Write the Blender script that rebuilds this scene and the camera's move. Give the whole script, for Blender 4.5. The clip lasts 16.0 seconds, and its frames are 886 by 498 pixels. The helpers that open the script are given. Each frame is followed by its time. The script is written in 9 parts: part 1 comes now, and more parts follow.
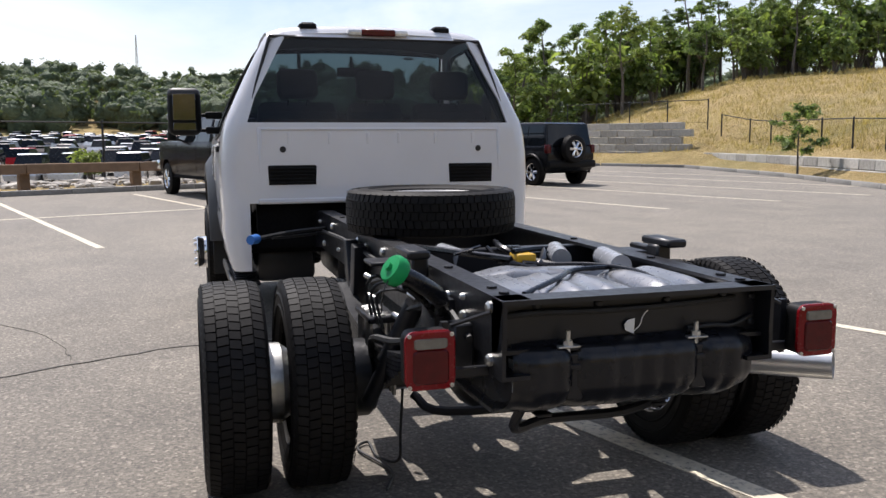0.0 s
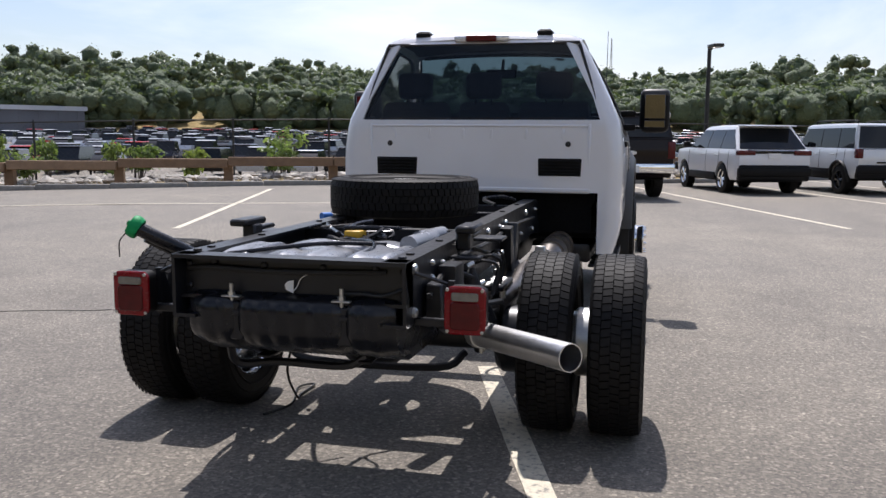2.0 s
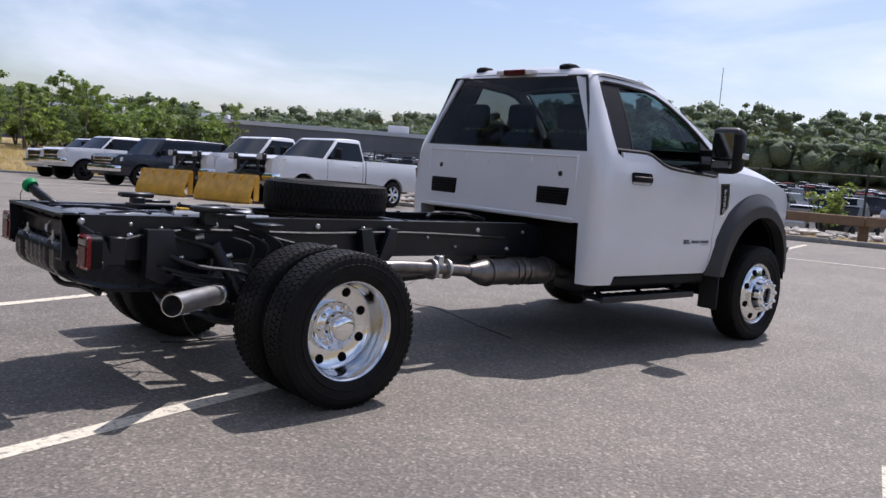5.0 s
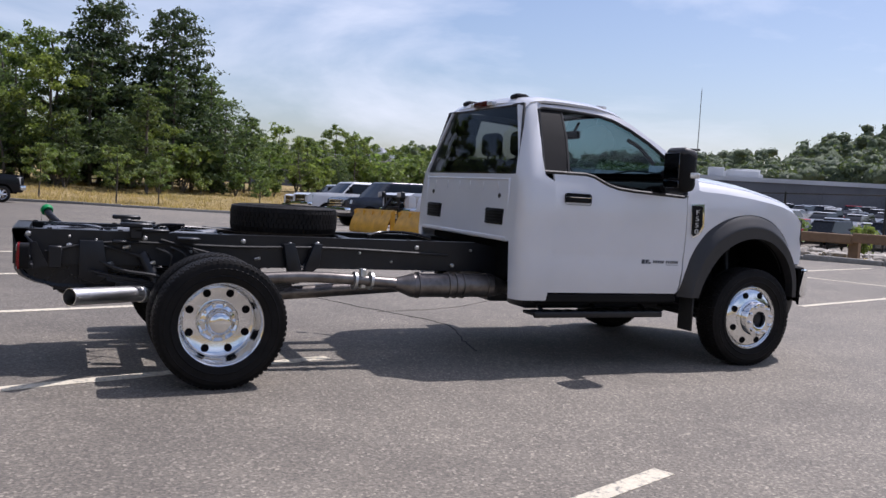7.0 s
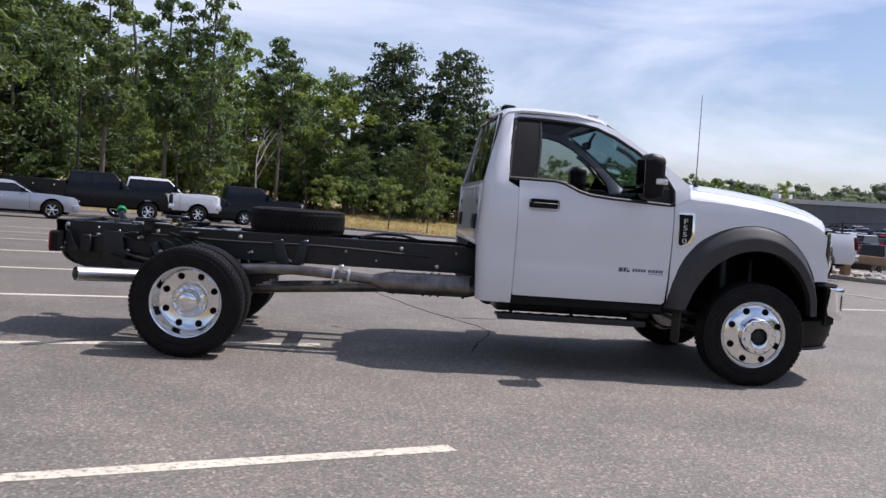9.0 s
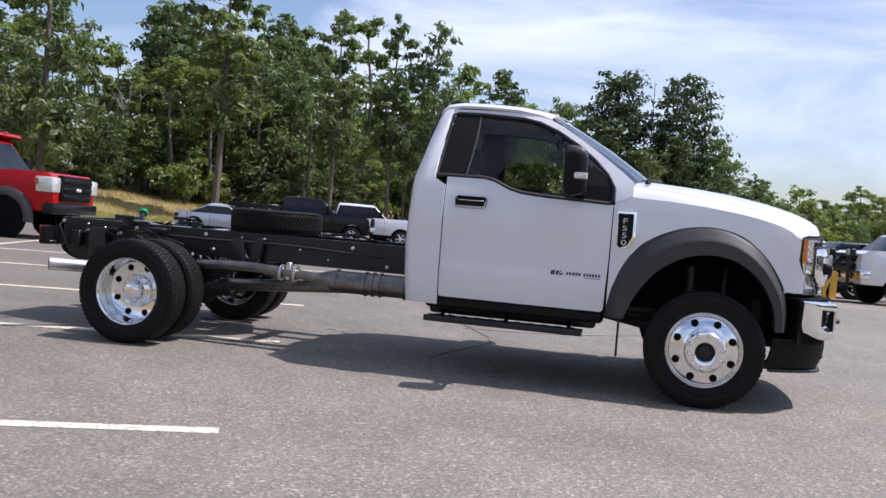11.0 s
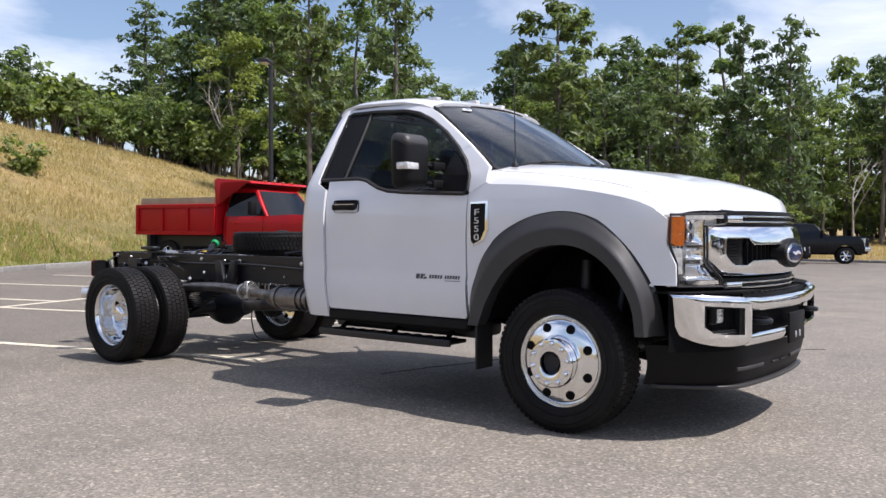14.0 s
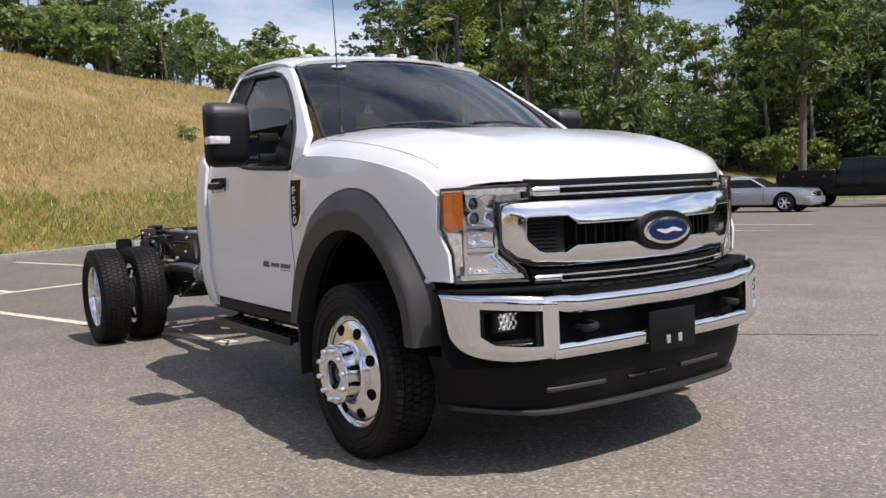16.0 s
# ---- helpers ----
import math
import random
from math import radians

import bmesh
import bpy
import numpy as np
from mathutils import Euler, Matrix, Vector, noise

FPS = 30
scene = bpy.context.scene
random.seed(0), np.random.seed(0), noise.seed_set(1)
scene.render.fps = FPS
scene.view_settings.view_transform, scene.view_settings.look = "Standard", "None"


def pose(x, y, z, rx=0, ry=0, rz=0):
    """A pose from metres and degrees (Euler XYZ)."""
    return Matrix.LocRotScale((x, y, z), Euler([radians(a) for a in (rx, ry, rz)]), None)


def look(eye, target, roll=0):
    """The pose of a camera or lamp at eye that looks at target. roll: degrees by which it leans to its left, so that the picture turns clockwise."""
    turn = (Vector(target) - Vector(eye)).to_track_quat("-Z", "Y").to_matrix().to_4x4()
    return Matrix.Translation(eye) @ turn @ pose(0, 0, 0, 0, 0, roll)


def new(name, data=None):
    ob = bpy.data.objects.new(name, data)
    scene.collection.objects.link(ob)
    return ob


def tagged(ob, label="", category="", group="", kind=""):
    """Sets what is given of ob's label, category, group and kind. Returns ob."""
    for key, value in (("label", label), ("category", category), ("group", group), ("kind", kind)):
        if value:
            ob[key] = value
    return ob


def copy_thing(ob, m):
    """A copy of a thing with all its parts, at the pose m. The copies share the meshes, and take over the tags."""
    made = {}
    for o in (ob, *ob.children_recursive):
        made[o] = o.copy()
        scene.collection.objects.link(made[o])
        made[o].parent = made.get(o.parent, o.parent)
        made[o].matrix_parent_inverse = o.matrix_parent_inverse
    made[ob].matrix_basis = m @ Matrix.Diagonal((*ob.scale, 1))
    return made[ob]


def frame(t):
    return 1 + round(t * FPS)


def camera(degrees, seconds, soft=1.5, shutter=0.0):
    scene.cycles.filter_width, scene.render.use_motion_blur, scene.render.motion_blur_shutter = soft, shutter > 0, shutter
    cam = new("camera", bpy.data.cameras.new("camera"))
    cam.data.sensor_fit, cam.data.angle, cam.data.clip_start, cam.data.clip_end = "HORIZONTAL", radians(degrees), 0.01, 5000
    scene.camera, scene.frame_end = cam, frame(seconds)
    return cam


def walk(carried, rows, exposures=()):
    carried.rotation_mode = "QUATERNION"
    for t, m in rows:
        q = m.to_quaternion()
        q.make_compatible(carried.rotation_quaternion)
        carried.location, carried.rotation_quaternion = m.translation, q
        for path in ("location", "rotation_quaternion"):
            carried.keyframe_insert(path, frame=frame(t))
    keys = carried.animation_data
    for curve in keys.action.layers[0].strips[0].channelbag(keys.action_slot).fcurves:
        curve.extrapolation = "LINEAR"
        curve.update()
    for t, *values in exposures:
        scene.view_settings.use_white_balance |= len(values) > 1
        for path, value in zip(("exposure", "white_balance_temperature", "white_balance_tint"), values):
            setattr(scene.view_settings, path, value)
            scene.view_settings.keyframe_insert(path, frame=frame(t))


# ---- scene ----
cam = camera(54.2, 16.0)
PATH = [
    (0, (-3.327, 1.234, 1.329), (-1.425, 0.666, 1.081), -0.3),
    (0.5, (-3.632, 0.728, 1.338), (-1.682, 0.366, 1.081), 0.6),
    (1, (-3.861, 0.100, 1.341), (-1.882, 0.028, 1.062), 0.7),
    (1.5, (-3.951, -0.576, 1.336), (-1.980, -0.362, 1.072), 0.5),
    (2, (-3.897, -1.204, 1.305), (-1.968, -0.741, 1.055), 0.4),
    (2.5, (-3.838, -1.884, 1.309), (-1.980, -1.180, 1.077), 0.8),
    (3, (-3.630, -2.454, 1.305), (-1.856, -1.558, 1.077), 2.7),
    (5.5, (-2.194, -5.158, 1.27), (-0.988, -3.572, 1.102), 4.1),
    (6, (-1.767, -5.586, 1.287), (-0.68, -3.914, 1.141), 3.8),
    (6.5, (-1.368, -6.065, 1.303), (-0.4, -4.32, 1.164), 3.6),
    (7, (-0.911, -6.481, 1.301), (-0.103, -4.657, 1.164), 3.4),
    (7.5, (-0.42, -6.876, 1.297), (0.219, -4.986, 1.162), 3.4),
    (8, (0.138, -7.193, 1.292), (0.603, -5.252, 1.166), 3.4),
    (8.5, (0.738, -7.361, 1.247), (1.039, -5.387, 1.14), 3.7),
    (9, (1.339, -7.504, 1.234), (1.494, -5.513, 1.132), 4.1),
    (9.5, (1.93, -7.49, 1.205), (1.933, -5.493, 1.105), 4.5),
    (12, (4.794, -6.744, 1.153), (4.123, -4.86, 1.112), 4.0),
    (12.5, (5.306, -6.47, 1.157), (4.493, -4.643, 1.128), 3.7),
    (13, (5.842, -6.162, 1.168), (4.883, -4.407, 1.163), 3.9),
    (13.5, (6.285, -5.748, 1.173), (5.201, -4.067, 1.157), 3.1),
    (14, (6.731, -5.253, 1.141), (5.506, -3.673, 1.093), 0.1),
    (14.5, (7.065, -4.721, 1.169), (5.73, -3.233, 1.087), -1.5),
    (15, (7.33, -4.14, 1.201), (5.885, -2.761, 1.097), -1.7),
    (15.5, (7.585, -3.534, 1.234), (6.056, -2.25, 1.109), -1.5),
    (16, (7.766, -2.922, 1.242), (6.128, -1.785, 1.091), -2.4),
]
walk(cam, [(t, look(eye, target, roll)) for t, eye, target, roll in PATH],
     exposures=[(0, 0.20, 6380, 15), (0.5, 0.14, 6340, 15), (1.5, 0.14, 6240, 16), (2, 0.07, 6190, 16), (3, 0.08, 6090, 16), (5.5, -0.09, 6000, 20), (6, -0.14, 6000, 20), (7, -0.10, 6000, 20), (9, -0.04, 6000, 20), (12, 0.29, 6000, 18), (13.5, 0.31, 6140, 17), (14.5, 0.30, 6360, 17), (15, 0.31, 6400, 17), (15.5, 0.10, 6460, 17), (16, 0.07, 6500, 18)])

# ---- light ----
SUN = Vector((0.58, 0.14, 1.0)).normalized()      # towards the sun
world = bpy.data.worlds.new("sky")
scene.world = world
world.use_nodes = True
wn, wl = world.node_tree.nodes, world.node_tree.links
wn.clear()
w_out = wn.new("ShaderNodeOutputWorld")
w_bg = wn.new("ShaderNodeBackground")
w_sky = wn.new("ShaderNodeTexSky")
w_sky.sky_type = "NISHITA"
w_sky.sun_disc = False
w_sky.sun_elevation = math.asin(SUN.z)
w_sky.sun_rotation = math.atan2(SUN.x, SUN.y)
w_sky.air_density, w_sky.dust_density, w_sky.ozone_density = 1.0, 1.4, 1.0
w_co = wn.new("ShaderNodeTexCoord")
w_map = wn.new("ShaderNodeMapping")
w_map.inputs["Scale"].default_value = (1.0, 1.0, 3.6)
w_noise = wn.new("ShaderNodeTexNoise")
w_noise.inputs["Scale"].default_value = 2.1
w_noise.inputs["Detail"].default_value = 7.0
w_noise.inputs["Roughness"].default_value = 0.55
w_noise.inputs["Distortion"].default_value = 0.5
w_ramp = wn.new("ShaderNodeValToRGB")
w_ramp.color_ramp.elements[0].position, w_ramp.color_ramp.elements[0].color = 0.435, (0, 0, 0, 1)
w_ramp.color_ramp.elements[1].position, w_ramp.color_ramp.elements[1].color = 0.72, (0.75, 0.75, 0.75, 1)
w_mix = wn.new("ShaderNodeMix")
w_mix.data_type = "RGBA"
w_mix.inputs["B"].default_value = (8.9, 9.15, 9.5, 1)
w_bg.inputs["Strength"].default_value = 0.124
wl.new(w_co.outputs["Generated"], w_map.inputs["Vector"])
wl.new(w_map.outputs["Vector"], w_noise.inputs["Vector"])
wl.new(w_noise.outputs["Fac"], w_ramp.inputs["Fac"])
wl.new(w_ramp.outputs["Color"], w_mix.inputs["Factor"])
wl.new(w_sky.outputs["Color"], w_mix.inputs["A"])
wl.new(w_mix.outputs["Result"], w_bg.inputs["Color"])
wl.new(w_bg.outputs["Background"], w_out.inputs["Surface"])
sun_data = bpy.data.lights.new("sun", "SUN")
sun_data.energy, sun_data.angle, sun_data.color = 4.9, radians(0.53), (1.0, 0.955, 0.88)
sun = new("sun", sun_data)
sun.matrix_world = look((0, 0, 60), Vector((0, 0, 60)) - SUN * 10)

# ---- mesh helpers ----
TAU = math.tau


def V(*a):
    return Vector(a)


def part(name, bm, material, parent=None, label="", sharp=38, recalc=True):
    """Links a bmesh as one mesh object under a thing or a part."""
    if recalc:
        bmesh.ops.recalc_face_normals(bm, faces=bm.faces)
    for f in bm.faces:
        f.smooth = True
    me = bpy.data.meshes.new(name)
    bm.to_mesh(me)
    bm.free()
    me.set_sharp_from_angle(angle=radians(sharp))
    for m in (material if isinstance(material, (list, tuple)) else [material]):
        me.materials.append(m)
    ob = new(name, me)
    if parent:
        ob.parent = parent
    if label:
        ob["label"] = label
    return ob


def again(ob, m, parent=None):
    """Another object on the same mesh, as a sibling piece, with its own parts."""
    o = ob.copy()
    scene.collection.objects.link(o)
    o.parent = parent or ob.parent
    o.matrix_local = m
    for c in ob.children:
        k = c.copy()
        scene.collection.objects.link(k)
        k.parent = o
        k.matrix_local = c.matrix_local.copy()
    return o


def empty(name, label, category, m=None, group="", kind=""):
    ob = new(name)
    ob.empty_display_size = 0.2
    if m is not None:
        ob.matrix_world = m
    return tagged(ob, label, category, group, kind)


def bx(bm, x0, x1, y0, y1, z0, z1, bev=0.0, mi=0, seg=1, m=None):
    g = bmesh.ops.create_cube(bm, size=1.0)["verts"]
    for v in g:
        v.co = V(x0 + (v.co.x + .5) * (x1 - x0), y0 + (v.co.y + .5) * (y1 - y0), z0 + (v.co.z + .5) * (z1 - z0))
    fs = {f for v in g for f in v.link_faces}
    if bev:
        es = list({e for v in g for e in v.link_edges})
        r = bmesh.ops.bevel(bm, geom=es, offset=bev, segments=seg, affect="EDGES", profile=0.5)
        fs = {f for v in r["verts"] for f in v.link_faces} | set(r["faces"])
        g = list({v for f in fs for v in f.verts})
    for f in fs:
        if f.is_valid:
            f.material_index = mi
    if m is not None:
        bmesh.ops.transform(bm, matrix=m, verts=[v for v in g if v.is_valid])
    return bm


def ring(bm, c, a, b, r, seg, ph=0.0):
    return [bm.verts.new(c + a * (r * math.cos(ph + TAU * i / seg)) + b * (r * math.sin(ph + TAU * i / seg))) for i in range(seg)]


def bridge(bm, r0, r1, mi=0, closed=True):
    n = len(r0)
    for i in range(n if closed else n - 1):
        j = (i + 1) % n
        f = bm.faces.new((r0[i], r0[j], r1[j], r1[i]))
        f.material_index = mi


def cap(bm, r, mi=0):
    f = bm.faces.new(r)
    f.material_index = mi


def axes_of(d):
    d = d.normalized()
    a = d.orthogonal().normalized()
    return a, d.cross(a)


def cyl(bm, p0, p1, r0, r1=None, seg=14, mi=0, caps=True):
    p0, p1 = Vector(p0), Vector(p1)
    a, b = axes_of(p1 - p0)
    A, B = ring(bm, p0, a, b, r0, seg), ring(bm, p1, a, b, r0 if r1 is None else r1, seg)
    bridge(bm, A, B, mi)
    if caps:
        cap(bm, A[::-1], mi), cap(bm, B, mi)
    return bm


def tube(bm, pts, r, seg=8, mi=0, caps=True):
    pts = [Vector(p) for p in pts]
    rs = r if isinstance(r, (list, tuple)) else [r] * len(pts)
    prev, a = None, None
    for i, p in enumerate(pts):
        d = (pts[min(i + 1, len(pts) - 1)] - pts[max(i - 1, 0)]).normalized()
        a = d.orthogonal().normalized() if a is None else (a - d * a.dot(d)).normalized()
        R = ring(bm, p, a, d.cross(a), rs[i], seg)
        if prev:
            bridge(bm, prev, R, mi)
        elif caps:
            cap(bm, R[::-1], mi)
        prev = R
    if caps:
        cap(bm, prev, mi)
    return bm


def curve_pts(pts, n=5):
    """Catmull-Rom through the points."""
    P = [Vector(p) for p in pts]
    P = [P[0] * 2 - P[1]] + P + [P[-1] * 2 - P[-2]]
    out = []
    for i in range(1, len(P) - 2):
        for k in range(n):
            t = k / n
            a, b, c, d = P[i - 1], P[i], P[i + 1], P[i + 2]
            out.append(0.5 * (2 * b + (c - a) * t + (2 * a - 5 * b + 4 * c - d) * t * t + (3 * b - a - 3 * c + d) * t ** 3))
    return out + [P[-2]]


def lathe(bm, prof, c=(0, 0, 0), axis=(0, -1, 0), seg=48, mi=0):
    """prof: (radius, along the axis) rows."""
    c, axis = Vector(c), Vector(axis).normalized()
    a, b = axes_of(axis)
    prev = None
    for r, h in prof:
        R = ring(bm, c + axis * h, a, b, max(r, 1e-4), seg)
        if prev:
            bridge(bm, prev, R, mi)
        prev = R
    return bm


def grid(bm, fn, us, vs, mi=0, keep=None):
    """A surface fn(u, v) over the rows us and vs."""
    R = [[bm.verts.new(fn(u, v)) for v in vs] for u in us]
    for i in range(len(us) - 1):
        for j in range(len(vs) - 1):
            if keep and not keep((us[i] + us[i + 1]) / 2, (vs[j] + vs[j + 1]) / 2):
                continue
            f = bm.faces.new((R[i][j], R[i + 1][j], R[i + 1][j + 1], R[i][j + 1]))
            f.material_index = mi
    for row in R:
        for v in row:
            if not v.link_faces:
                bm.verts.remove(v)
    return bm


def thick(bm, t):
    """Gives an open sheet a back, t metres behind its faces."""
    bmesh.ops.recalc_face_normals(bm, faces=bm.faces)
    bm.normal_update()
    rim = [e for e in bm.edges if len(e.link_faces) == 1]
    faces = list(bm.faces)
    back = {v: bm.verts.new(v.co - v.normal * t) for v in list(bm.verts)}
    for f in faces:
        bm.faces.new([back[v] for v in f.verts][::-1]).material_index = f.material_index
    for e in rim:
        p, q = e.verts
        bm.faces.new((p, q, back[q], back[p]))
    return bm


def split(name, bm, material, parent, label=""):
    """Each loose piece of a bmesh as a part of its own."""
    todo = set(bm.verts)
    out = []
    while todo:
        seed = todo.pop()
        isle, stack = {seed}, [seed]
        while stack:
            for e in stack.pop().link_edges:
                for v in e.verts:
                    if v not in isle:
                        isle.add(v)
                        stack.append(v)
        todo -= isle
        b = bmesh.new()
        m = {v: b.verts.new(v.co) for v in sorted(isle, key=lambda v: v.index)}
        for f in {f for v in isle for f in v.link_faces}:
            b.faces.new([m[v] for v in f.verts]).material_index = f.material_index
        out.append(part(name, b, material, parent, label))
    bm.free()
    return out


def lin(a, b, n):
    return [a + (b - a) * i / n for i in range(n + 1)]


def interp(x, tab):
    if x <= tab[0][0]:
        return tab[0][1]
    for (a, p), (b, q) in zip(tab, tab[1:]):
        if x <= b:
            return p + (q - p) * (x - a) / (b - a)
    return tab[-1][1]


def panel(outline, yf, xc=(), zc=(), t=0.012, side=1, bm=None, mi=0):
    """A curved sheet over an outline in x and z, at y = side * yf(x, z), with thickness t inwards."""
    own = bm is None
    b = bmesh.new()
    f = b.faces.new([b.verts.new((x, 0, z)) for x, z in outline])
    for x in xc:
        bmesh.ops.bisect_plane(b, geom=b.verts[:] + b.edges[:] + b.faces[:], plane_co=(x, 0, 0), plane_no=(1, 0, 0))
    for z in zc:
        bmesh.ops.bisect_plane(b, geom=b.verts[:] + b.edges[:] + b.faces[:], plane_co=(0, 0, z), plane_no=(0, 0, 1))
    bmesh.ops.triangulate(b, faces=[f for f in b.faces if len(f.verts) > 4])
    rim = [e for e in b.edges if len(e.link_faces) == 1]
    pos = {v: v.co.copy() for v in b.verts}
    inner = {}
    for v in list(b.verts):
        v.co.y = side * yf(pos[v].x, pos[v].z)
        inner[v] = b.verts.new((v.co.x, v.co.y - side * t, v.co.z))
    for f in list(b.faces):
        b.faces.new([inner[v] for v in f.verts][::-1])
    for e in rim:
        p, q = e.verts
        b.faces.new((p, q, inner[q], inner[p]))
    for f in b.faces:
        f.material_index = mi
    if own:
        return b
    me = bpy.data.meshes.new("tmp")
    bmesh.ops.recalc_face_normals(b, faces=b.faces)
    b.to_mesh(me)
    b.free()
    bm.from_mesh(me)
    bpy.data.meshes.remove(me)
    return bm


def slab(outline, yf, xc=(), zc=(), bev=0.0, bm=None, mi=0, seg=2):
    """A closed body over an outline in x and z, from -yf to yf."""
    b = bmesh.new()
    b.faces.new([b.verts.new((x, 0, z)) for x, z in outline])
    for x in xc:
        bmesh.ops.bisect_plane(b, geom=b.verts[:] + b.edges[:] + b.faces[:], plane_co=(x, 0, 0), plane_no=(1, 0, 0))
    for z in zc:
        bmesh.ops.bisect_plane(b, geom=b.verts[:] + b.edges[:] + b.faces[:], plane_co=(0, 0, z), plane_no=(0, 0, 1))
    bmesh.ops.triangulate(b, faces=[f for f in b.faces if len(f.verts) > 4])
    rim = [e for e in b.edges if len(e.link_faces) == 1]
    inner = {}
    for v in list(b.verts):
        w = yf(v.co.x, v.co.z)
        v.co.y = w
        inner[v] = b.verts.new((v.co.x, -w, v.co.z))
    for f in list(b.faces):
        b.faces.new([inner[v] for v in f.verts][::-1])
    hard = list(rim)
    for e in rim:
        p, q = e.verts
        f = b.faces.new((p, q, inner[q], inner[p]))
        hard.append(b.edges.get((inner[p], inner[q])))
    bmesh.ops.recalc_face_normals(b, faces=b.faces)
    if bev:
        bmesh.ops.bevel(b, geom=hard, offset=bev, segments=seg, affect="EDGES", profile=0.5, clamp_overlap=True)
    for f in b.faces:
        f.material_index = mi
    if bm is None:
        return b
    me = bpy.data.meshes.new("tmp")
    b.to_mesh(me)
    b.free()
    bm.from_mesh(me)
    bpy.data.meshes.remove(me)
    return bm


def nodes_of(name):
    m = bpy.data.materials.new(name)
    m.use_nodes = True
    nt = m.node_tree
    return m, nt.nodes, nt.links, nt.nodes["Principled BSDF"]


def tex(n, l, scale, detail=4.0, rough=0.55, coord="Object", stretch=None, kind="ShaderNodeTexNoise"):
    co = n.new("ShaderNodeTexCoord")
    t = n.new(kind)
    t.inputs["Scale"].default_value = scale
    if kind == "ShaderNodeTexNoise":
        t.inputs["Detail"].default_value, t.inputs["Roughness"].default_value = detail, rough
    src = co.outputs[coord]
    if stretch:
        mp = n.new("ShaderNodeMapping")
        mp.inputs["Scale"].default_value = stretch
        l.new(src, mp.inputs["Vector"])
        src = mp.outputs["Vector"]
    l.new(src, t.inputs["Vector"])
    return t


def ramp(n, l, src, stops):
    r = n.new("ShaderNodeValToRGB")
    e = r.color_ramp.elements
    while len(e) < len(stops):
        e.new(0.5)
    for k, (p, c) in zip(e, stops):
        k.position, k.color = p, (*c, 1) if len(c) == 3 else c
    l.new(src, r.inputs["Fac"])
    return r


def mixc(n, l, fac, a, b, mode="MIX"):
    m = n.new("ShaderNodeMix")
    m.data_type, m.blend_type = "RGBA", mode
    for key, v in (("Factor", fac), ("A", a), ("B", b)):
        if isinstance(v, (int, float)):
            m.inputs[key].default_value = v
        elif isinstance(v, tuple):
            m.inputs[key].default_value = (*v, 1)
        else:
            l.new(v, m.inputs[key])
    return m.outputs["Result"]


def bump(n, l, p, src, strength, dist=0.01):
    b = n.new("ShaderNodeBump")
    b.inputs["Strength"].default_value, b.inputs["Distance"].default_value = strength, dist
    l.new(src, b.inputs["Height"])
    l.new(b.outputs["Normal"], p.inputs["Normal"])


def plain(name, color, rough=0.5, metal=0.0, var=0.12, scale=6.0, grain=60.0, bmp=0.05, coat=0.0, dist=0.004, coord="Object", spec=0.5):
    """Paint, plastic or metal with dirt at two scales."""
    m, n, l, p = nodes_of(name)
    a, b = tex(n, l, scale, 5.0, coord=coord), tex(n, l, grain, 3.0, coord=coord)
    lo = tuple(c * (1 - var) for c in color)
    hi = tuple(min(c * (1 + var), 1) for c in color)
    c = ramp(n, l, a.outputs["Fac"], [(0.3, lo), (0.7, hi)])
    l.new(c.outputs["Color"], p.inputs["Base Color"])
    r = ramp(n, l, b.outputs["Fac"], [(0.3, (rough * 0.85,) * 3), (0.75, (min(rough * 1.2, 1),) * 3)])
    l.new(r.outputs["Color"], p.inputs["Roughness"])
    p.inputs["Metallic"].default_value = metal
    p.inputs["Specular IOR Level"].default_value = spec
    p.inputs["Coat Weight"].default_value = coat
    p.inputs["Coat Roughness"].default_value = 0.05
    if bmp:
        bump(n, l, p, b.outputs["Fac"], bmp, dist)
    return m


def paint(name, color, rough=0.28, coat=0.8, flake=0.0, spec=0.5):
    m, n, l, p = nodes_of(name)
    a, b = tex(n, l, 2.2, 4.0), tex(n, l, 220.0, 2.0)
    c = ramp(n, l, a.outputs["Fac"], [(0.25, tuple(x * 0.95 for x in color)), (0.75, tuple(min(1, x * 1.03) for x in color))])
    l.new(c.outputs["Color"], p.inputs["Base Color"])
    p.inputs["Roughness"].default_value = rough
    p.inputs["Metallic"].default_value = flake
    p.inputs["Specular IOR Level"].default_value = spec
    p.inputs["Coat Weight"].default_value = coat
    p.inputs["Coat Roughness"].default_value = 0.03
    bump(n, l, p, b.outputs["Fac"], 0.008, 0.001)
    return m


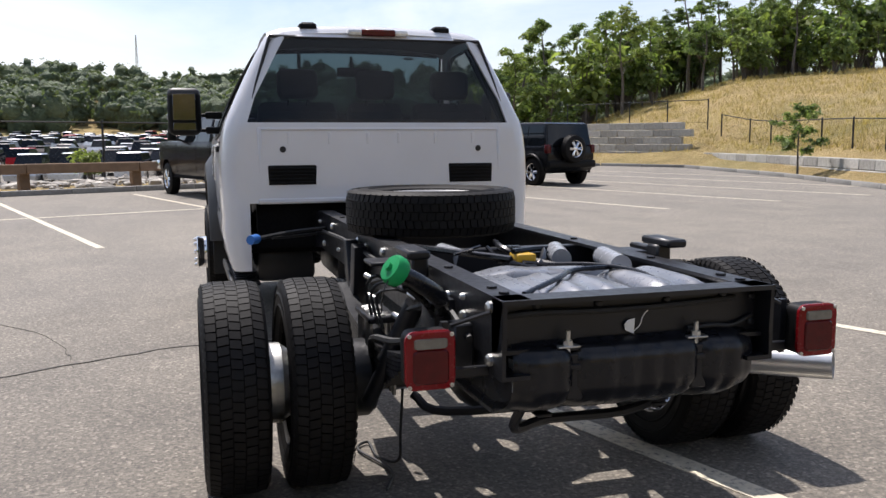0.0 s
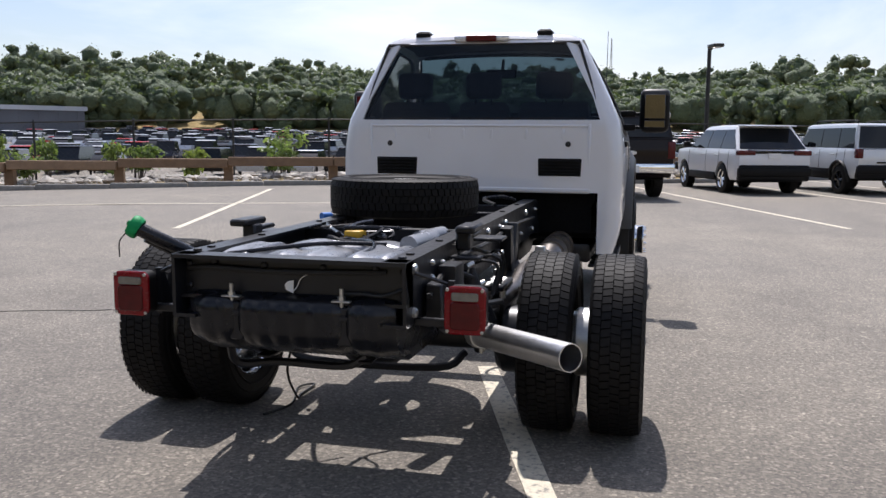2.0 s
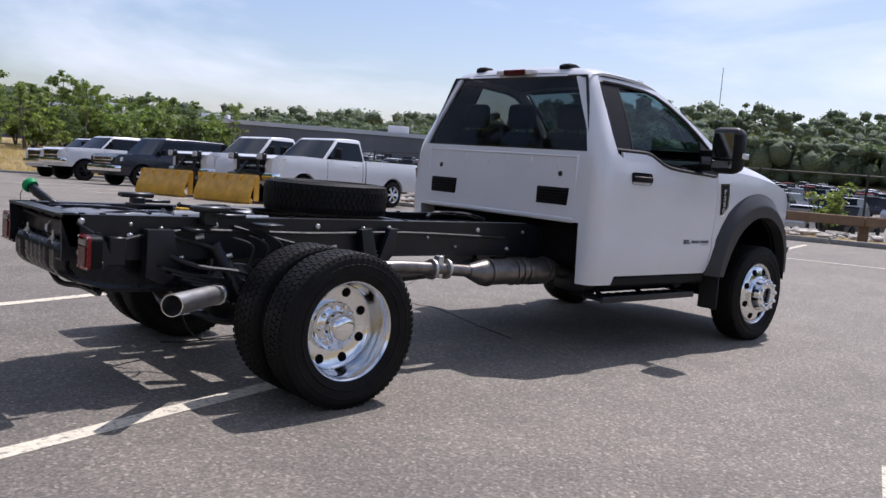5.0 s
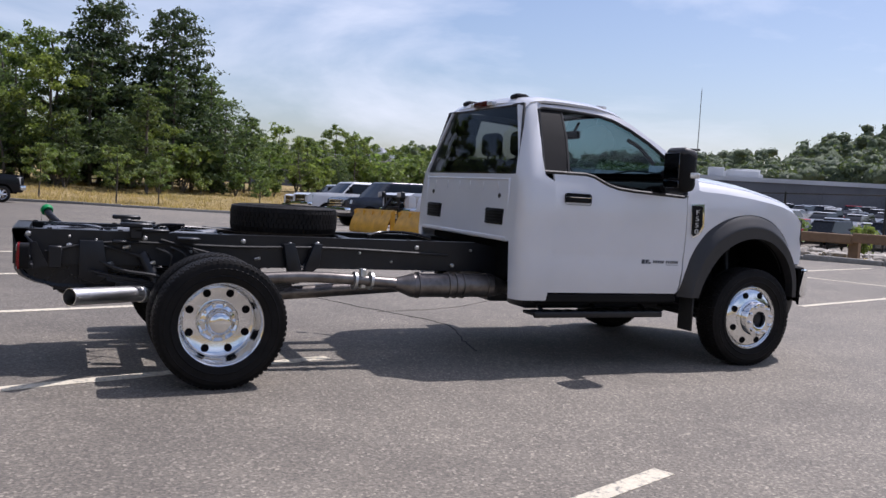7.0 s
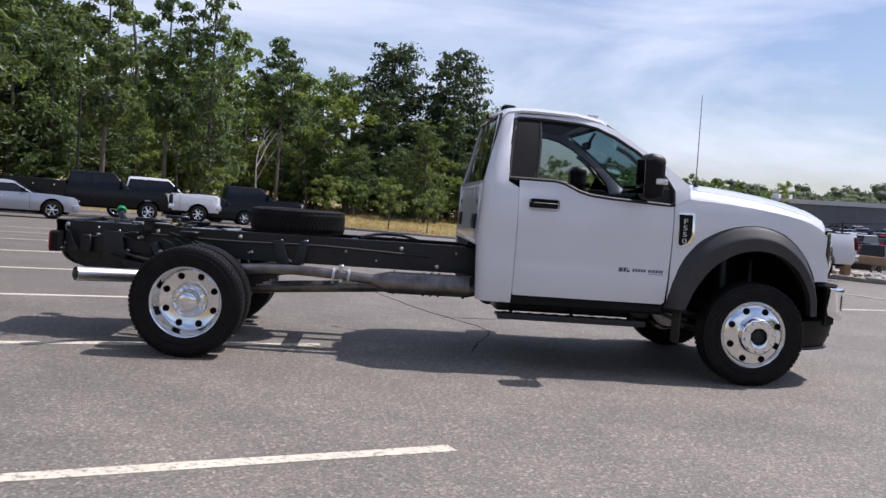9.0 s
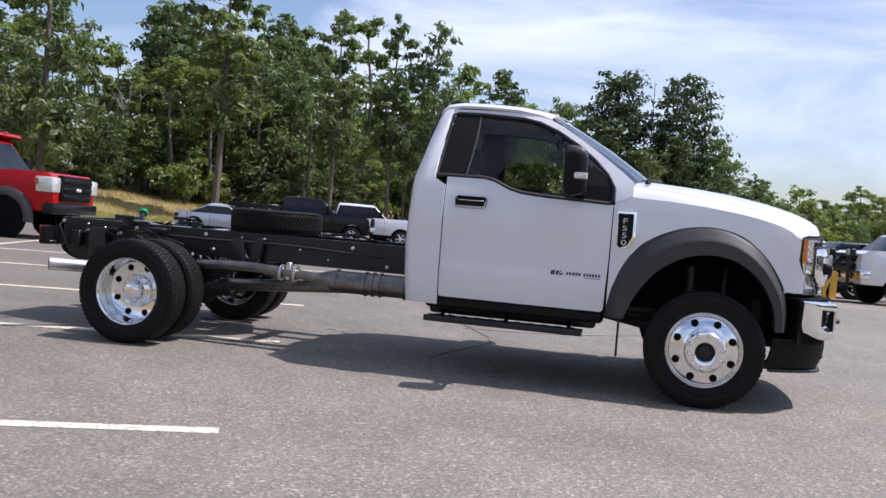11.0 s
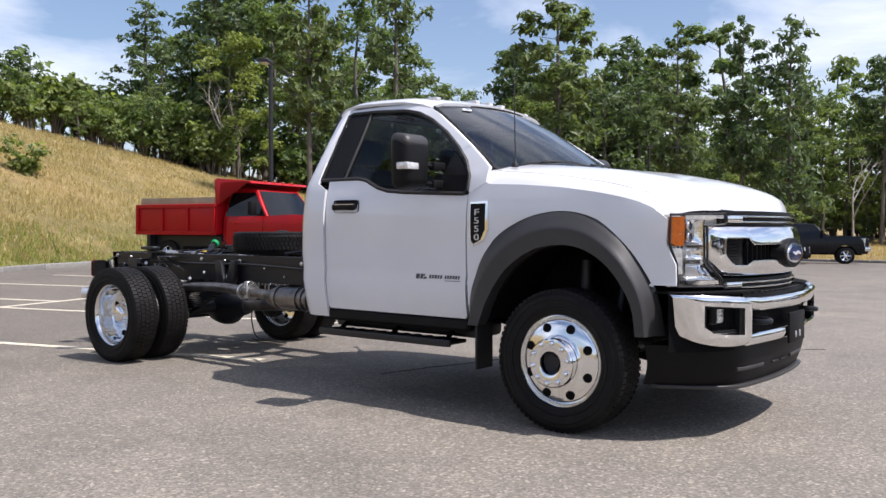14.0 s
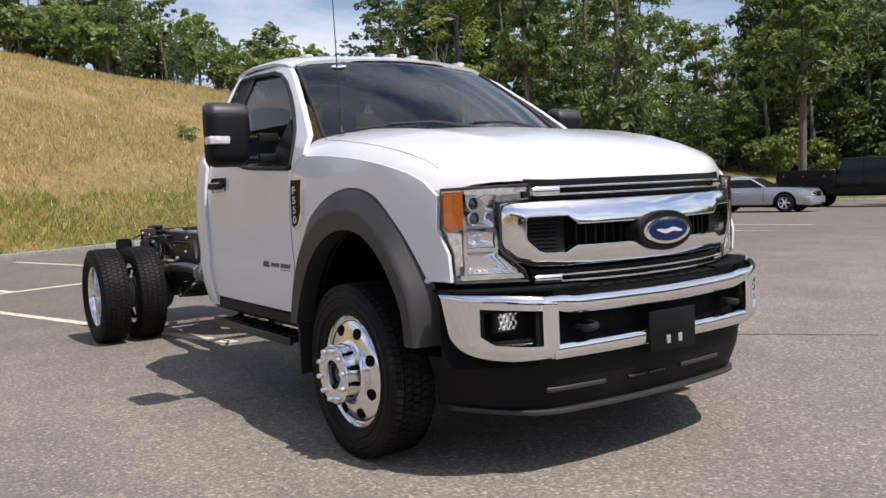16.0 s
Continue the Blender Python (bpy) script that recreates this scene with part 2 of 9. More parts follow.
def glass(name, tint, gloss=1.0, rough=0.0, base=0.04):
    """Thin tinted glass: it lets tinted light through and mirrors more at a slant."""
    m, n, l, p = nodes_of(name)
    n.remove(p)
    out = n["Material Output"]
    tr, gl, lw, mx = n.new("ShaderNodeBsdfTransparent"), n.new("ShaderNodeBsdfGlossy"), n.new("ShaderNodeLayerWeight"), n.new("ShaderNodeMixShader")
    tr.inputs["Color"].default_value = (*tint, 1)
    gl.inputs["Color"].default_value = (gloss, gloss, gloss, 1)
    gl.inputs["Roughness"].default_value = rough
    pw, ad = n.new("ShaderNodeMath"), n.new("ShaderNodeMath")
    pw.operation, ad.operation = "POWER", "MULTIPLY_ADD"
    pw.inputs[1].default_value = 5.0
    ad.inputs[1].default_value, ad.inputs[2].default_value = 0.9, base
    l.new(lw.outputs["Facing"], pw.inputs[0])
    l.new(pw.outputs["Value"], ad.inputs[0])
    l.new(ad.outputs["Value"], mx.inputs["Fac"])
    l.new(tr.outputs["BSDF"], mx.inputs[1])
    l.new(gl.outputs["BSDF"], mx.inputs[2])
    l.new(mx.outputs["Shader"], out.inputs["Surface"])
    return m


def asphalt_material():
    m, n, l, p = nodes_of("asphalt")
    stone = tex(n, l, 74.0, kind="ShaderNodeTexVoronoi")
    fine = tex(n, l, 58.0, 5.0, 0.8)
    mid = tex(n, l, 1.1, 6.0, 0.65)
    big = tex(n, l, 0.16, 5.0, 0.6)
    seam = tex(n, l, 0.5, 3.0, 0.5, stretch=(0.12, 2.2, 1))
    grit = ramp(n, l, stone.outputs["Color"], [(0.0, (0.060, 0.055, 0.050)), (0.45, (0.141, 0.128, 0.111)), (0.75, (0.242, 0.218, 0.184)), (1.0, (0.57, 0.515, 0.435))])
    c = mixc(n, l, 0.45, grit.outputs["Color"], ramp(n, l, fine.outputs["Fac"], [(0.34, (0.073, 0.066, 0.059)), (0.5, (0.176, 0.160, 0.137)), (0.68, (0.378, 0.342, 0.288))]).outputs["Color"])
    c = mixc(n, l, 0.85, c, ramp(n, l, big.outputs["Fac"], [(0.3, (0.84, 0.84, 0.86)), (0.7, (1.14, 1.12, 1.08))]).outputs["Color"], "MULTIPLY")
    c = mixc(n, l, 0.7, c, ramp(n, l, mid.outputs["Fac"], [(0.3, (0.80, 0.80, 0.80)), (0.7, (1.14, 1.13, 1.1))]).outputs["Color"], "MULTIPLY")
    c = mixc(n, l, 0.35, c, ramp(n, l, seam.outputs["Fac"], [(0.35, (0.85, 0.85, 0.85)), (0.65, (1.1, 1.1, 1.1))]).outputs["Color"], "MULTIPLY")
    # Darker towards low x, with an edge made uneven by the noise.
    co, sep, ad = n.new("ShaderNodeTexCoord"), n.new("ShaderNodeSeparateXYZ"), n.new("ShaderNodeMath")
    ad.operation = "MULTIPLY_ADD"
    ad.inputs[1].default_value = 9.0
    l.new(co.outputs["Object"], sep.inputs["Vector"])
    l.new(mid.outputs["Fac"], ad.inputs[0])
    l.new(sep.outputs["X"], ad.inputs[2])
    x_tone = n.new("ShaderNodeMapRange")
    x_tone.inputs["From Min"].default_value, x_tone.inputs["From Max"].default_value = 2.0, 8.5
    l.new(ad.outputs["Value"], x_tone.inputs["Value"])
    c = mixc(n, l, 1.0, c, ramp(n, l, x_tone.outputs["Result"], [(0.0, (0.80, 0.785, 0.765)), (1.0, (1.06, 1.055, 1.04))]).outputs["Color"], "MULTIPLY")
    l.new(c, p.inputs["Base Color"])
    p.inputs["Roughness"].default_value = 0.85
    bump(n, l, p, mixc(n, l, 0.5, stone.outputs["Distance"], fine.outputs["Fac"]), 0.4, 0.005)
    return m


def land_material():
    """Dry summer grass with green stretches, soil under the woods and gravelly banks."""
    m, n, l, p = nodes_of("meadow")
    big, mid, fine = tex(n, l, 0.045, 5.0, 0.6), tex(n, l, 0.6, 6.0, 0.65), tex(n, l, 9.0, 5.0, 0.7)
    spots = tex(n, l, 3.2, 3.0, 0.6)
    gold = ramp(n, l, mid.outputs["Fac"], [(0.25, (0.25, 0.18, 0.07)), (0.5, (0.40, 0.29, 0.12)), (0.78, (0.52, 0.385, 0.175))])
    green = ramp(n, l, mid.outputs["Fac"], [(0.25, (0.075, 0.10, 0.022)), (0.75, (0.20, 0.21, 0.06))])
    c = mixc(n, l, ramp(n, l, big.outputs["Fac"], [(0.52, (0, 0, 0)), (0.72, (0.8, 0.8, 0.8))]).outputs["Color"], gold.outputs["Color"], green.outputs["Color"])
    c = mixc(n, l, ramp(n, l, spots.outputs["Fac"], [(0.55, (0, 0, 0)), (0.7, (0.6, 0.6, 0.6))]).outputs["Color"], c, (0.17, 0.16, 0.045))
    c = mixc(n, l, 0.8, c, ramp(n, l, fine.outputs["Fac"], [(0.25, (0.5, 0.5, 0.5)), (0.75, (1.35, 1.35, 1.3))]).outputs["Color"], "MULTIPLY")
    l.new(c, p.inputs["Base Color"])
    p.inputs["Roughness"].default_value = 0.95
    bump(n, l, p, fine.outputs["Fac"], 0.9, 0.25)
    return m


def foliage_material(name, dark, light, trans=0.35):
    m, n, l, p = nodes_of(name)
    geo, info = n.new("ShaderNodeNewGeometry"), n.new("ShaderNodeObjectInfo")
    c = ramp(n, l, geo.outputs["Random Per Island"], [(0.0, dark), (0.75, light), (1.0, tuple(x * 1.25 for x in light))])
    hue = ramp(n, l, info.outputs["Random"], [(0.0, (0.8, 0.86, 0.78)), (0.5, (1, 1, 1)), (1.0, (1.18, 1.1, 0.86))])
    c = mixc(n, l, 1.0, c.outputs["Color"], hue.outputs["Color"], "MULTIPLY")
    l.new(c, p.inputs["Base Color"])
    p.inputs["Roughness"].default_value = 0.48
    p.inputs["Specular IOR Level"].default_value = 0.4
    tr, mx = n.new("ShaderNodeBsdfTranslucent"), n.new("ShaderNodeMixShader")
    l.new(mixc(n, l, 1.0, c, (1.2, 1.3, 0.62), "MULTIPLY"), tr.inputs["Color"])
    mx.inputs["Fac"].default_value = trans
    l.new(p.outputs["BSDF"], mx.inputs[1])
    l.new(tr.outputs["BSDF"], mx.inputs[2])
    l.new(mx.outputs["Shader"], n["Material Output"].inputs["Surface"])
    return m


def canopy_material():
    """Closed crowns far off: leaf clumps as grain and relief, no two crowns alike."""
    m, n, l, p = nodes_of("distant canopy")
    geo = n.new("ShaderNodeNewGeometry")
    fine, mid = tex(n, l, 1.5, 5.0, 0.7), tex(n, l, 0.45, 4.0, 0.6)
    # Raised, even greens: distance haze put into the base colour.
    c = ramp(n, l, geo.outputs["Random Per Island"], [(0.0, (0.085, 0.118, 0.064)), (0.6, (0.112, 0.148, 0.078)), (1.0, (0.140, 0.172, 0.090))])
    c = mixc(n, l, 0.8, c.outputs["Color"], ramp(n, l, fine.outputs["Fac"], [(0.35, (0.72, 0.74, 0.70)), (0.65, (1.22, 1.22, 1.2))]).outputs["Color"], "MULTIPLY")
    l.new(c, p.inputs["Base Color"])
    p.inputs["Roughness"].default_value = 0.8
    b1 = n.new("ShaderNodeBump")
    b1.inputs["Strength"].default_value, b1.inputs["Distance"].default_value = 0.8, 1.4
    l.new(mid.outputs["Fac"], b1.inputs["Height"])
    b2 = n.new("ShaderNodeBump")
    b2.inputs["Strength"].default_value, b2.inputs["Distance"].default_value = 1.0, 0.9
    l.new(fine.outputs["Fac"], b2.inputs["Height"])
    l.new(b1.outputs["Normal"], b2.inputs["Normal"])
    l.new(b2.outputs["Normal"], p.inputs["Normal"])
    return m


def bark_material(name, a, b):
    m, n, l, p = nodes_of(name)
    t = tex(n, l, 5.0, 6.0, 0.65, stretch=(4, 4, 0.6))
    c = ramp(n, l, t.outputs["Fac"], [(0.3, a), (0.7, b)])
    l.new(c.outputs["Color"], p.inputs["Base Color"])
    p.inputs["Roughness"].default_value = 0.9
    bump(n, l, p, t.outputs["Fac"], 0.8, 0.03)
    return m


def worn_line_material():
    m, n, l, p = nodes_of("line paint")
    a, b = tex(n, l, 26.0, 6.0, 0.7), tex(n, l, 1.2, 4.0, 0.6)
    c = ramp(n, l, a.outputs["Fac"], [(0.36, (0.22, 0.21, 0.19)), (0.47, (0.62, 0.555, 0.43)), (0.75, (0.76, 0.69, 0.55))])
    c = mixc(n, l, 0.6, c.outputs["Color"], ramp(n, l, b.outputs["Fac"], [(0.3, (0.78, 0.78, 0.78)), (0.7, (1.08, 1.08, 1.05))]).outputs["Color"], "MULTIPLY")
    l.new(c, p.inputs["Base Color"])
    p.inputs["Roughness"].default_value = 0.75
    bump(n, l, p, a.outputs["Fac"], 0.4, 0.004)
    return m


def tyre_material():
    m, n, l, p = nodes_of("tyre rubber")
    a, b = tex(n, l, 9.0, 5.0), tex(n, l, 120.0, 3.0)
    c = ramp(n, l, a.outputs["Fac"], [(0.3, (0.006, 0.0056, 0.0056)), (0.75, (0.013, 0.012, 0.0115))])
    l.new(c.outputs["Color"], p.inputs["Base Color"])
    p.inputs["Roughness"].default_value = 0.62
    p.inputs["Specular IOR Level"].default_value = 0.17
    bump(n, l, p, b.outputs["Fac"], 0.2, 0.003)
    return m


def vary_material(name, stops, rough=0.9, grain=14.0, bmp=0.5, dist=0.02):
    """Pieces that differ by object, with grain."""
    m, n, l, p = nodes_of(name)
    info, geo = n.new("ShaderNodeObjectInfo"), n.new("ShaderNodeNewGeometry")
    add = n.new("ShaderNodeMath")
    add.operation = "FRACT"
    sm = n.new("ShaderNodeMath")
    l.new(info.outputs["Random"], sm.inputs[0])
    l.new(geo.outputs["Random Per Island"], sm.inputs[1])
    l.new(sm.outputs["Value"], add.inputs[0])
    c = ramp(n, l, add.outputs["Value"], stops)
    t = tex(n, l, grain, 6.0, 0.65)
    o = mixc(n, l, 0.75, c.outputs["Color"], ramp(n, l, t.outputs["Fac"], [(0.25, (0.6, 0.6, 0.6)), (0.75, (1.25, 1.24, 1.2))]).outputs["Color"], "MULTIPLY")
    l.new(o, p.inputs["Base Color"])
    p.inputs["Roughness"].default_value = rough
    bump(n, l, p, t.outputs["Fac"], bmp, dist)
    return m


M = {
    "asphalt": asphalt_material(),
    "land": land_material(),
    "line": worn_line_material(),
    "tyre": tyre_material(),
    "white": paint("white paint", (0.70, 0.71, 0.735)),
    "red": paint("red paint", (0.40, 0.005, 0.009), 0.35, 0.08, 0.0, 0.22),
    "black": paint("black paint", (0.005, 0.0055, 0.007), 0.25, 0.12, 0.0, 0.25),
    "navy": paint("dark blue paint", (0.007, 0.010, 0.022), 0.25, 0.3),
    "silver": paint("silver paint", (0.42, 0.45, 0.50), 0.32, 0.8, 0.5),
    "pale": paint("pale silver paint", (0.62, 0.64, 0.66), 0.3, 0.8, 0.15),
    "maroon": paint("dark brown paint", (0.009, 0.0055, 0.006), 0.25, 0.10, 0.0, 0.2),
    "frame": plain("black frame coating", (0.008, 0.0087, 0.0115), 0.38, 0.0, 0.3, 7.0, 30.0, 0.08, spec=0.42),
    "tank": plain("black tank plastic", (0.008, 0.0085, 0.011), 0.27, 0.0, 0.25, 5.0, 9.0, 0.10, spec=0.36),
    # Paler than the tank: the sun's sheen on its top put into the colour.
    "tanktop": plain("pale tank top sheen", (0.24, 0.245, 0.26), 0.30, 0.6, 0.15, 6.0, 40.0, 0.06, spec=0.7),
    "canister": plain("grey plastic", (0.26, 0.27, 0.29), 0.25, 0.0, 0.1, 5.0, 40.0, 0.03),
    "trim": plain("black grained plastic", (0.006, 0.006, 0.0065), 0.52, 0.0, 0.2, 6.0, 240.0, 0.15, dist=0.002, spec=0.16),
    "flare": plain("grey grained plastic", (0.030, 0.029, 0.029), 0.48, 0.0, 0.15, 4.0, 300.0, 0.12, dist=0.002),
    "rubber": plain("black rubber", (0.012, 0.012, 0.012), 0.6, 0.0, 0.2),
    "chrome": plain("chrome", (0.82, 0.83, 0.84), 0.06, 1.0, 0.03, 4.0, 60.0, 0.0),
    "alloy": plain("polished aluminium", (0.80, 0.81, 0.82), 0.13, 1.0, 0.06, 9.0, 120.0, 0.02),
    "steel": plain("stainless steel", (0.72, 0.71, 0.70), 0.36, 1.0, 0.15, 6.0, 90.0, 0.04),
    "zinc": plain("zinc plated steel", (0.55, 0.55, 0.53), 0.4, 1.0, 0.15, 30.0, 90.0, 0.05),
    "rust": plain("heat stained exhaust steel", (0.185, 0.168, 0.155), 0.36, 0.9, 0.35, 11.0, 80.0, 0.1),
    "greypaint": plain("grey primer", (0.30, 0.30, 0.31), 0.5, 0.0, 0.12),
    "dark": plain("dark interior", (0.004, 0.004, 0.0045), 0.85, 0.0, 0.3, spec=0.12),
    "cloth": plain("dark grey seat cloth", (0.050, 0.050, 0.054), 0.9, 0.0, 0.2, 12.0, 300.0, 0.3, dist=0.003),
    "tan": plain("grey headliner", (0.13, 0.125, 0.12), 0.9, 0.0, 0.1),
    "shelf": plain("brown rear trim", (0.16, 0.085, 0.05), 0.8, 0.0, 0.2),
    "redlens": plain("red lens", (0.075, 0.002, 0.003), 0.22, 0.0, 0.2, 30.0, 160.0, 0.35, 0.12, 0.003, spec=0.3),
    "redrim": plain("red lamp rim", (0.19, 0.004, 0.007), 0.25, 0.0, 0.1, 20.0, 90.0, 0.03, 0.12, spec=0.3),
    "smoke": plain("smoky lens", (0.17, 0.155, 0.125), 0.2, 0.0, 0.2, 30.0, 120.0, 0.2, 0.2, 0.003),
    "amber": plain("amber lens", (0.40, 0.10, 0.012), 0.14, 0.0, 0.2, 40.0, 160.0, 0.2, 0.7, 0.003),
    "clear": plain("clear lens", (0.66, 0.65, 0.63), 0.12, 0.35, 0.3, 40.0, 160.0, 0.2, 0.8, 0.003),
    "lampback": plain("silvered lamp housing", (0.84, 0.83, 0.80), 0.12, 0.55, 0.1, 20.0, 60.0, 0.05),
    "pane_dark": plain("dark projector glass", (0.03, 0.04, 0.06), 0.05, 0.0, 0.2, 20.0, 60.0, 0.0, 0.8),
    "mirrorbowl": plain("silvered bowl", (0.93, 0.94, 0.95), 0.06, 1.0, 0.03, 20.0, 28.0, 0.30, dist=0.006),
    "lampglass": glass("headlight lens", (0.97, 0.975, 0.98), 1.0, 0.0, 0.05),
    "green": plain("green cap", (0.004, 0.25, 0.075), 0.5, 0.0, 0.12, 10.0, 90.0, 0.04, spec=0.2),
    "blue": plain("blue plastic cap", (0.03, 0.16, 0.50), 0.4),
    "yellow": plain("yellow plastic", (0.62, 0.36, 0.02), 0.45, 0.0, 0.15),
    "plow": plain("yellow plow paint", (0.58, 0.31, 0.03), 0.4, 0.0, 0.25, 4.0, 50.0, 0.1),
    "paper": plain("paper label", (0.75, 0.75, 0.73), 0.7, 0.0, 0.06),
    "badgeblue": plain("blue enamel", (0.006, 0.016, 0.07), 0.18, 0.0, 0.1, 30.0, 90.0, 0.0, 0.1, spec=0.2),
    "letter": plain("light grey lettering", (0.62, 0.63, 0.64), 0.3, 0.3, 0.05),
    "decal": plain("dark decal", (0.05, 0.055, 0.07), 0.35, 0.0, 0.1),
    "tint": glass("dark tinted glass", (0.24, 0.25, 0.255), 0.6),
    "pane": glass("window glass", (0.56, 0.61, 0.60), 0.8),
    "shield": glass("windscreen glass", (0.27, 0.42, 0.48), 1.0, 0.0, 0.095),
    "bgglass": plain("dark car glass", (0.006, 0.008, 0.010), 0.05, 0.0, 0.3, 2.0, 20.0, 0.0, 0.0, spec=0.35),
    "mirror": plain("mirror", (0.11, 0.115, 0.12), 0.06, 1.0, 0.0, 3.0, 10.0, 0.0),
    "kerb": vary_material("concrete kerb", [(0.0, (0.20, 0.195, 0.185)), (1.0, (0.32, 0.31, 0.29))], 0.9, 9.0, 0.4, 0.01),
    "block": vary_material("split concrete block", [(0.0, (0.33, 0.32, 0.30)), (0.5, (0.44, 0.43, 0.40)), (1.0, (0.52, 0.50, 0.47))], 0.92, 8.0, 0.9, 0.04),
    "rock": vary_material("pale riprap stone", [(0.0, (0.22, 0.20, 0.18)), (0.5, (0.42, 0.39, 0.35)), (1.0, (0.60, 0.56, 0.50))], 0.9, 5.0, 0.8, 0.05),
    "timber": vary_material("weathered timber", [(0.0, (0.20, 0.125, 0.075)), (1.0, (0.28, 0.185, 0.115))], 0.85, 4.0, 0.5, 0.01),
    "fence": plain("black fence coating", (0.012, 0.012, 0.013), 0.45),
    "wood": plain("bare plank", (0.36, 0.29, 0.20), 0.85, 0.0, 0.2, 3.0, 30.0, 0.3),
    "wallgrey": plain("grey metal cladding", (0.13, 0.135, 0.15), 0.6, 0.0, 0.1, 0.3, 6.0, 0.05),
    "roofgrey": plain("pale roof membrane", (0.50, 0.51, 0.53), 0.7, 0.0, 0.12, 0.2, 4.0, 0.05),
    "leaf": foliage_material("broad leaves", (0.075, 0.110, 0.045), (0.215, 0.275, 0.112), 0.5),
    # Greyer and flatter than the near leaves, with distance haze in the colour.
    "farleaf": foliage_material("distant leaves", (0.075, 0.100, 0.058), (0.120, 0.150, 0.082), 0.35),
    "canopy": canopy_material(),
    "leaf2": foliage_material("pale broad leaves", (0.085, 0.122, 0.045), (0.235, 0.290, 0.110), 0.5),
    "needle": foliage_material("pine needles", (0.055, 0.084, 0.046), (0.150, 0.200, 0.100), 0.45),
    "darkneedle": foliage_material("dark conifer needles", (0.026, 0.044, 0.024), (0.075, 0.108, 0.052), 0.3),
    "bark": bark_material("grey bark", (0.055, 0.045, 0.038), (0.19, 0.165, 0.14)),
    "palebark": bark_material("pale dead wood", (0.26, 0.235, 0.21), (0.48, 0.44, 0.40)),
    "grass": foliage_material("dry grass", (0.30, 0.225, 0.095), (0.55, 0.42, 0.20), 0.35),
    "grassgreen": foliage_material("green grass", (0.12, 0.165, 0.035), (0.27, 0.32, 0.08), 0.35),
    "flower": plain("pale petals", (0.72, 0.68, 0.58), 0.8, 0.0, 0.15),
    "crack": plain("dark crack filler", (0.020, 0.019, 0.018), 0.9, 0.0, 0.3, 20.0, 60.0, 0.1),
}

# ---- the lie of the land ----
LOT = [(10, -15.4), (15.3, -16.4), (22.5, -19.0), (33, -21.6), (37.5, -19.5), (35.5, -13), (30.5, -8.5), (25.2, -3.2), (22.6, 0.9),
       (20.4, 5.6), (18.6, 9.4), (17.0, 13.2), (15.8, 17), (15.3, 22), (15.7, 28.0), (16.6, 36), (16.2, 43.6), (8, 43.4), (2, 42.8), (-3.5, 45), (-12, 47),
       (-20, 38), (-21, 27), (-19.2, 14), (-16.4, 6.8), (-13.7, 2.2), (-12.0, -0.6), (-11.2, -4), (-12, -12), (-6, -16), (2, -16.2)]
HILL = [(-180, 13), (-150, 12), (-100, 4), (-70, 4.5), (-48, 8.2), (-36, 8.0), (-29, 5.0), (-24, 1.6), (-19, 0), (62, 0), (80, 0.1),
        (92, 0.1), (102, 0.4), (112, 1.1), (120, 2.5), (130, 4.7), (142, 7.4), (148, 8.7), (152, 9.5), (158, 10.6), (166, 11.4), (172, 12.4), (180, 13)]


def outside(x, y):
    """Metres from the parking lot's edge; negative within."""
    best, inside = 1e9, False
    for (ax, ay), (bx_, by_) in zip(LOT, LOT[1:] + LOT[:1]):
        dx, dy = bx_ - ax, by_ - ay
        t = max(0.0, min(1.0, ((x - ax) * dx + (y - ay) * dy) / (dx * dx + dy * dy)))
        best = min(best, math.hypot(x - ax - t * dx, y - ay - t * dy))
        if (ay > y) != (by_ > y) and x < ax + (y - ay) / (by_ - ay) * dx:
            inside = not inside
    return -best if inside else best


def smooth(t):
    t = max(0.0, min(1.0, t))
    return t * t * (3 - 2 * t)


def fall(x, y):
    """The lot falls away gently to the north, a little more in its eastern half."""
    t = max(0.0, y - 8)
    return -0.02 * t * t / (t + 4) * (1 + 0.03 * max(0.0, min(x, 14.0)))


def height(x, y, d=None):
    d = outside(x, y) if d is None else d
    if d < 0.35:
        return -0.09 + fall(x, y)
    az, r = math.degrees(math.atan2(y, x)), math.hypot(x, y)
    a = interp(az, HILL)
    verge = -0.09 + 0.19 * smooth((d - 0.35) / 0.9)
    hill = a * (1 - math.exp(-max(0, d - 1.2) / 20)) * (1 - 0.6 * smooth((d - 60) / 200))
    low = -1.7 * smooth((d - 3.5) / 9) + 0.021 * max(0, r - 36) + 12.5 * interp(az, [(34, 1), (48, .42), (60, .2)]) * smooth((r - 170) / 140) - 0.02 * max(0, r - 330)
    k = smooth((az + 27) / 8) * smooth((74 - az) / 12) if -27 < az < 74 else 0.0
    lump = 0.18 * noise.noise(V(x * 0.13, y * 0.13, 0)) * smooth((d - 1) / 5)
    back = 7 * smooth((r - 150) / 180) * (1 - k)
    return verge + hill * (1 - k) + low * k + lump + back + fall(x, min(y, 50)) * (1 - smooth((d - 4) / 45))


bm = bmesh.new()
radii = [0.01, 8, 11, 12.5] + lin(13.5, 46, 42) + [48, 50.5, 53, 56, 60, 65, 71, 78, 86, 95, 106, 120, 138, 160, 185, 205, 225, 250, 280, 320, 380, 470, 600, 800, 1100, 1600, 2400]
angs = lin(0, 360, 240)[:-1]
rows = []
for r in radii:
    rows.append([bm.verts.new((r * math.cos(radians(a)), r * math.sin(radians(a)), height(r * math.cos(radians(a)), r * math.sin(radians(a))))) for a in angs])
for r0, r1 in zip(rows, rows[1:]):
    bridge(bm, r0, r1)
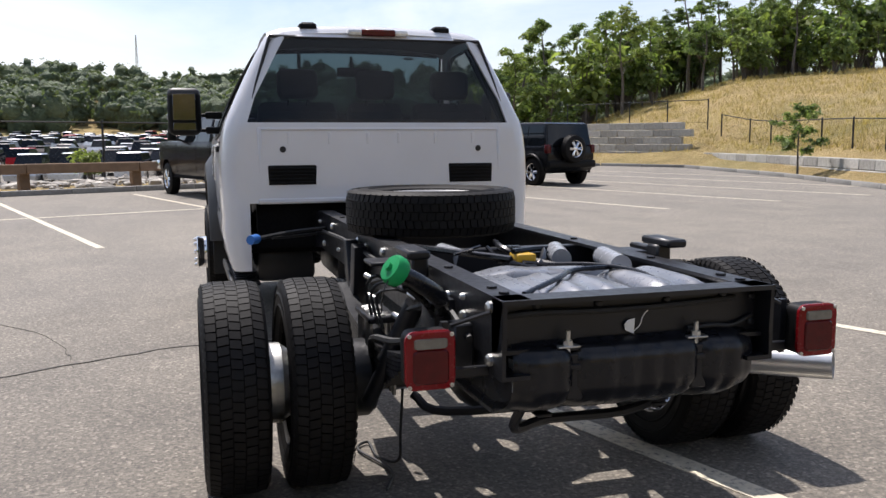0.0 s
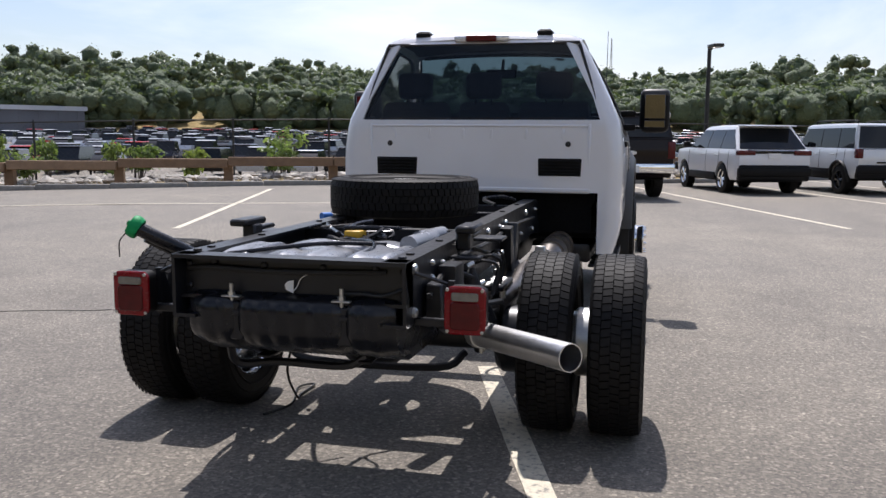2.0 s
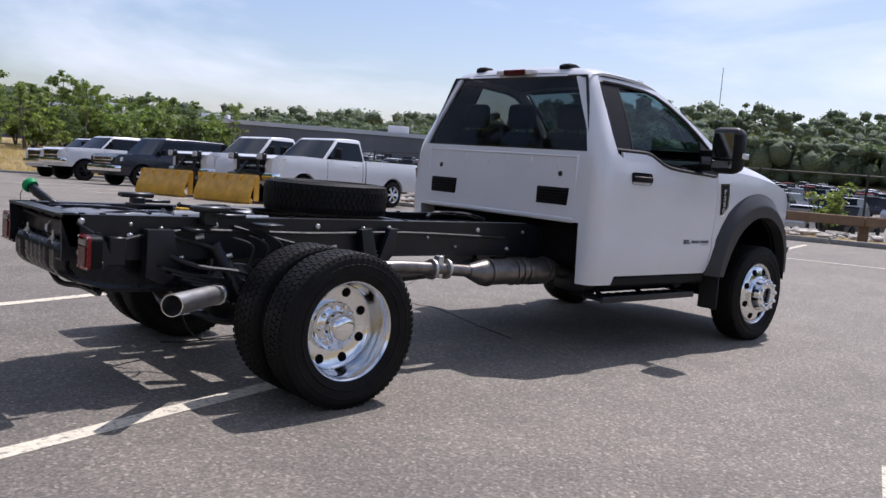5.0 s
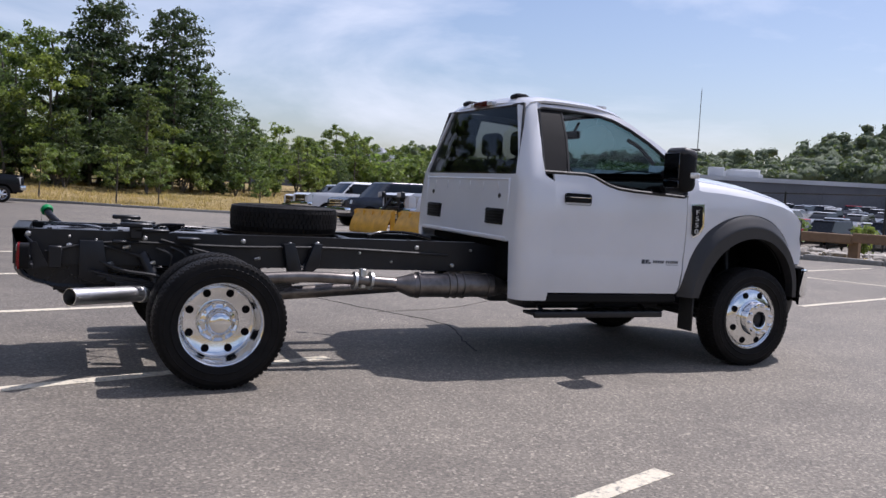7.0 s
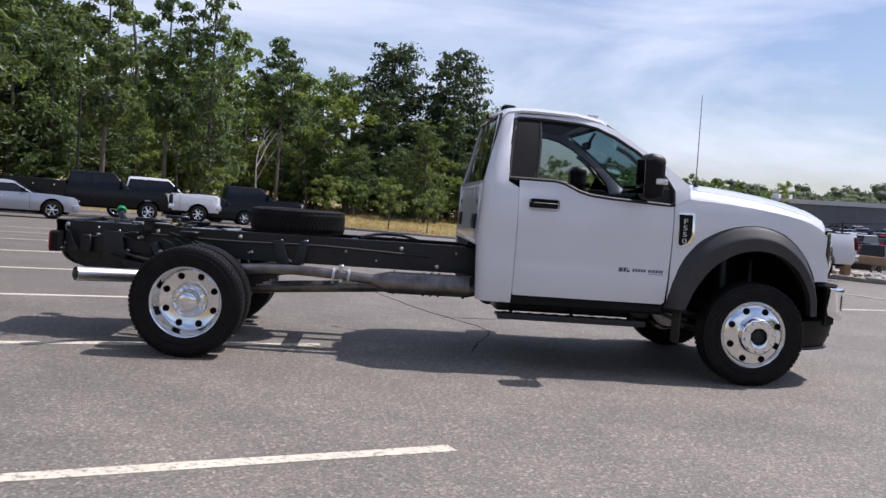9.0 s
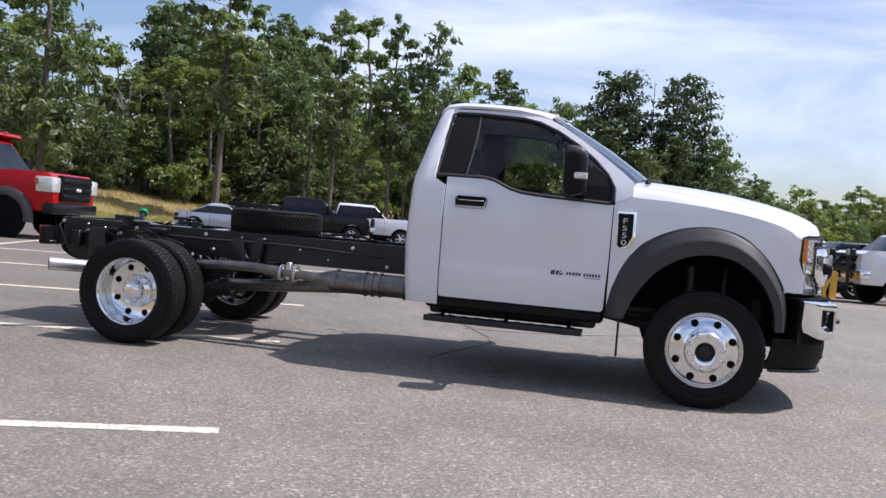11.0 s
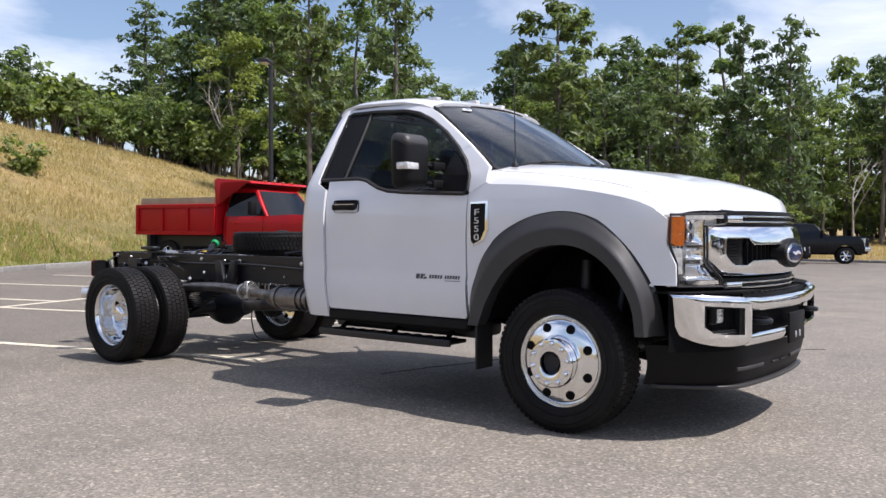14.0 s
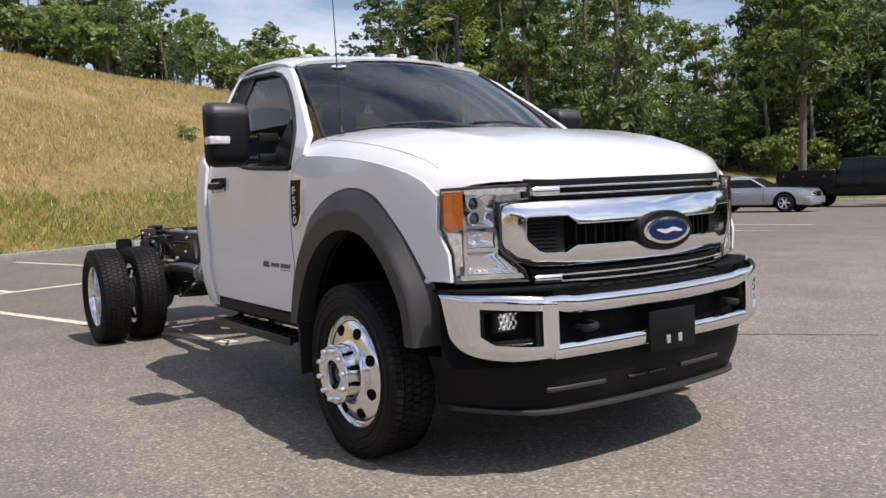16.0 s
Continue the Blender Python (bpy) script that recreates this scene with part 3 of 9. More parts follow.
ground = tagged(part("ground", bm, M["land"], sharp=80), "dry golden meadow and green verges round the lot", "ground", kind="structure")

bm = bmesh.new()
top = bm.faces.new([bm.verts.new((x, y, 0)) for x, y in LOT])
bmesh.ops.triangulate(bm, faces=[top])
low_ring = [bm.verts.new((x, y, -0.06)) for x, y in LOT]
bm.verts.ensure_lookup_table()
bridge(bm, [bm.verts[i] for i in range(len(LOT))], low_ring)
for y in lin(8, 46, 19):
    bmesh.ops.bisect_plane(bm, geom=bm.verts[:] + bm.edges[:] + bm.faces[:], plane_co=(0, y, 0), plane_no=(0, 1, 0))
for x in (0, 4, 8, 12, 14):
    bmesh.ops.bisect_plane(bm, geom=bm.verts[:] + bm.edges[:] + bm.faces[:], plane_co=(x, 0, 0), plane_no=(1, 0, 0))
for v in bm.verts:
    v.co.z += fall(v.co.x, v.co.y)
lot = tagged(part("pavement", bm, M["asphalt"]), "worn grey asphalt parking lot with fine aggregate", "pavement", kind="structure")

# painted stall lines: the stalls run along U, at 17 degrees to the truck
U, W = V(math.cos(radians(17)), math.sin(radians(17)), 0), V(-math.sin(radians(17)), math.cos(radians(17)), 0)


def uv(u, v, z=0.0):
    return U * u + W * v + V(0, 0, z)


def stripe(a, b, w=0.11):
    a, b = Vector(a), Vector(b)
    d = (b - a).normalized()
    s = V(-d.y, d.x, 0) * w / 2
    bm = bmesh.new()
    n = max(2, int((b - a).length / 0.6))
    L, R = [], []
    for i in range(n + 1):
        p = a + (b - a) * i / n
        L.append(bm.verts.new(p + s * (1 + 0.10 * random.uniform(-1, 1)) + V(0, 0, 0.004)))
        R.append(bm.verts.new(p - s * (1 + 0.10 * random.uniform(-1, 1)) + V(0, 0, 0.004)))
    for v in L + R:
        v.co.z += fall(v.co.x, v.co.y) + (0.003 if v.co.y > 8 else 0)
    lo, hi = [bm.verts.new(v.co - V(0, 0, .0035)) for v in L], [bm.verts.new(v.co - V(0, 0, .0035)) for v in R]
    for q, r in ((lo, L), (L, R), (R, hi)):
        bridge(bm, q, r, closed=False)
    return tagged(part("parking_line", bm, M["line"]), "worn cream painted parking line on asphalt", "parking line", group="parking lines", kind="structure")


for k in range(-2, 8):
    v = -3.42 + 2.85 * k
    if -3 < v < 17:
        stripe(uv(-5.35, v), uv(0.80, v))
stripe(uv(-5.35, -4.08), uv(0.79, -3.555))
for k in range(5):
    stripe(uv(-11.2, 0.55 + 2.85 * k), uv(-5.45, 0.55 + 2.85 * k))
stripe(uv(-5.4, -3.5), uv(-5.4, 13.7))
for v, u1 in ((3.1, 18.8), (-0.27, 19.5), (-3.6, 20.3), (-7.0, 21.5), (-10.7, 23.0), (-14.2, 25.5), (-17.6, 28), (-21, 29), (-24.2, 27)):
    stripe(uv(8.65, v), uv(u1, v))
stripe(uv(14.3, -3.5), uv(13.0, 9.8))
for v in (9.8, 12.0, 14.3, 16.5, 19.0, 21.9):
    stripe(uv(11.0, v), uv(16.8 - 0.1 * (v - 9), v))

# cracks in the asphalt
def crack(pts, w):
    rnd = random.Random(len(pts) * 7 + int(w * 1e5))
    bm = bmesh.new()
    L, R = [], []
    for p in curve_pts([(x, y, 0.004) for x, y in pts], 9):
        j = V(rnd.uniform(-1, 1), rnd.uniform(-1, 1), 0) * 0.022
        k = w * rnd.uniform(0.35, 1.2)
        L.append(bm.verts.new(p + j + V(k, k * .4, 0)))
        R.append(bm.verts.new(p + j - V(k, k * .4, 0)))
    lo, hi = [bm.verts.new(v.co - V(0, 0, .0035)) for v in L], [bm.verts.new(v.co - V(0, 0, .0035)) for v in R]
    for q, r in ((lo, L), (L, R), (R, hi)):
        bridge(bm, q, r, closed=False)
    return tagged(part("crack", bm, M["crack"]), "thin dark crack running through the asphalt", "crack", group="cracks", kind="structure")


crack([(1.2, 4.6), (1.7, 3.1), (2.0, 2.3), (2.5, 1.2), (2.35, 0.4), (2.2, -0.2)], 0.007)
crack([(2.1, 1.9), (3.1, 2.2), (4.6, 3.4)], 0.004)

# kerb stones
kerb = empty("kerb", "grey concrete kerb along the edge of the lot", "kerb", kind="structure")
bmk = bmesh.new()
bx(bmk, -0.99, 0.99, 0.0, 0.17, -0.08, 0.14, 0.025, seg=2)
stone = part("kerb_stone", bmk, M["kerb"], kerb)
first = True
for (ax, ay), (cx, cy) in zip(LOT, LOT[1:] + LOT[:1]):
    L = math.hypot(cx - ax, cy - ay)
    n = max(1, round(L / 2.0))
    ang = math.atan2(cy - ay, cx - ax)
    for i in range(n):
        t = (i + .5) / n
        m = Matrix.Translation((ax + (cx - ax) * t, ay + (cy - ay) * t, fall(ax + (cx - ax) * t, ay + (cy - ay) * t) + random.uniform(-.006, .006))) @ Matrix.Rotation(ang + math.pi + random.uniform(-.004, .004), 4, "Z") @ Matrix.Diagonal((L / n / 2.0, 1, 1, 1))
        if first:
            stone.matrix_local, first = m, False
        else:
            again(stone, m)

# timber guard rail, black fence and stones on the far bank
RAIL = [(36.0, -17.2), (34.2, -12.2), (30.2, -7.9), (25.6, -2.3), (23.4, 1.4), (21.2, 6.0), (19.4, 9.8), (17.8, 13.6), (16.6, 17.4), (16.1, 22.3), (16.5, 28.4), (17.4, 36.0), (17.1, 42.0)]


def along(pts, step):
    """Places and headings every step metres along a line."""
    out, carry = [], 0.0
    for (ax, ay), (cx, cy) in zip(pts, pts[1:]):
        L = math.hypot(cx - ax, cy - ay)
        s = carry
        while s < L:
            out.append((ax + (cx - ax) * s / L, ay + (cy - ay) * s / L, math.atan2(cy - ay, cx - ax)))
            s += step
        carry = s - L
    return out


rail = empty("guard_rail", "brown timber guard rail with square posts", "guard rail", kind="structure")
bmk = bmesh.new()
bx(bmk, -0.13, 0.13, -0.12, 0.12, -0.25, 0.74, 0.015)
post = part("rail_post", bmk, M["timber"], rail)
bmk = bmesh.new()
bx(bmk, -1.49, 1.49, -0.10, 0.10, -0.13, 0.13, 0.02)
beam = part("rail_beam", bmk, M["timber"], rail)
P = along(RAIL, 3.0)
for i, (x, y, a) in enumerate(P):
    mp = Matrix.Translation((x, y, fall(x, y))) @ Matrix.Rotation(a, 4, "Z")
    if i + 1 < len(P):
        x2, y2, _ = P[i + 1]
        mb = Matrix.Translation(((x + x2) / 2, (y + y2) / 2, 0.66 + fall((x + x2) / 2, (y + y2) / 2) + random.uniform(-.008, .008))) @ Matrix.Rotation(math.atan2(y2 - y, x2 - x), 4, "Z") @ Matrix.Translation((0, 0.21, 0))
    if i == 0:
        post.matrix_local, beam.matrix_local = mp, mb
    else:
        again(post, mp)
        if i + 1 < len(P):
            again(beam, mb)

FENCE = [(x + 2.3, y + 1.0) for x, y in RAIL]


def fence_line(name, pts, step, h, base, label):
    """Posts, rails and a coarse net of wire."""
    f = empty(name, label, "fence", kind="structure")
    P = along(pts, step)
    bm = bmesh.new()
    cyl(bm, (0, 0, -0.3), (0, 0, h), 0.035, seg=8)
    cyl(bm, (0, 0, h), (0, 0, h + 0.05), 0.042, 0.01, seg=8)
    p0 = part("fence_post", bm, M["fence"], f)
    for i, (x, y, a) in enumerate(P):
        m = Matrix.Translation((x, y, base(x, y)))
        if i:
            again(p0, m)
        else:
            p0.matrix_local = m
    bm = bmesh.new()
    for zz, rr in ((h - 0.03, 0.022), (0.08, 0.008)):
        tube(bm, [(x, y, base(x, y) + zz) for x, y, _ in P], rr, 6)
    part("fence_rail", bm, M["fence"], f)
    bm = bmesh.new()
    for (x, y, _), (x2, y2, _) in zip(P, P[1:]):
        n = int(step / 0.16)
        for k in range(n):
            for s in (0, 1):
                t0, t1 = k / n, min(1, max(0, (k + (1 if s else -1) * n * min(1, (h - .1) / step)) / n))
                if abs(t1 - t0) < 1e-3:
                    continue
                zt = (h - .1) * abs(t1 - t0) / min(1, (h - .1) / step)
                tube(bm, [(x + (x2 - x) * t0, y + (y2 - y) * t0, base(x, y) + .08), (x + (x2 - x) * t1, y + (y2 - y) * t1, base(x, y) + .08 + zt)], 0.0016, 3, caps=False)
    o = part("fence_mesh", bm, M["fence"], f)
    o["kind"] = "stuff"
    return f


fence_line("boundary_fence", FENCE, 3.0, 1.95, lambda x, y: 0.02 + fall(x, y), "black chain link fence beyond the guard rail")

rnd = random.Random(5)
rng = np.random.default_rng(5)
ball = bmesh.new()
bmesh.ops.create_icosphere(ball, subdivisions=1, radius=1.0)
BALL_V = np.array([tuple(v.co) for v in ball.verts])
BALL_F = np.array([[v.index for v in f.verts] for f in ball.faces])
ball.free()
verts, faces = [], []
while len(verts) < 2600:
    t = rnd.random() * (len(RAIL) - 1)
    k = int(t)
    x = RAIL[k][0] + (RAIL[k + 1][0] - RAIL[k][0]) * (t - k) + rnd.uniform(-0.4, 5.5)
    y = RAIL[k][1] + (RAIL[k + 1][1] - RAIL[k][1]) * (t - k) + rnd.uniform(-0.6, 1.5)
    d = outside(x, y)
    if d < 0.45:
        continue
    s = 0.05 + 0.17 * rnd.random() ** 2
    v = BALL_V * (1 + 0.30 * rng.uniform(-1, 1, (len(BALL_V), 1))) * np.array([s * rnd.uniform(.9, 1.6), s, s * rnd.uniform(.45, .8)])
    a = rnd.random() * TAU
    v = v @ np.array([[math.cos(a), math.sin(a), 0], [-math.sin(a), math.cos(a), 0], [0, 0, 1]])
    faces.append(BALL_F + len(verts) * len(BALL_V))
    verts.append(v + np.array([x, y, height(x, y, d) + s * .25]))
me = bpy.data.meshes.new("riprap")
me.from_pydata(np.concatenate(verts).tolist(), [], np.concatenate(faces).tolist())
me.materials.append(M["rock"])
tagged(new("riprap", me), "loose pale riprap stones on the bank", "stones", kind="stuff")

# block retaining walls at the foot of the meadow
def block_wall(name, pts, courses, bl, bh, label, step_back=0.05):
    wl_ = empty(name, label, "retaining wall", kind="structure")
    bm = bmesh.new()
    bx(bm, -bl / 2 + .008, bl / 2 - .008, -0.16, 0.16, 0.006, bh - .006, 0.02, seg=1)
    bmesh.ops.subdivide_edges(bm, edges=[e for e in bm.edges if e.calc_length() > bl * .5], cuts=3, use_grid_fill=True)
    for v in bm.verts:
        v.co += V(0, 0.022 * noise.noise(v.co * 6), 0)
    b0 = part("block", bm, M["block"], wl_)
    used = False
    for c in range(courses):
        for i, (x, y, a) in enumerate(along(pts, bl)):
            off = bl / 2 * (c % 2)
            m = Matrix.Translation((x, y, c * bh - 0.04)) @ Matrix.Rotation(a, 4, "Z") @ Matrix.Translation((off, -step_back * c + rnd.uniform(-.012, .012), 0)) @ Matrix.Rotation(rnd.choice((0, math.pi)), 4, "Z")
            if not used:
                b0.matrix_local, used = m, True
            else:
                again(b0, m)
    return wl_


block_wall("retaining_wall_low", [(11.0, -17.6), (15.6, -18.5), (23.0, -21.0), (33.5, -23.8), (36.0, -24.0)], 2, 1.15, 0.36, "low wall of pale split concrete blocks")
block_wall("retaining_wall_tall", [(36.6, -23.6), (41.5, -21.2), (47.5, -19.0)], 6, 1.15, 0.38, "tall stepped wall of pale split concrete blocks", 0.06)
fence_line("hill_fence", [(11.0, -19.6), (15.8, -20.3), (23.5, -22.8), (33.5, -25.6), (37, -25.8)], 2.6, 1.25, lambda x, y: height(x, y) - 0.1, "black chain link fence along the meadow wall")
fence_line("wall_fence", [(37.2, -25.6), (42.0, -22.9), (48.0, -20.6)], 2.4, 1.3, lambda x, y: 2.15, "black chain link fence on the tall wall")


def light_pole(x, y, h, arms, label):
    p = empty("street_lamp", label, "street lamp", Matrix.Translation((x, y, height(x, y))), group="lot lamps")
    bm = bmesh.new()
    cyl(bm, (0, 0, 0.5), (0, 0, h), 0.09, 0.07, 10)
    part("pole", bm, M["fence"], p)
    bm = bmesh.new()
    lathe(bm, [(0.001, -0.3), (0.28, -0.3), (0.28, 0.52), (0.24, 0.55), (0.001, 0.55)], (0, 0, 0), (0, 0, 1), 16)
    part("base", bm, M["kerb"], p, "round concrete lamp base")
    for a in arms:
        d = V(math.cos(radians(a)), math.sin(radians(a)), 0)
        bm = bmesh.new()
        tube(bm, [V(0, 0, h - .1), d * .25 + V(0, 0, h - .06)], 0.03, 6)
        part("arm", bm, M["fence"], p)
        bm = bmesh.new()
        bx(bm, 0.22, 0.85, -0.19, 0.19, -0.05, 0.07, 0.02, m=Matrix.Translation((0, 0, h)) @ Matrix.Rotation(radians(a), 4, "Z"))
        hd = part("lamp_head", bm, M["fence"], p)
        bm = bmesh.new()
        bx(bm, 0.34, 0.80, -0.14, 0.14, -0.065, -0.048, 0.004, m=Matrix.Translation((0, 0, h)) @ Matrix.Rotation(radians(a), 4, "Z"))
        part("lens", bm, M["clear"], hd)
    return p

# ---- the white chassis cab truck: x ahead from the rear axle, y to its left ----
truck = empty("chassis_truck", "white chassis cab truck with bare black rear frame and dual wheels", "truck")
BODY_Y = [(0.50, 0.925), (0.56, 0.950), (0.66, 0.975), (0.78, 0.990), (0.86, 0.984), (0.92, 0.990), (1.10, 0.996), (1.25, 0.992), (1.36, 0.978), (1.44, 0.962), (1.47, 0.950), (1.60, 0.892), (1.75, 0.820), (1.90, 0.742), (1.97, 0.700), (2.05, 0.640)]


def side_y(x, z):
    y = interp(z, BODY_Y)
    return y - 0.10 * max(0, x - 4.45) ** 1.6 * (1 if z > .5 else 1)


def cab_back_x(z):
    return interp(z, [(0.5, 2.150), (0.95, 2.128), (1.44, 2.150), (1.47, 2.165), (1.97, 2.262), (2.03, 2.32)])


# cab shell: plan outlines stacked in height, round the back from door to door
ZS = [0.53, 0.58, 0.66, 0.78, 0.86, 0.95, 1.02, 1.12, 1.25, 1.36, 1.40, 1.445, 1.60, 1.75, 1.88, 1.970, 1.99]
GLASS_Y = [(1.445, 0.848), (1.970, 0.672)]


def shell_ring(z):
    y, xb, r = side_y(2.3, z), cab_back_x(z), 0.085
    g = interp(z, GLASS_Y)
    xf = 2.392 if z < 1.444 else interp(z, [(1.445, 2.31), (1.475, 2.312), (1.955, 2.352)])
    pts = [(xf, -y), (xb + r + .04, -y + 0.004)]
    pts += [(xb + r - r * math.sin(radians(a)), -y + r - r * math.cos(radians(a)) + 0.006) for a in (0, 25, 50, 75, 90)]
    e = min(y - r, g + .02)
    pts += [(xb, -g + .001 if g < y - r else -y + r + .02)]
    pts += [(xb - .004, -g * k) for k in (.93, .75, .5, .25)] + [(xb - .005, 0)]
    return [V(a, b, z) for a, b in pts] + [V(a, -b, z) for a, b in pts[-2::-1]]


bm = bmesh.new()
prev = None
for z in ZS:
    R = [bm.verts.new(p) for p in shell_ring(z)]
    if prev:
        n = len(R)
        for i in range(n - 1):
            k = min(i, n - 2 - i)
            if z <= 0.951 and k >= 7:
                continue                      # open below the back wall
            if zp >= 1.444 and z <= 1.971 and k >= 7:
                continue                      # rear window
            bm.faces.new((prev[i], prev[i + 1], R[i + 1], R[i]))
    prev, zp = R, z
thick(bm, 0.02)
cab = part("cab_shell", bm, M["white"], truck)
# pressed ribs, sill ledge, seams and vents on the back wall
bm = bmesh.new()
for s in (-1, 1):
    for y0 in (0.10, 0.345, 0.60):
        bx(bm, 2.118, 2.135, s * y0 - .012 if s < 0 else y0 - .012, s * y0 + .012 if s < 0 else y0 + .012, 1.31, 1.385, 0.006)
    bx(bm, 2.112, 2.134, s * .78 - .012, s * .78 + .012, 0.98, 1.42, 0.008)
bx(bm, 2.098, 2.135, -0.80, 0.80, 0.945, 0.985, 0.012)
bx(bm, 2.116, 2.133, -0.79, 0.79, 1.398, 1.414, 0.006)
bx(bm, 2.120, 2.133, -0.40, 0.40, 1.02, 1.30, 0.01)
part("back_ribs", bm, M["white"], truck)
for s in (-1, 1):
    bm = bmesh.new()
    bx(bm, 2.108, 2.132, min(s * .43, s * .735), max(s * .43, s * .735), 1.055, 1.185, 0.008)
    v_ = part("cab_vent", bm, M["trim"], truck, "black louvred cab vent")
    bm = bmesh.new()
    for k in range(5):
        bx(bm, 2.096, 2.112, min(s * .445, s * .72), max(s * .445, s * .72), 1.070 + .022 * k, 1.082 + .022 * k, 0.003)
    part("louvre", bm, M["trim"], v_)
    bm = bmesh.new()
    lathe(bm, [(.001, .012), (.017, .012), (.021, .004), (.021, 0)], (2.125, s * .637, 1.281), (-1, 0, 0), 14)
    part("plug", bm, M["rubber"], truck, "black rubber hole plug")
bm = bmesh.new()
grid(bm, lambda u, v: V(interp(v, [(1.43, 2.150), (1.985, 2.258)]) - .006 + .012 * u * u, u * interp(v, [(1.43, .860), (1.985, .680)]), v), lin(-1, 1, 10), lin(1.432, 1.983, 4))
rw = part("rear_window", bm, M["tint"], truck, "dark tinted rear window")
bm = bmesh.new()
loop = [(u * interp(v, [(1.43, .864), (1.985, .685)]), v) for u, v in ([(k, 1.434) for k in lin(-1, 1, 8)] + [(1, v) for v in lin(1.48, 1.96, 5)] + [(k, 1.981) for k in lin(1, -1, 8)] + [(-1, v) for v in lin(1.96, 1.48, 5)])]
tube(bm, [V(interp(z, [(1.43, 2.147), (1.985, 2.256)]), y, z) for y, z in loop + loop[:1]], 0.011, 6)
part("seal", bm, M["rubber"], rw)

# roof
ROOF = [(2.255, 1.985), (2.30, 2.030), (2.40, 2.050), (2.60, 2.052), (2.85, 2.040), (3.02, 2.012), (3.10, 1.985)]


def roof_pt(x, s):
    ze = interp(x, ROOF) - .030
    y = .700 * s if abs(s) < 1.001 else s
    crown = .034 * (1 - s * s)
    drop = .028 * max(0, abs(s) - .82) ** 2 / .0324
    bow = .09 * (1 - s * s) * smooth((x - 2.6) / .5)
    return V(x + bow, y, ze + crown + .026 - drop)


bm = bmesh.new()
grid(bm, roof_pt, [2.258, 2.275, 2.30, 2.35, 2.42, 2.55, 2.7, 2.85, 2.95, 3.03, 3.10], [-1, -.94, -.86, -.7, -.5, -.25, 0, .25, .5, .7, .86, .94, 1])
thick(bm, 0.02)
part("roof", bm, M["white"], truck)
for s in (-1, 1):
    bm = bmesh.new()
    bx(bm, 2.285, 2.40, s * .44 - .055, s * .44 + .055, 2.035, 2.072, 0.012, seg=2)
    bx(bm, 2.30, 2.385, s * .44 - .04, s * .44 + .04, 2.068, 2.080, 0.005)
    part("roof_pad", bm, M["trim"], truck, "black plastic roof pad")
bm = bmesh.new()
bx(bm, 2.222, 2.285, -.195, .195, 1.998, 2.034, 0.008, seg=2)
hl = part("high_brake_light", bm, M["clear"], truck, "high brake light with clear ends")
bm = bmesh.new()
bx(bm, 2.210, 2.29, -.110, .110, 1.996, 2.037, 0.007)
part("lens", bm, M["redlens"], hl)
for y in (-.56, -.16, 0, .16, .56):
    bm = bmesh.new()
    p = roof_pt(2.99, y / .70)
    bx(bm, p.x - .05, p.x + .04, y - .028, y + .026, p.z - .010, p.z + .016, 0.009, seg=2)
    part("clearance_lamp", bm, M["clear"], truck, "small clear roof clearance lamp")

# sides: upper frame, door, corner trim, glass
APER = [(2.312, 1.475), (2.67, 1.475), (2.74, 1.462), (2.86, 1.408), (2.95, 1.385), (3.10, 1.372), (3.575, 1.352), (3.602, 1.375), (3.602, 1.46), (3.55, 1.555), (3.45, 1.655), (3.32, 1.758), (3.16, 1.855), (3.02, 1.915), (2.90, 1.940), (2.60, 1.957), (2.40, 1.957), (2.362, 1.945)]
OUTER = [(2.40, 1.992), (2.60, 1.996), (2.85, 1.99), (2.98, 1.972), (3.10, 1.945), (3.20, 1.895), (3.36, 1.790), (3.52, 1.680), (3.66, 1.575), (3.735, 1.512), (3.735, 1.42), (3.62, 1.36)]
doors = {}
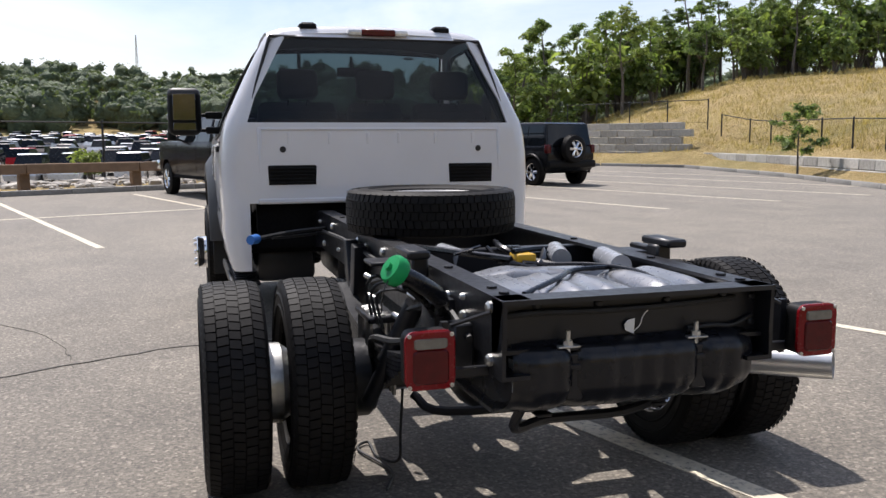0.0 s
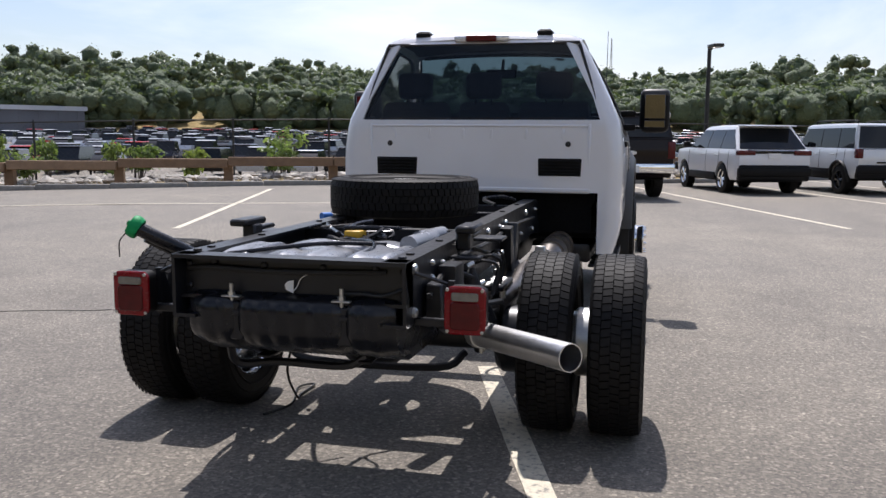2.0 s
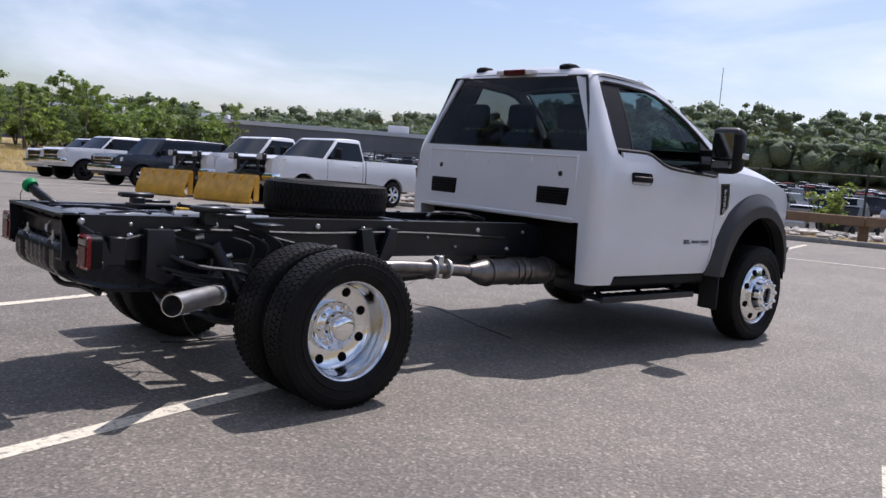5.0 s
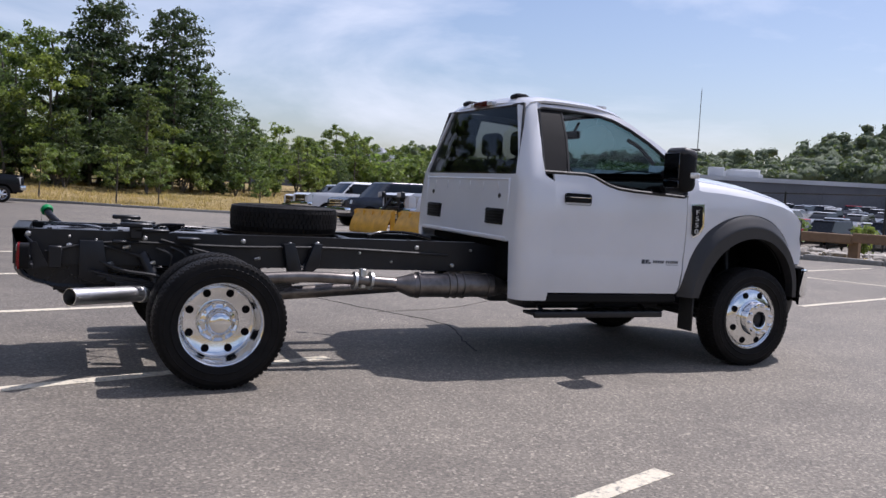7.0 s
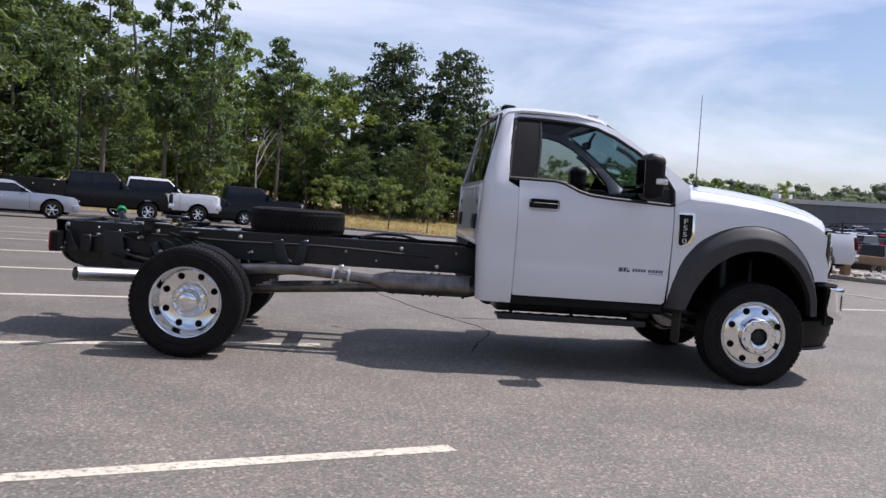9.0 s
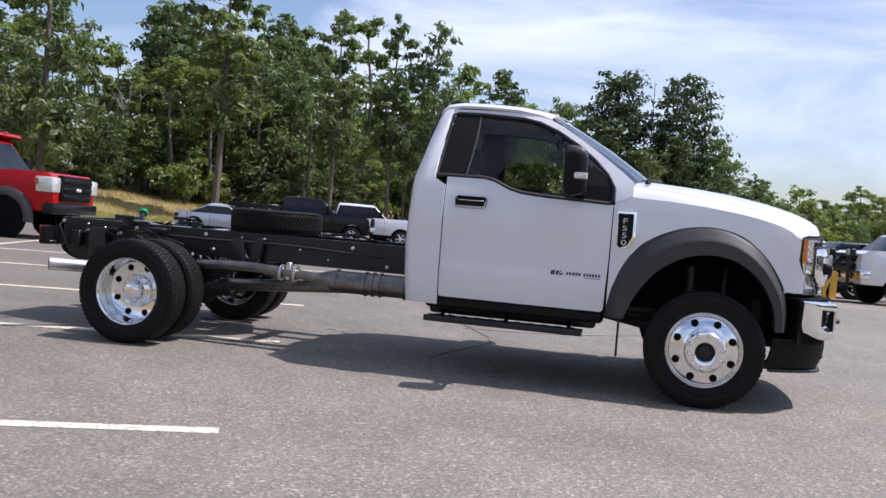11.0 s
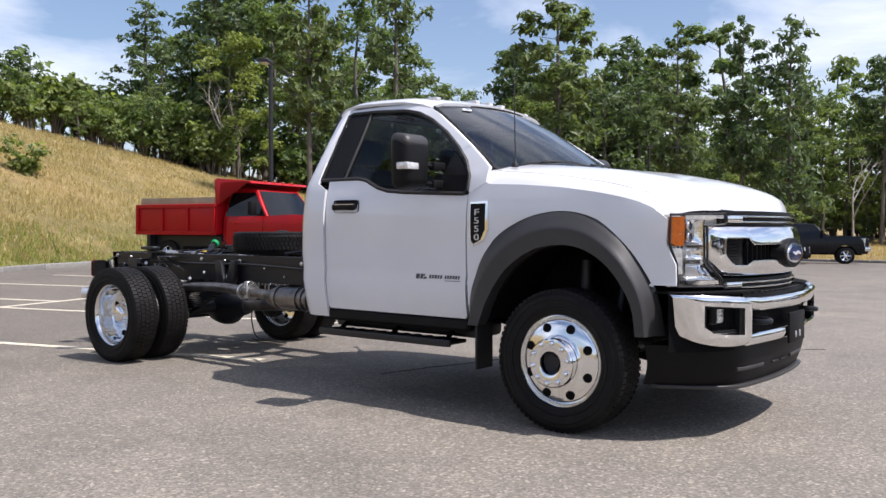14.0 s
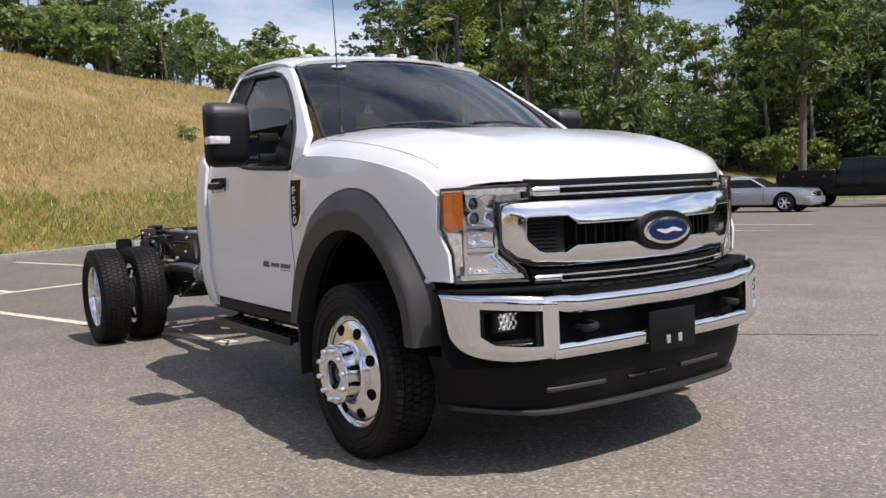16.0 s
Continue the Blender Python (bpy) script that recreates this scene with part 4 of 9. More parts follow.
for s in (-1, 1):
    sd = s
    bm = panel([(2.352, 1.992)] + OUTER + [(3.602, 1.375), (3.602, 1.46)] + APER[9:] + [(2.345, 1.95)], side_y, lin(2.4, 3.7, 9), [1.47, 1.6, 1.75, 1.9], 0.03, sd)
    part("pillar_frame", bm, M["white"], truck)
    door_o = [(2.397, 0.605), (2.407, 0.585), (3.575, 0.583), (3.592, 0.60), (3.603, 0.95), (3.606, 1.345)] + [(x, z - .012) for x, z in APER[6:0:-1]] + [(2.397, 1.463)]
    bm = panel(door_o, lambda x, z: side_y(x, z) + .002, lin(2.5, 3.5, 5), [.62, .66, .72, .78, .82, .86, .89, .92, 1.0, 1.1, 1.25, 1.36], 0.02, sd)
    door = part("door", bm, M["white"], truck, "white cab door")
    doors[s] = door
    # dark gap behind the door edges
    bm = panel([(2.388, .575), (3.60, .575), (3.61, 1.36), (2.388, 1.47)], lambda x, z: side_y(x, z) - .022, lin(2.5, 3.5, 4), [.66, .78, .92, 1.1, 1.25, 1.36], 0.004, sd)
    part("door_gap", bm, M["dark"], truck)
    bm = panel(APER, lambda x, z: side_y(x, z) - .018, lin(2.5, 3.5, 6), [1.4, 1.6, 1.75, 1.9], 0.003, sd)
    bmesh.ops.delete(bm, geom=[f for f in bm.faces if f.calc_center_median().x < 2.5 or abs(f.normal.y) < .3 or abs(f.calc_center_median().y) < side_y(f.calc_center_median().x, f.calc_center_median().z) - .0195], context="FACES")
    part("door_window", bm, M["pane"], door, "clear side window")
    bm = panel([(2.30, 1.474), (2.505, 1.474), (2.532, 1.60), (2.548, 1.75), (2.552, 1.958), (2.40, 1.960), (2.352, 1.948)], lambda x, z: side_y(x, z) - .004, (2.42,), [1.6, 1.75, 1.9], 0.012, sd)
    part("corner_trim", bm, M["trim"], truck, "gloss black cab corner trim")
    bm = bmesh.new()
    ap = APER + APER[:1]
    tube(bm, [V(x, s * (side_y(x, z) - .002), z) for x, z in ap], 0.014, 6)
    tube(bm, [V(x, s * (side_y(x, z) - .012), z) for x, z in ((2.528, 1.475), (2.545, 1.6), (2.562, 1.75), (2.566, 1.95))], 0.012, 6)
    part("window_seal", bm, M["rubber"], door)
    bm = panel([(3.36, 1.362), (3.598, 1.352), (3.598, 1.47), (3.52, 1.56), (3.44, 1.62)], lambda x, z: side_y(x, z) + .004, (), [1.47], 0.014, sd)
    part("mirror_base", bm, M["trim"], door)
    bm = bmesh.new()
    bx(bm, 2.478, 2.708, s * .985 - .006, s * .985 + .006, 1.245, 1.330, 0.02, seg=2)
    bx(bm, 2.50, 2.695, s * 1.012 - .012, s * 1.012 + .012, 1.262, 1.304, 0.012, seg=2)
    bx(bm, 2.48, 2.52, s * 1.004 - .02, s * 1.004 + .02, 1.262, 1.304, 0.01, seg=2)
    hd = part("door_handle", bm, M["trim"], door, "black door handle")
    bm = bmesh.new()
    bx(bm, 2.505, 2.69, s * 1.0245 - .002, s * 1.0245 + .002, 1.298, 1.303, 0.0012)
    part("handle_trim", bm, M["chrome"], hd)
    # towing mirror
    bm = bmesh.new()
    bx(bm, 3.262, 3.415, min(s * 1.090, s * 1.325), max(s * 1.090, s * 1.325), 1.375, 1.715, 0.055, seg=3)
    for v in bm.verts:
        if v.co.x > 3.34:
            v.co.z += (.012 if v.co.z < 1.5 else -.03)
    mr = part("mirror_housing", bm, M["trim"], truck, "large black towing mirror")
    bm = bmesh.new()
    bx(bm, 3.266, 3.412, min(s * 1.095, s * 1.322), max(s * 1.095, s * 1.322), 1.635, 1.718, 0.04, seg=3)
    for v in bm.verts:
        v.co.z -= .03 * max(0, (v.co.x - 3.34) / .09)
    part("mirror_cap", bm, M["flare"], mr, "dark grey mirror cap")
    bm = bmesh.new()
    bx(bm, 3.262, 3.270, min(s * 1.130, s * 1.288), max(s * 1.130, s * 1.288), 1.485, 1.675, 0.003)
    bx(bm, 3.262, 3.270, min(s * 1.130, s * 1.288), max(s * 1.130, s * 1.288), 1.415, 1.470, 0.003)
    for v in bm.verts:
        v.co.x += (abs(v.co.y) - 1.208) * .10 - .012 - (v.co.z - 1.54) * .02
    part("mirror_glass", bm, M["mirror"], mr, "mirror glass")
    bm = bmesh.new()
    bx(bm, 3.335, 3.424, min(s * 1.222, s * 1.333), max(s * 1.222, s * 1.333), 1.492, 1.535, 0.008, seg=2)
    part("turn_signal", bm, M["clear"], mr, "clear mirror turn signal")
    bm = bmesh.new()
    for z in (1.415, 1.525):
        bx(bm, 3.36, 3.41, min(s * .94, s * 1.06), max(s * .94, s * 1.06), z - .026, z + .026, 0.01, seg=2)
        cyl(bm, (3.385, s * 1.05, z), (3.385, s * 1.12, z), 0.014, seg=10)
    part("mirror_arm", bm, M["trim"], mr)
    # rocker, cab step and underbody side
    bm = bmesh.new()
    bx(bm, 2.30, 3.60, min(s * .84, s * .955), max(s * .84, s * .955), 0.50, 0.585, 0.02)
    part("rocker", bm, M["trim"], truck)
    bm = bmesh.new()
    bx(bm, 2.30, 3.46, min(s * .78, s * .965), max(s * .78, s * .965), .408, .432, 0.009, seg=2)
    bx(bm, 2.30, 3.46, min(s * .945, s * .970), max(s * .945, s * .970), .395, .442, 0.008, seg=2)
    for k in range(11):
        bx(bm, 2.36 + .10 * k, 2.40 + .10 * k, min(s * .80, s * .93), max(s * .80, s * .93), .431, .438, 0.003)
    st = part("step", bm, M["frame"], truck, "black cab step bar")
    bm = bmesh.new()
    for x in (2.42, 2.9, 3.36):
        tube(bm, [(x, s * .60, .58), (x, s * .80, .47), (x, s * .90, .412)], .016, 6)
    split("step_bracket", bm, M["frame"], st)

# windscreen
def shield_pt(s, t):
    """s across, t from the base up."""
    xb, zb = 3.715 + .24 * (1 - s * s), 1.508 + .012 * (1 - s * s)
    xt, zt = 3.085 + .095 * (1 - s * s), 1.968 + .034 * (1 - s * s)
    y = s * (.835 + (.665 - .835) * t)
    return V(xb + (xt - xb) * t, y, zb + (zt - zb) * t + .022 * math.sin(math.pi * t))


bm = bmesh.new()
grid(bm, shield_pt, lin(-1, 1, 14), lin(0, 1, 6))
ws = part("windscreen", bm, M["shield"], truck, "green tinted windscreen with a round sticker")
bm = bmesh.new()
tube(bm, [shield_pt(s, t) for s, t in [(k, 0) for k in lin(-1, 1, 10)] + [(1, k) for k in lin(.12, .9, 5)] + [(k, 1) for k in lin(1, -1, 10)] + [(-1, k) for k in lin(.9, 0, 6)]], .010, 6)
part("seal", bm, M["rubber"], ws)
bm = bmesh.new()
grid(bm, lambda s, t: shield_pt(s, t) - V(.004, 0, .004), lin(-.96, .96, 12), [-.005, .06])
grid(bm, lambda s, t: shield_pt(s, t) - V(.004, 0, .004), lin(-.96, .96, 12), [.955, .995])
part("frit", bm, M["dark"], ws)
bm = bmesh.new()
grid(bm, lambda a, r: shield_pt(-.66 + .062 * r * math.cos(a), .90 + .022 * r * math.sin(a)) + V(.006, 0, .006), lin(0, TAU, 20), [0.001, 1])
part("sticker", bm, M["paper"], ws, "small white oval sticker")
bm = bmesh.new()
grid(bm, lambda a, r: shield_pt(-.66 + .036 * r * math.cos(a), .90 + .009 * r * math.sin(a)) + V(.008, 0, .008), lin(0, TAU, 16), [0.001, 1])
part("sticker_print", bm, M["blue"], ws)
for a, b in ((-.62, -.05), (-.02, .60)):
    bm = bmesh.new()
    p0, p1 = shield_pt(b, .02) + V(.03, 0, .012), shield_pt(a, .055) + V(.022, 0, .022)
    tube(bm, [p0, p0.lerp(p1, .5) + V(.012, 0, .02), p1], [.011, .008, .005], 6)
    q0, q1 = shield_pt(a - .20, .03) + V(.018, 0, .016), shield_pt(a + .22, .075) + V(.018, 0, .016)
    tube(bm, [q0, q1], .006, 5)
    part("wiper", bm, M["rubber"], truck, "black windscreen wiper")
bm = bmesh.new()
grid(bm, lambda s, t: V(3.72 + .245 * (1 - s * s) + .06 * t, s * .84, 1.500 + .012 * (1 - s * s) - .012 * t), lin(-1, 1, 12), [0, 1])
thick(bm, .01)
part("cowl", bm, M["trim"], truck)
bm = bmesh.new()
lathe(bm, [(.02, 0), (.02, .015), (.008, .03), (.004, .06), (.0022, .72), (.001, .725)], (3.83, -.79, 1.515), (-.015, -.01, 1), 8)
part("antenna", bm, M["rubber"], truck, "black whip antenna")

# bonnet and wing tops
HOOD_Z = [(3.60, 1.520), (3.75, 1.515), (4.00, 1.497), (4.30, 1.462), (4.62, 1.405), (4.80, 1.352), (4.90, 1.300), (4.955, 1.262)]


def front_x(y):
    return 5.205 - 0.272 * (abs(y) / .87) ** 2.1


def hood_pt(u, s):
    """u from cowl to nose, s across."""
    a = abs(s)
    yw = interp(u, [(0, .962), (.5, .975), (.85, .952), (1, .918)])
    y = s * yw
    xn = front_x(y) - .055
    x0 = 3.70 + .25 * max(0, 1 - (s / .86) ** 2)
    x = x0 + (xn - x0) * u
    zc = interp(u, [(0, 1.512), (.25, 1.492), (.5, 1.458), (.72, 1.414), (.86, 1.374), (.93, 1.344), (.97, 1.315), (.99, 1.28), (1, 1.240)])
    z = zc + .030 * (1 - a ** 1.5) * (1 - u ** 4)
    z += .016 * math.exp(-((a - .60) / .09) ** 2) * (1 - u ** 6)      # raised shoulders
    z -= interp(a, [(0, 0), (.78, 0), (.86, .012), (.92, .032), (.965, .066), (1, .115)]) * (1 - .35 * u)
    return V(x, y, z)


SS = [-1, -.985, -.965, -.94, -.92, -.89, -.86, -.82, -.78, -.70, -.62, -.54, -.45, -.3, -.15, 0]
SS = SS + [-k for k in SS[-2::-1]]
bm = bmesh.new()
grid(bm, hood_pt, [0, .06, .12, .2, .3, .4, .5, .6, .7, .78, .84, .88, .91, .935, .955, .97, .98, .99, .996, 1.0], SS)
thick(bm, 0.014)
part("bonnet", bm, M["white"], truck, "white bonnet")
bm = bmesh.new()
for s in (-1, 1):
    tube(bm, [hood_pt(u, s * interp(u, [(0, .86), (.1, .90), (.9, .93), (1, .955)])) + V(0, 0, .0005) for u in lin(0.0, .995, 18)], .0013, 4)
split("bonnet_gap", bm, M["dark"], truck)

# wings with the wheel openings cut out, and black flares
ARCH = [(3.735, .560), (3.79, .70), (3.87, .83), (3.97, .935), (4.12, 1.02), (4.29, 1.05), (4.45, 1.022), (4.59, .93), (4.68, .81), (4.725, .70), (4.74, .57)]
FLARE = [(3.600, .560), (3.635, .75), (3.70, .93), (3.79, 1.055), (3.91, 1.145), (4.08, 1.215), (4.28, 1.240), (4.46, 1.205), (4.58, 1.13), (4.68, 1.03), (4.75, .93), (4.80, .83), (4.83, .70), (4.838, .57)]


def wing_y(x, z):
    y = interp(z, BODY_Y[:9] + [(1.30, .988), (1.40, .968), (1.46, .955)])
    return y - 0.42 * max(0, x - 4.55) ** 1.75


for s in (-1, 1):
    top_line = []
    for u in lin(0, .97, 14):
        p = hood_pt(u, 1)
        top_line.append((p.x, p.z + .012))
    o = [(3.612, .60), (3.612, 1.35), (3.70, 1.42)] + top_line[1:] + [(4.875, 1.19), (4.868, 1.06), (4.915, .95), (4.915, .84), (4.78, .84)] + [(p.x, p.z) for p in curve_pts([(x, 0, z) for x, z in FLARE], 4)[44:11:-1]] + [(3.64, .60)]
    bm = panel(o, wing_y, lin(3.75, 4.8, 8), [.7, .8, .86, .92, 1.0, 1.1, 1.2, 1.25, 1.32, 1.38], 0.014, s)
    part("wing", bm, M["white"], truck, "white front wing")
    # flare: an arched lip standing proud of the wing
    bm = bmesh.new()
    fo = curve_pts([(x, 0, z) for x, z in FLARE], 6)
    fi = curve_pts([(x, 0, z) for x, z in ARCH], 6)

    def at(c, t):
        k = t * (len(c) - 1)
        i = min(int(k), len(c) - 2)
        return c[i].lerp(c[i + 1], k - i)

    def flare_pt(t, w):
        p, q = at(fo, t), at(fi, t)
        c = p.lerp(q, min(max(w, 0), 1))
        y = interp(w, [(0, wing_y(p.x, p.z) - .004), (.05, wing_y(p.x, p.z) + .006), (.42, 1.046), (.50, 1.054), (1.0, 1.052), (1.01, 1.04), (1.4, .93)])
        y -= 0.42 * max(0, c.x - 4.60) ** 1.7
        return V(c.x, s * y, c.z)
    grid(bm, flare_pt, lin(0, 1, 72), [0, .05, .2, .36, .42, .46, .50, .56, .78, .93, 1.0, 1.01, 1.4])
    thick(bm, .008)
    part("wheel_flare", bm, M["flare"], truck, "dark grey plastic wheel flare")
    # inner wheel house
    bm = bmesh.new()
    grid(bm, lambda t, w: V(at(fi, t).x, s * w, at(fi, t).z + (.0 if w > .9 else .03)), lin(0, 1, 20), [.45, .6, .75, .90, .96])
    thick(bm, .006)
    bx(bm, 3.74, 4.66, min(s * .44, s * .46), max(s * .44, s * .46), .60, 1.06)
    part("wheel_house", bm, M["dark"], truck, "dark wheel arch liner")
    bm = bmesh.new()
    bx(bm, 3.70, 3.716, min(s * .86, s * 1.03), max(s * .86, s * 1.03), .29, .60, .004)
    part("mud_flap", bm, M["rubber"], truck)
    # wing emblem
    em = [(3.640, 1.300), (3.770, 1.305), (3.775, 1.13), (3.735, 1.06), (3.668, 1.035), (3.650, 1.06)]
    bm = panel(em, lambda x, z: wing_y(x, z) + .012, (), [1.1, 1.2], 0.02, s)
    ev = part("wing_emblem", bm, M["chrome"], truck, "chrome wing vent with raised model lettering")
    bm = panel([(3.645, 1.290), (3.752, 1.290), (3.754, 1.135), (3.722, 1.072), (3.670, 1.048), (3.653, 1.068)], lambda x, z: wing_y(x, z) + .014, (), [1.1, 1.2], 0.004, s)
    part("emblem_face", bm, M["trim"], ev)
    for k, ch in enumerate("F550"):
        cu = bpy.data.curves.new("letter", "FONT")
        cu.body, cu.size, cu.extrude, cu.align_x, cu.align_y = ch, .070, .003, "CENTER", "CENTER"
        o_ = new("letter", cu)
        o_.data.materials.append(M["letter"])
        o_.parent = ev
        o_.matrix_local = Matrix.Translation((3.696, s * (wing_y(3.69, 1.2) + .018), 1.236 - .050 * k)) @ Matrix.Rotation(radians(90), 4, "X") @ (Matrix.Rotation(radians(180), 4, "Y") if s > 0 else Matrix.Identity(4)) @ Matrix.Diagonal((1.15, .78, 1, 1))
    # door decal: a slanted block, a row of bars and a fine line
    bm = bmesh.new()
    def mark(x0, x1, z0, z1, sl=.006):
        if s > 0:
            x0, x1 = 3.205 + 3.565 - x1, 3.205 + 3.565 - x0
        panel([(x0, z0), (x1, z0), (x1 + sl, z1), (x0 + sl, z1)], lambda x, z: side_y(x, z) + .0045, (), (), .002, s, bm)
    mark(3.205, 3.235, .820, .852), mark(3.242, 3.262, .820, .852), mark(3.268, 3.292, .820, .834), mark(3.268, 3.276, .836, .852)
    x_ = 3.315
    for k, w_ in enumerate((.018, .019, .021, .017, .018, 0, .017, .016, .018, .019, .017, .017)):
        if w_:
            mark(x_, x_ + w_ - .004, .825, .847, .004)
        x_ += (w_ or .012) + .003
    mark(3.44, 3.56, .812, .8155, 0)
    part("door_decal", bm, M["decal"], doors[s], "dark engine decal on the door")

# front: bands that follow the nose
def band(bm, y0, y1, z0, z1, off, t=.02, n=10, rake=0.0, taper=None, mi=0):
    b = bmesh.new()
    def fn(a, w):
        y = y0 + (y1 - y0) * a
        za, zb = (z0, z1) if taper is None else taper(y)
        return V(front_x(y) + off + rake * (w - .5), y, za + (zb - za) * w)
    grid(b, fn, lin(0, 1, n), [0, .15, .5, .85, 1])
    thick(b, t)
    edge = [e for e in b.edges if e.is_manifold and e.calc_face_angle(0) > 1.0]
    bmesh.ops.bevel(b, geom=edge, offset=min(.006, t * .35), segments=2, affect="EDGES", profile=.5)
    for f in b.faces:
        f.material_index = mi
    me = bpy.data.meshes.new("tmp")
    b.to_mesh(me)
    b.free()
    bm.from_mesh(me)
    bpy.data.meshes.remove(me)
    return bm


def sweep(bm, rows, closed=False, mi=0, seg=14, power=.55):
    """A rounded bar along rows of (middle, half-width vector, depth)."""
    rings = []
    for c, w, d in rows:
        r = []
        for k in range(seg):
            a = TAU * k / seg
            ca, sa = math.cos(a), math.sin(a)
            ca, sa = math.copysign(abs(ca) ** power, ca), math.copysign(abs(sa) ** power, sa)
            r.append(bm.verts.new(c + V(d * ca, 0, 0) + w * sa))
        rings.append(r)
    for a, b in zip(rings, rings[1:] + (rings[:1] if closed else [])):
        bridge(bm, a, b, mi)
    if not closed:
        cap(bm, rings[0][::-1], mi), cap(bm, rings[-1], mi)
    return bm


def nose_bar(y0, y1, z, h, off, d, n=20, fx=front_x):
    """A smooth bar across the nose; z and h may follow y."""
    zf, hf = (z if callable(z) else (lambda y: z)), (h if callable(h) else (lambda y: h))
    return sweep(bmesh.new(), [(V(fx(y) + off, y, zf(y)), V(0, 0, hf(y)), d) for y in lin(y0, y1, n)])


bm = bmesh.new()
band(bm, -.64, .64, .75, 1.250, -.075, .03, 12)
grille = part("grille", bm, M["dark"], truck, "chrome barred grille with a blue oval badge")
bm = bmesh.new()
band(bm, -.615, .615, 1.165, 1.240, -.030, .03, 12)
band(bm, -.60, .60, .752, .868, -.030, .03, 12)
split("grille_surround", bm, M["trim"], grille)
for z in (1.208, 1.178, .845, .818):
    part("grille_strip", nose_bar(-.585, .585, z, .0055, -.018, .010), M["chrome"], grille)
for s in (-1, 1):
    for z in (1.193, .831):
        part("grille_strip", nose_bar(min(s * .60, s * .49), max(s * .60, s * .49), z, .017, -.014, .010, 4), M["chrome"], grille)
# one pressed frame between an outer and an inner outline, its lower corners cut at a slant
OUTER = [(0, 1.155), (.430, 1.155), (.475, 1.155), (.60, 1.155), (.690, 1.152), (.712, 1.142), (.722, 1.110), (.722, .998), (.716, .972), (.668, .916), (.622, .886), (.500, .880), (.440, .880), (0, .880)]
INNER = [(0, 1.050), (.430, 1.050), (.478, 1.088), (.60, 1.088), (.632, 1.088), (.638, 1.083), (.640, 1.070), (.640, 1.010), (.636, .996), (.600, .956), (.575, .944), (.488, .942), (.440, .968), (0, .968)]
half = []
for k in range(len(OUTER) - 1):
    n = max(1, round(abs(OUTER[k + 1][0] - OUTER[k][0]) / .07))
    for j in range(n):
        half.append([tuple(p[k][i] + (p[k + 1][i] - p[k][i]) * j / n for i in (0, 1)) for p in (OUTER, INNER)])
half.append([OUTER[-1], INNER[-1]])
loop = half + [[(-y, z) for y, z in h] for h in half[-2:0:-1]]
bm = bmesh.new()
rings = []
for (y0, z0), (y1, z1) in loop:
    r = []
    for f, off in ((0, -.050), (0, -.014), (.03, -.004), (.09, .003), (.5, .014), (.90, .025), (.97, .024), (1, .017), (1, -.050)):
        y, z = y0 + (y1 - y0) * f, z0 + (z1 - z0) * f
        r.append(bm.verts.new((front_x(y) + off, y, z)))
    rings.append(r)
for p, q in zip(rings, rings[1:] + rings[:1]):
    bridge(bm, p, q)
part("grille_bar", bm, M["chrome"], grille, "thick chrome grille frame bar")
bm = bmesh.new()
for s in (-1, 1):
    for k in range(9):
        band(bm, min(s * .680, s * .47), max(s * .680, s * .47), .948 + .0165 * k, .957 + .0165 * k, -.022, .016, 4)
for k in range(-9, 10):
    y = k * .045
    bx(bm, front_x(y) - .05, front_x(y) - .030, y - .004, y + .004, .93, 1.062)
part("grille_louvre", bm, M["trim"], grille)
bm = bmesh.new()
def disc(bm, w, h, x0, x1, zc, mi=0, n=40, ch=.006):
    rings = []
    for k, (f, x) in enumerate(((1.0, x0), (1.0, x1 - ch), (1 - ch / w, x1), (.001, x1 + .004))):
        rings.append([bm.verts.new((x, w * f * math.cos(TAU * i / n), zc + h * f * math.sin(TAU * i / n))) for i in range(n)])
    for a, b in zip(rings, rings[1:]):
        bridge(bm, a, b, mi)
disc(bm, .172, .086, 5.17, 5.256, 1.002)
lg = part("badge", bm, M["trim"], grille, "dark rimmed oval badge")
bm = bmesh.new()
disc(bm, .146, .060, 5.24, 5.264, 1.002)
part("badge_ring", bm, M["chrome"], lg)
bm = bmesh.new()
disc(bm, .122, .046, 5.25, 5.267, 1.002, ch=.003)
part("badge_face", bm, M["badgeblue"], lg, "blue oval badge face")
bm = bmesh.new()
grid(bm, lambda a, w: V(5.2725, a * .080, 1.002 + .004 * math.sin(5 * a) + (w - .5) * .018 * (1.02 - a * a) ** .5), lin(-1, 1, 16), [0, 1])
thick(bm, .003)
part("badge_mark", bm, M["letter"], lg)

# headlights
def nose(outline, off, t=.012, cuts=(), s=1, bulge=0.0):
    """A sheet over an outline in y and z that follows the nose."""
    b = bmesh.new()
    b.faces.new([b.verts.new((0, y, z)) for y, z in outline])
    for y in cuts:
        bmesh.ops.bisect_plane(b, geom=b.verts[:] + b.edges[:] + b.faces[:], plane_co=(0, y, 0), plane_no=(0, 1, 0))
    bmesh.ops.triangulate(b, faces=[f for f in b.faces if len(f.verts) > 4])
    rim = [e for e in b.edges if len(e.link_faces) == 1]
    back = {}
    for v in list(b.verts):
        v.co = V(front_x(v.co.y) + off, s * v.co.y, v.co.z)
        if t:
            back[v] = b.verts.new(v.co - V(t, 0, 0))
    if t:
        for f in list(b.faces):
            b.faces.new([back[v] for v in f.verts][::-1])
        for e in rim:
            p, q = e.verts
            b.faces.new((p, q, back[q], back[p]))
    return b


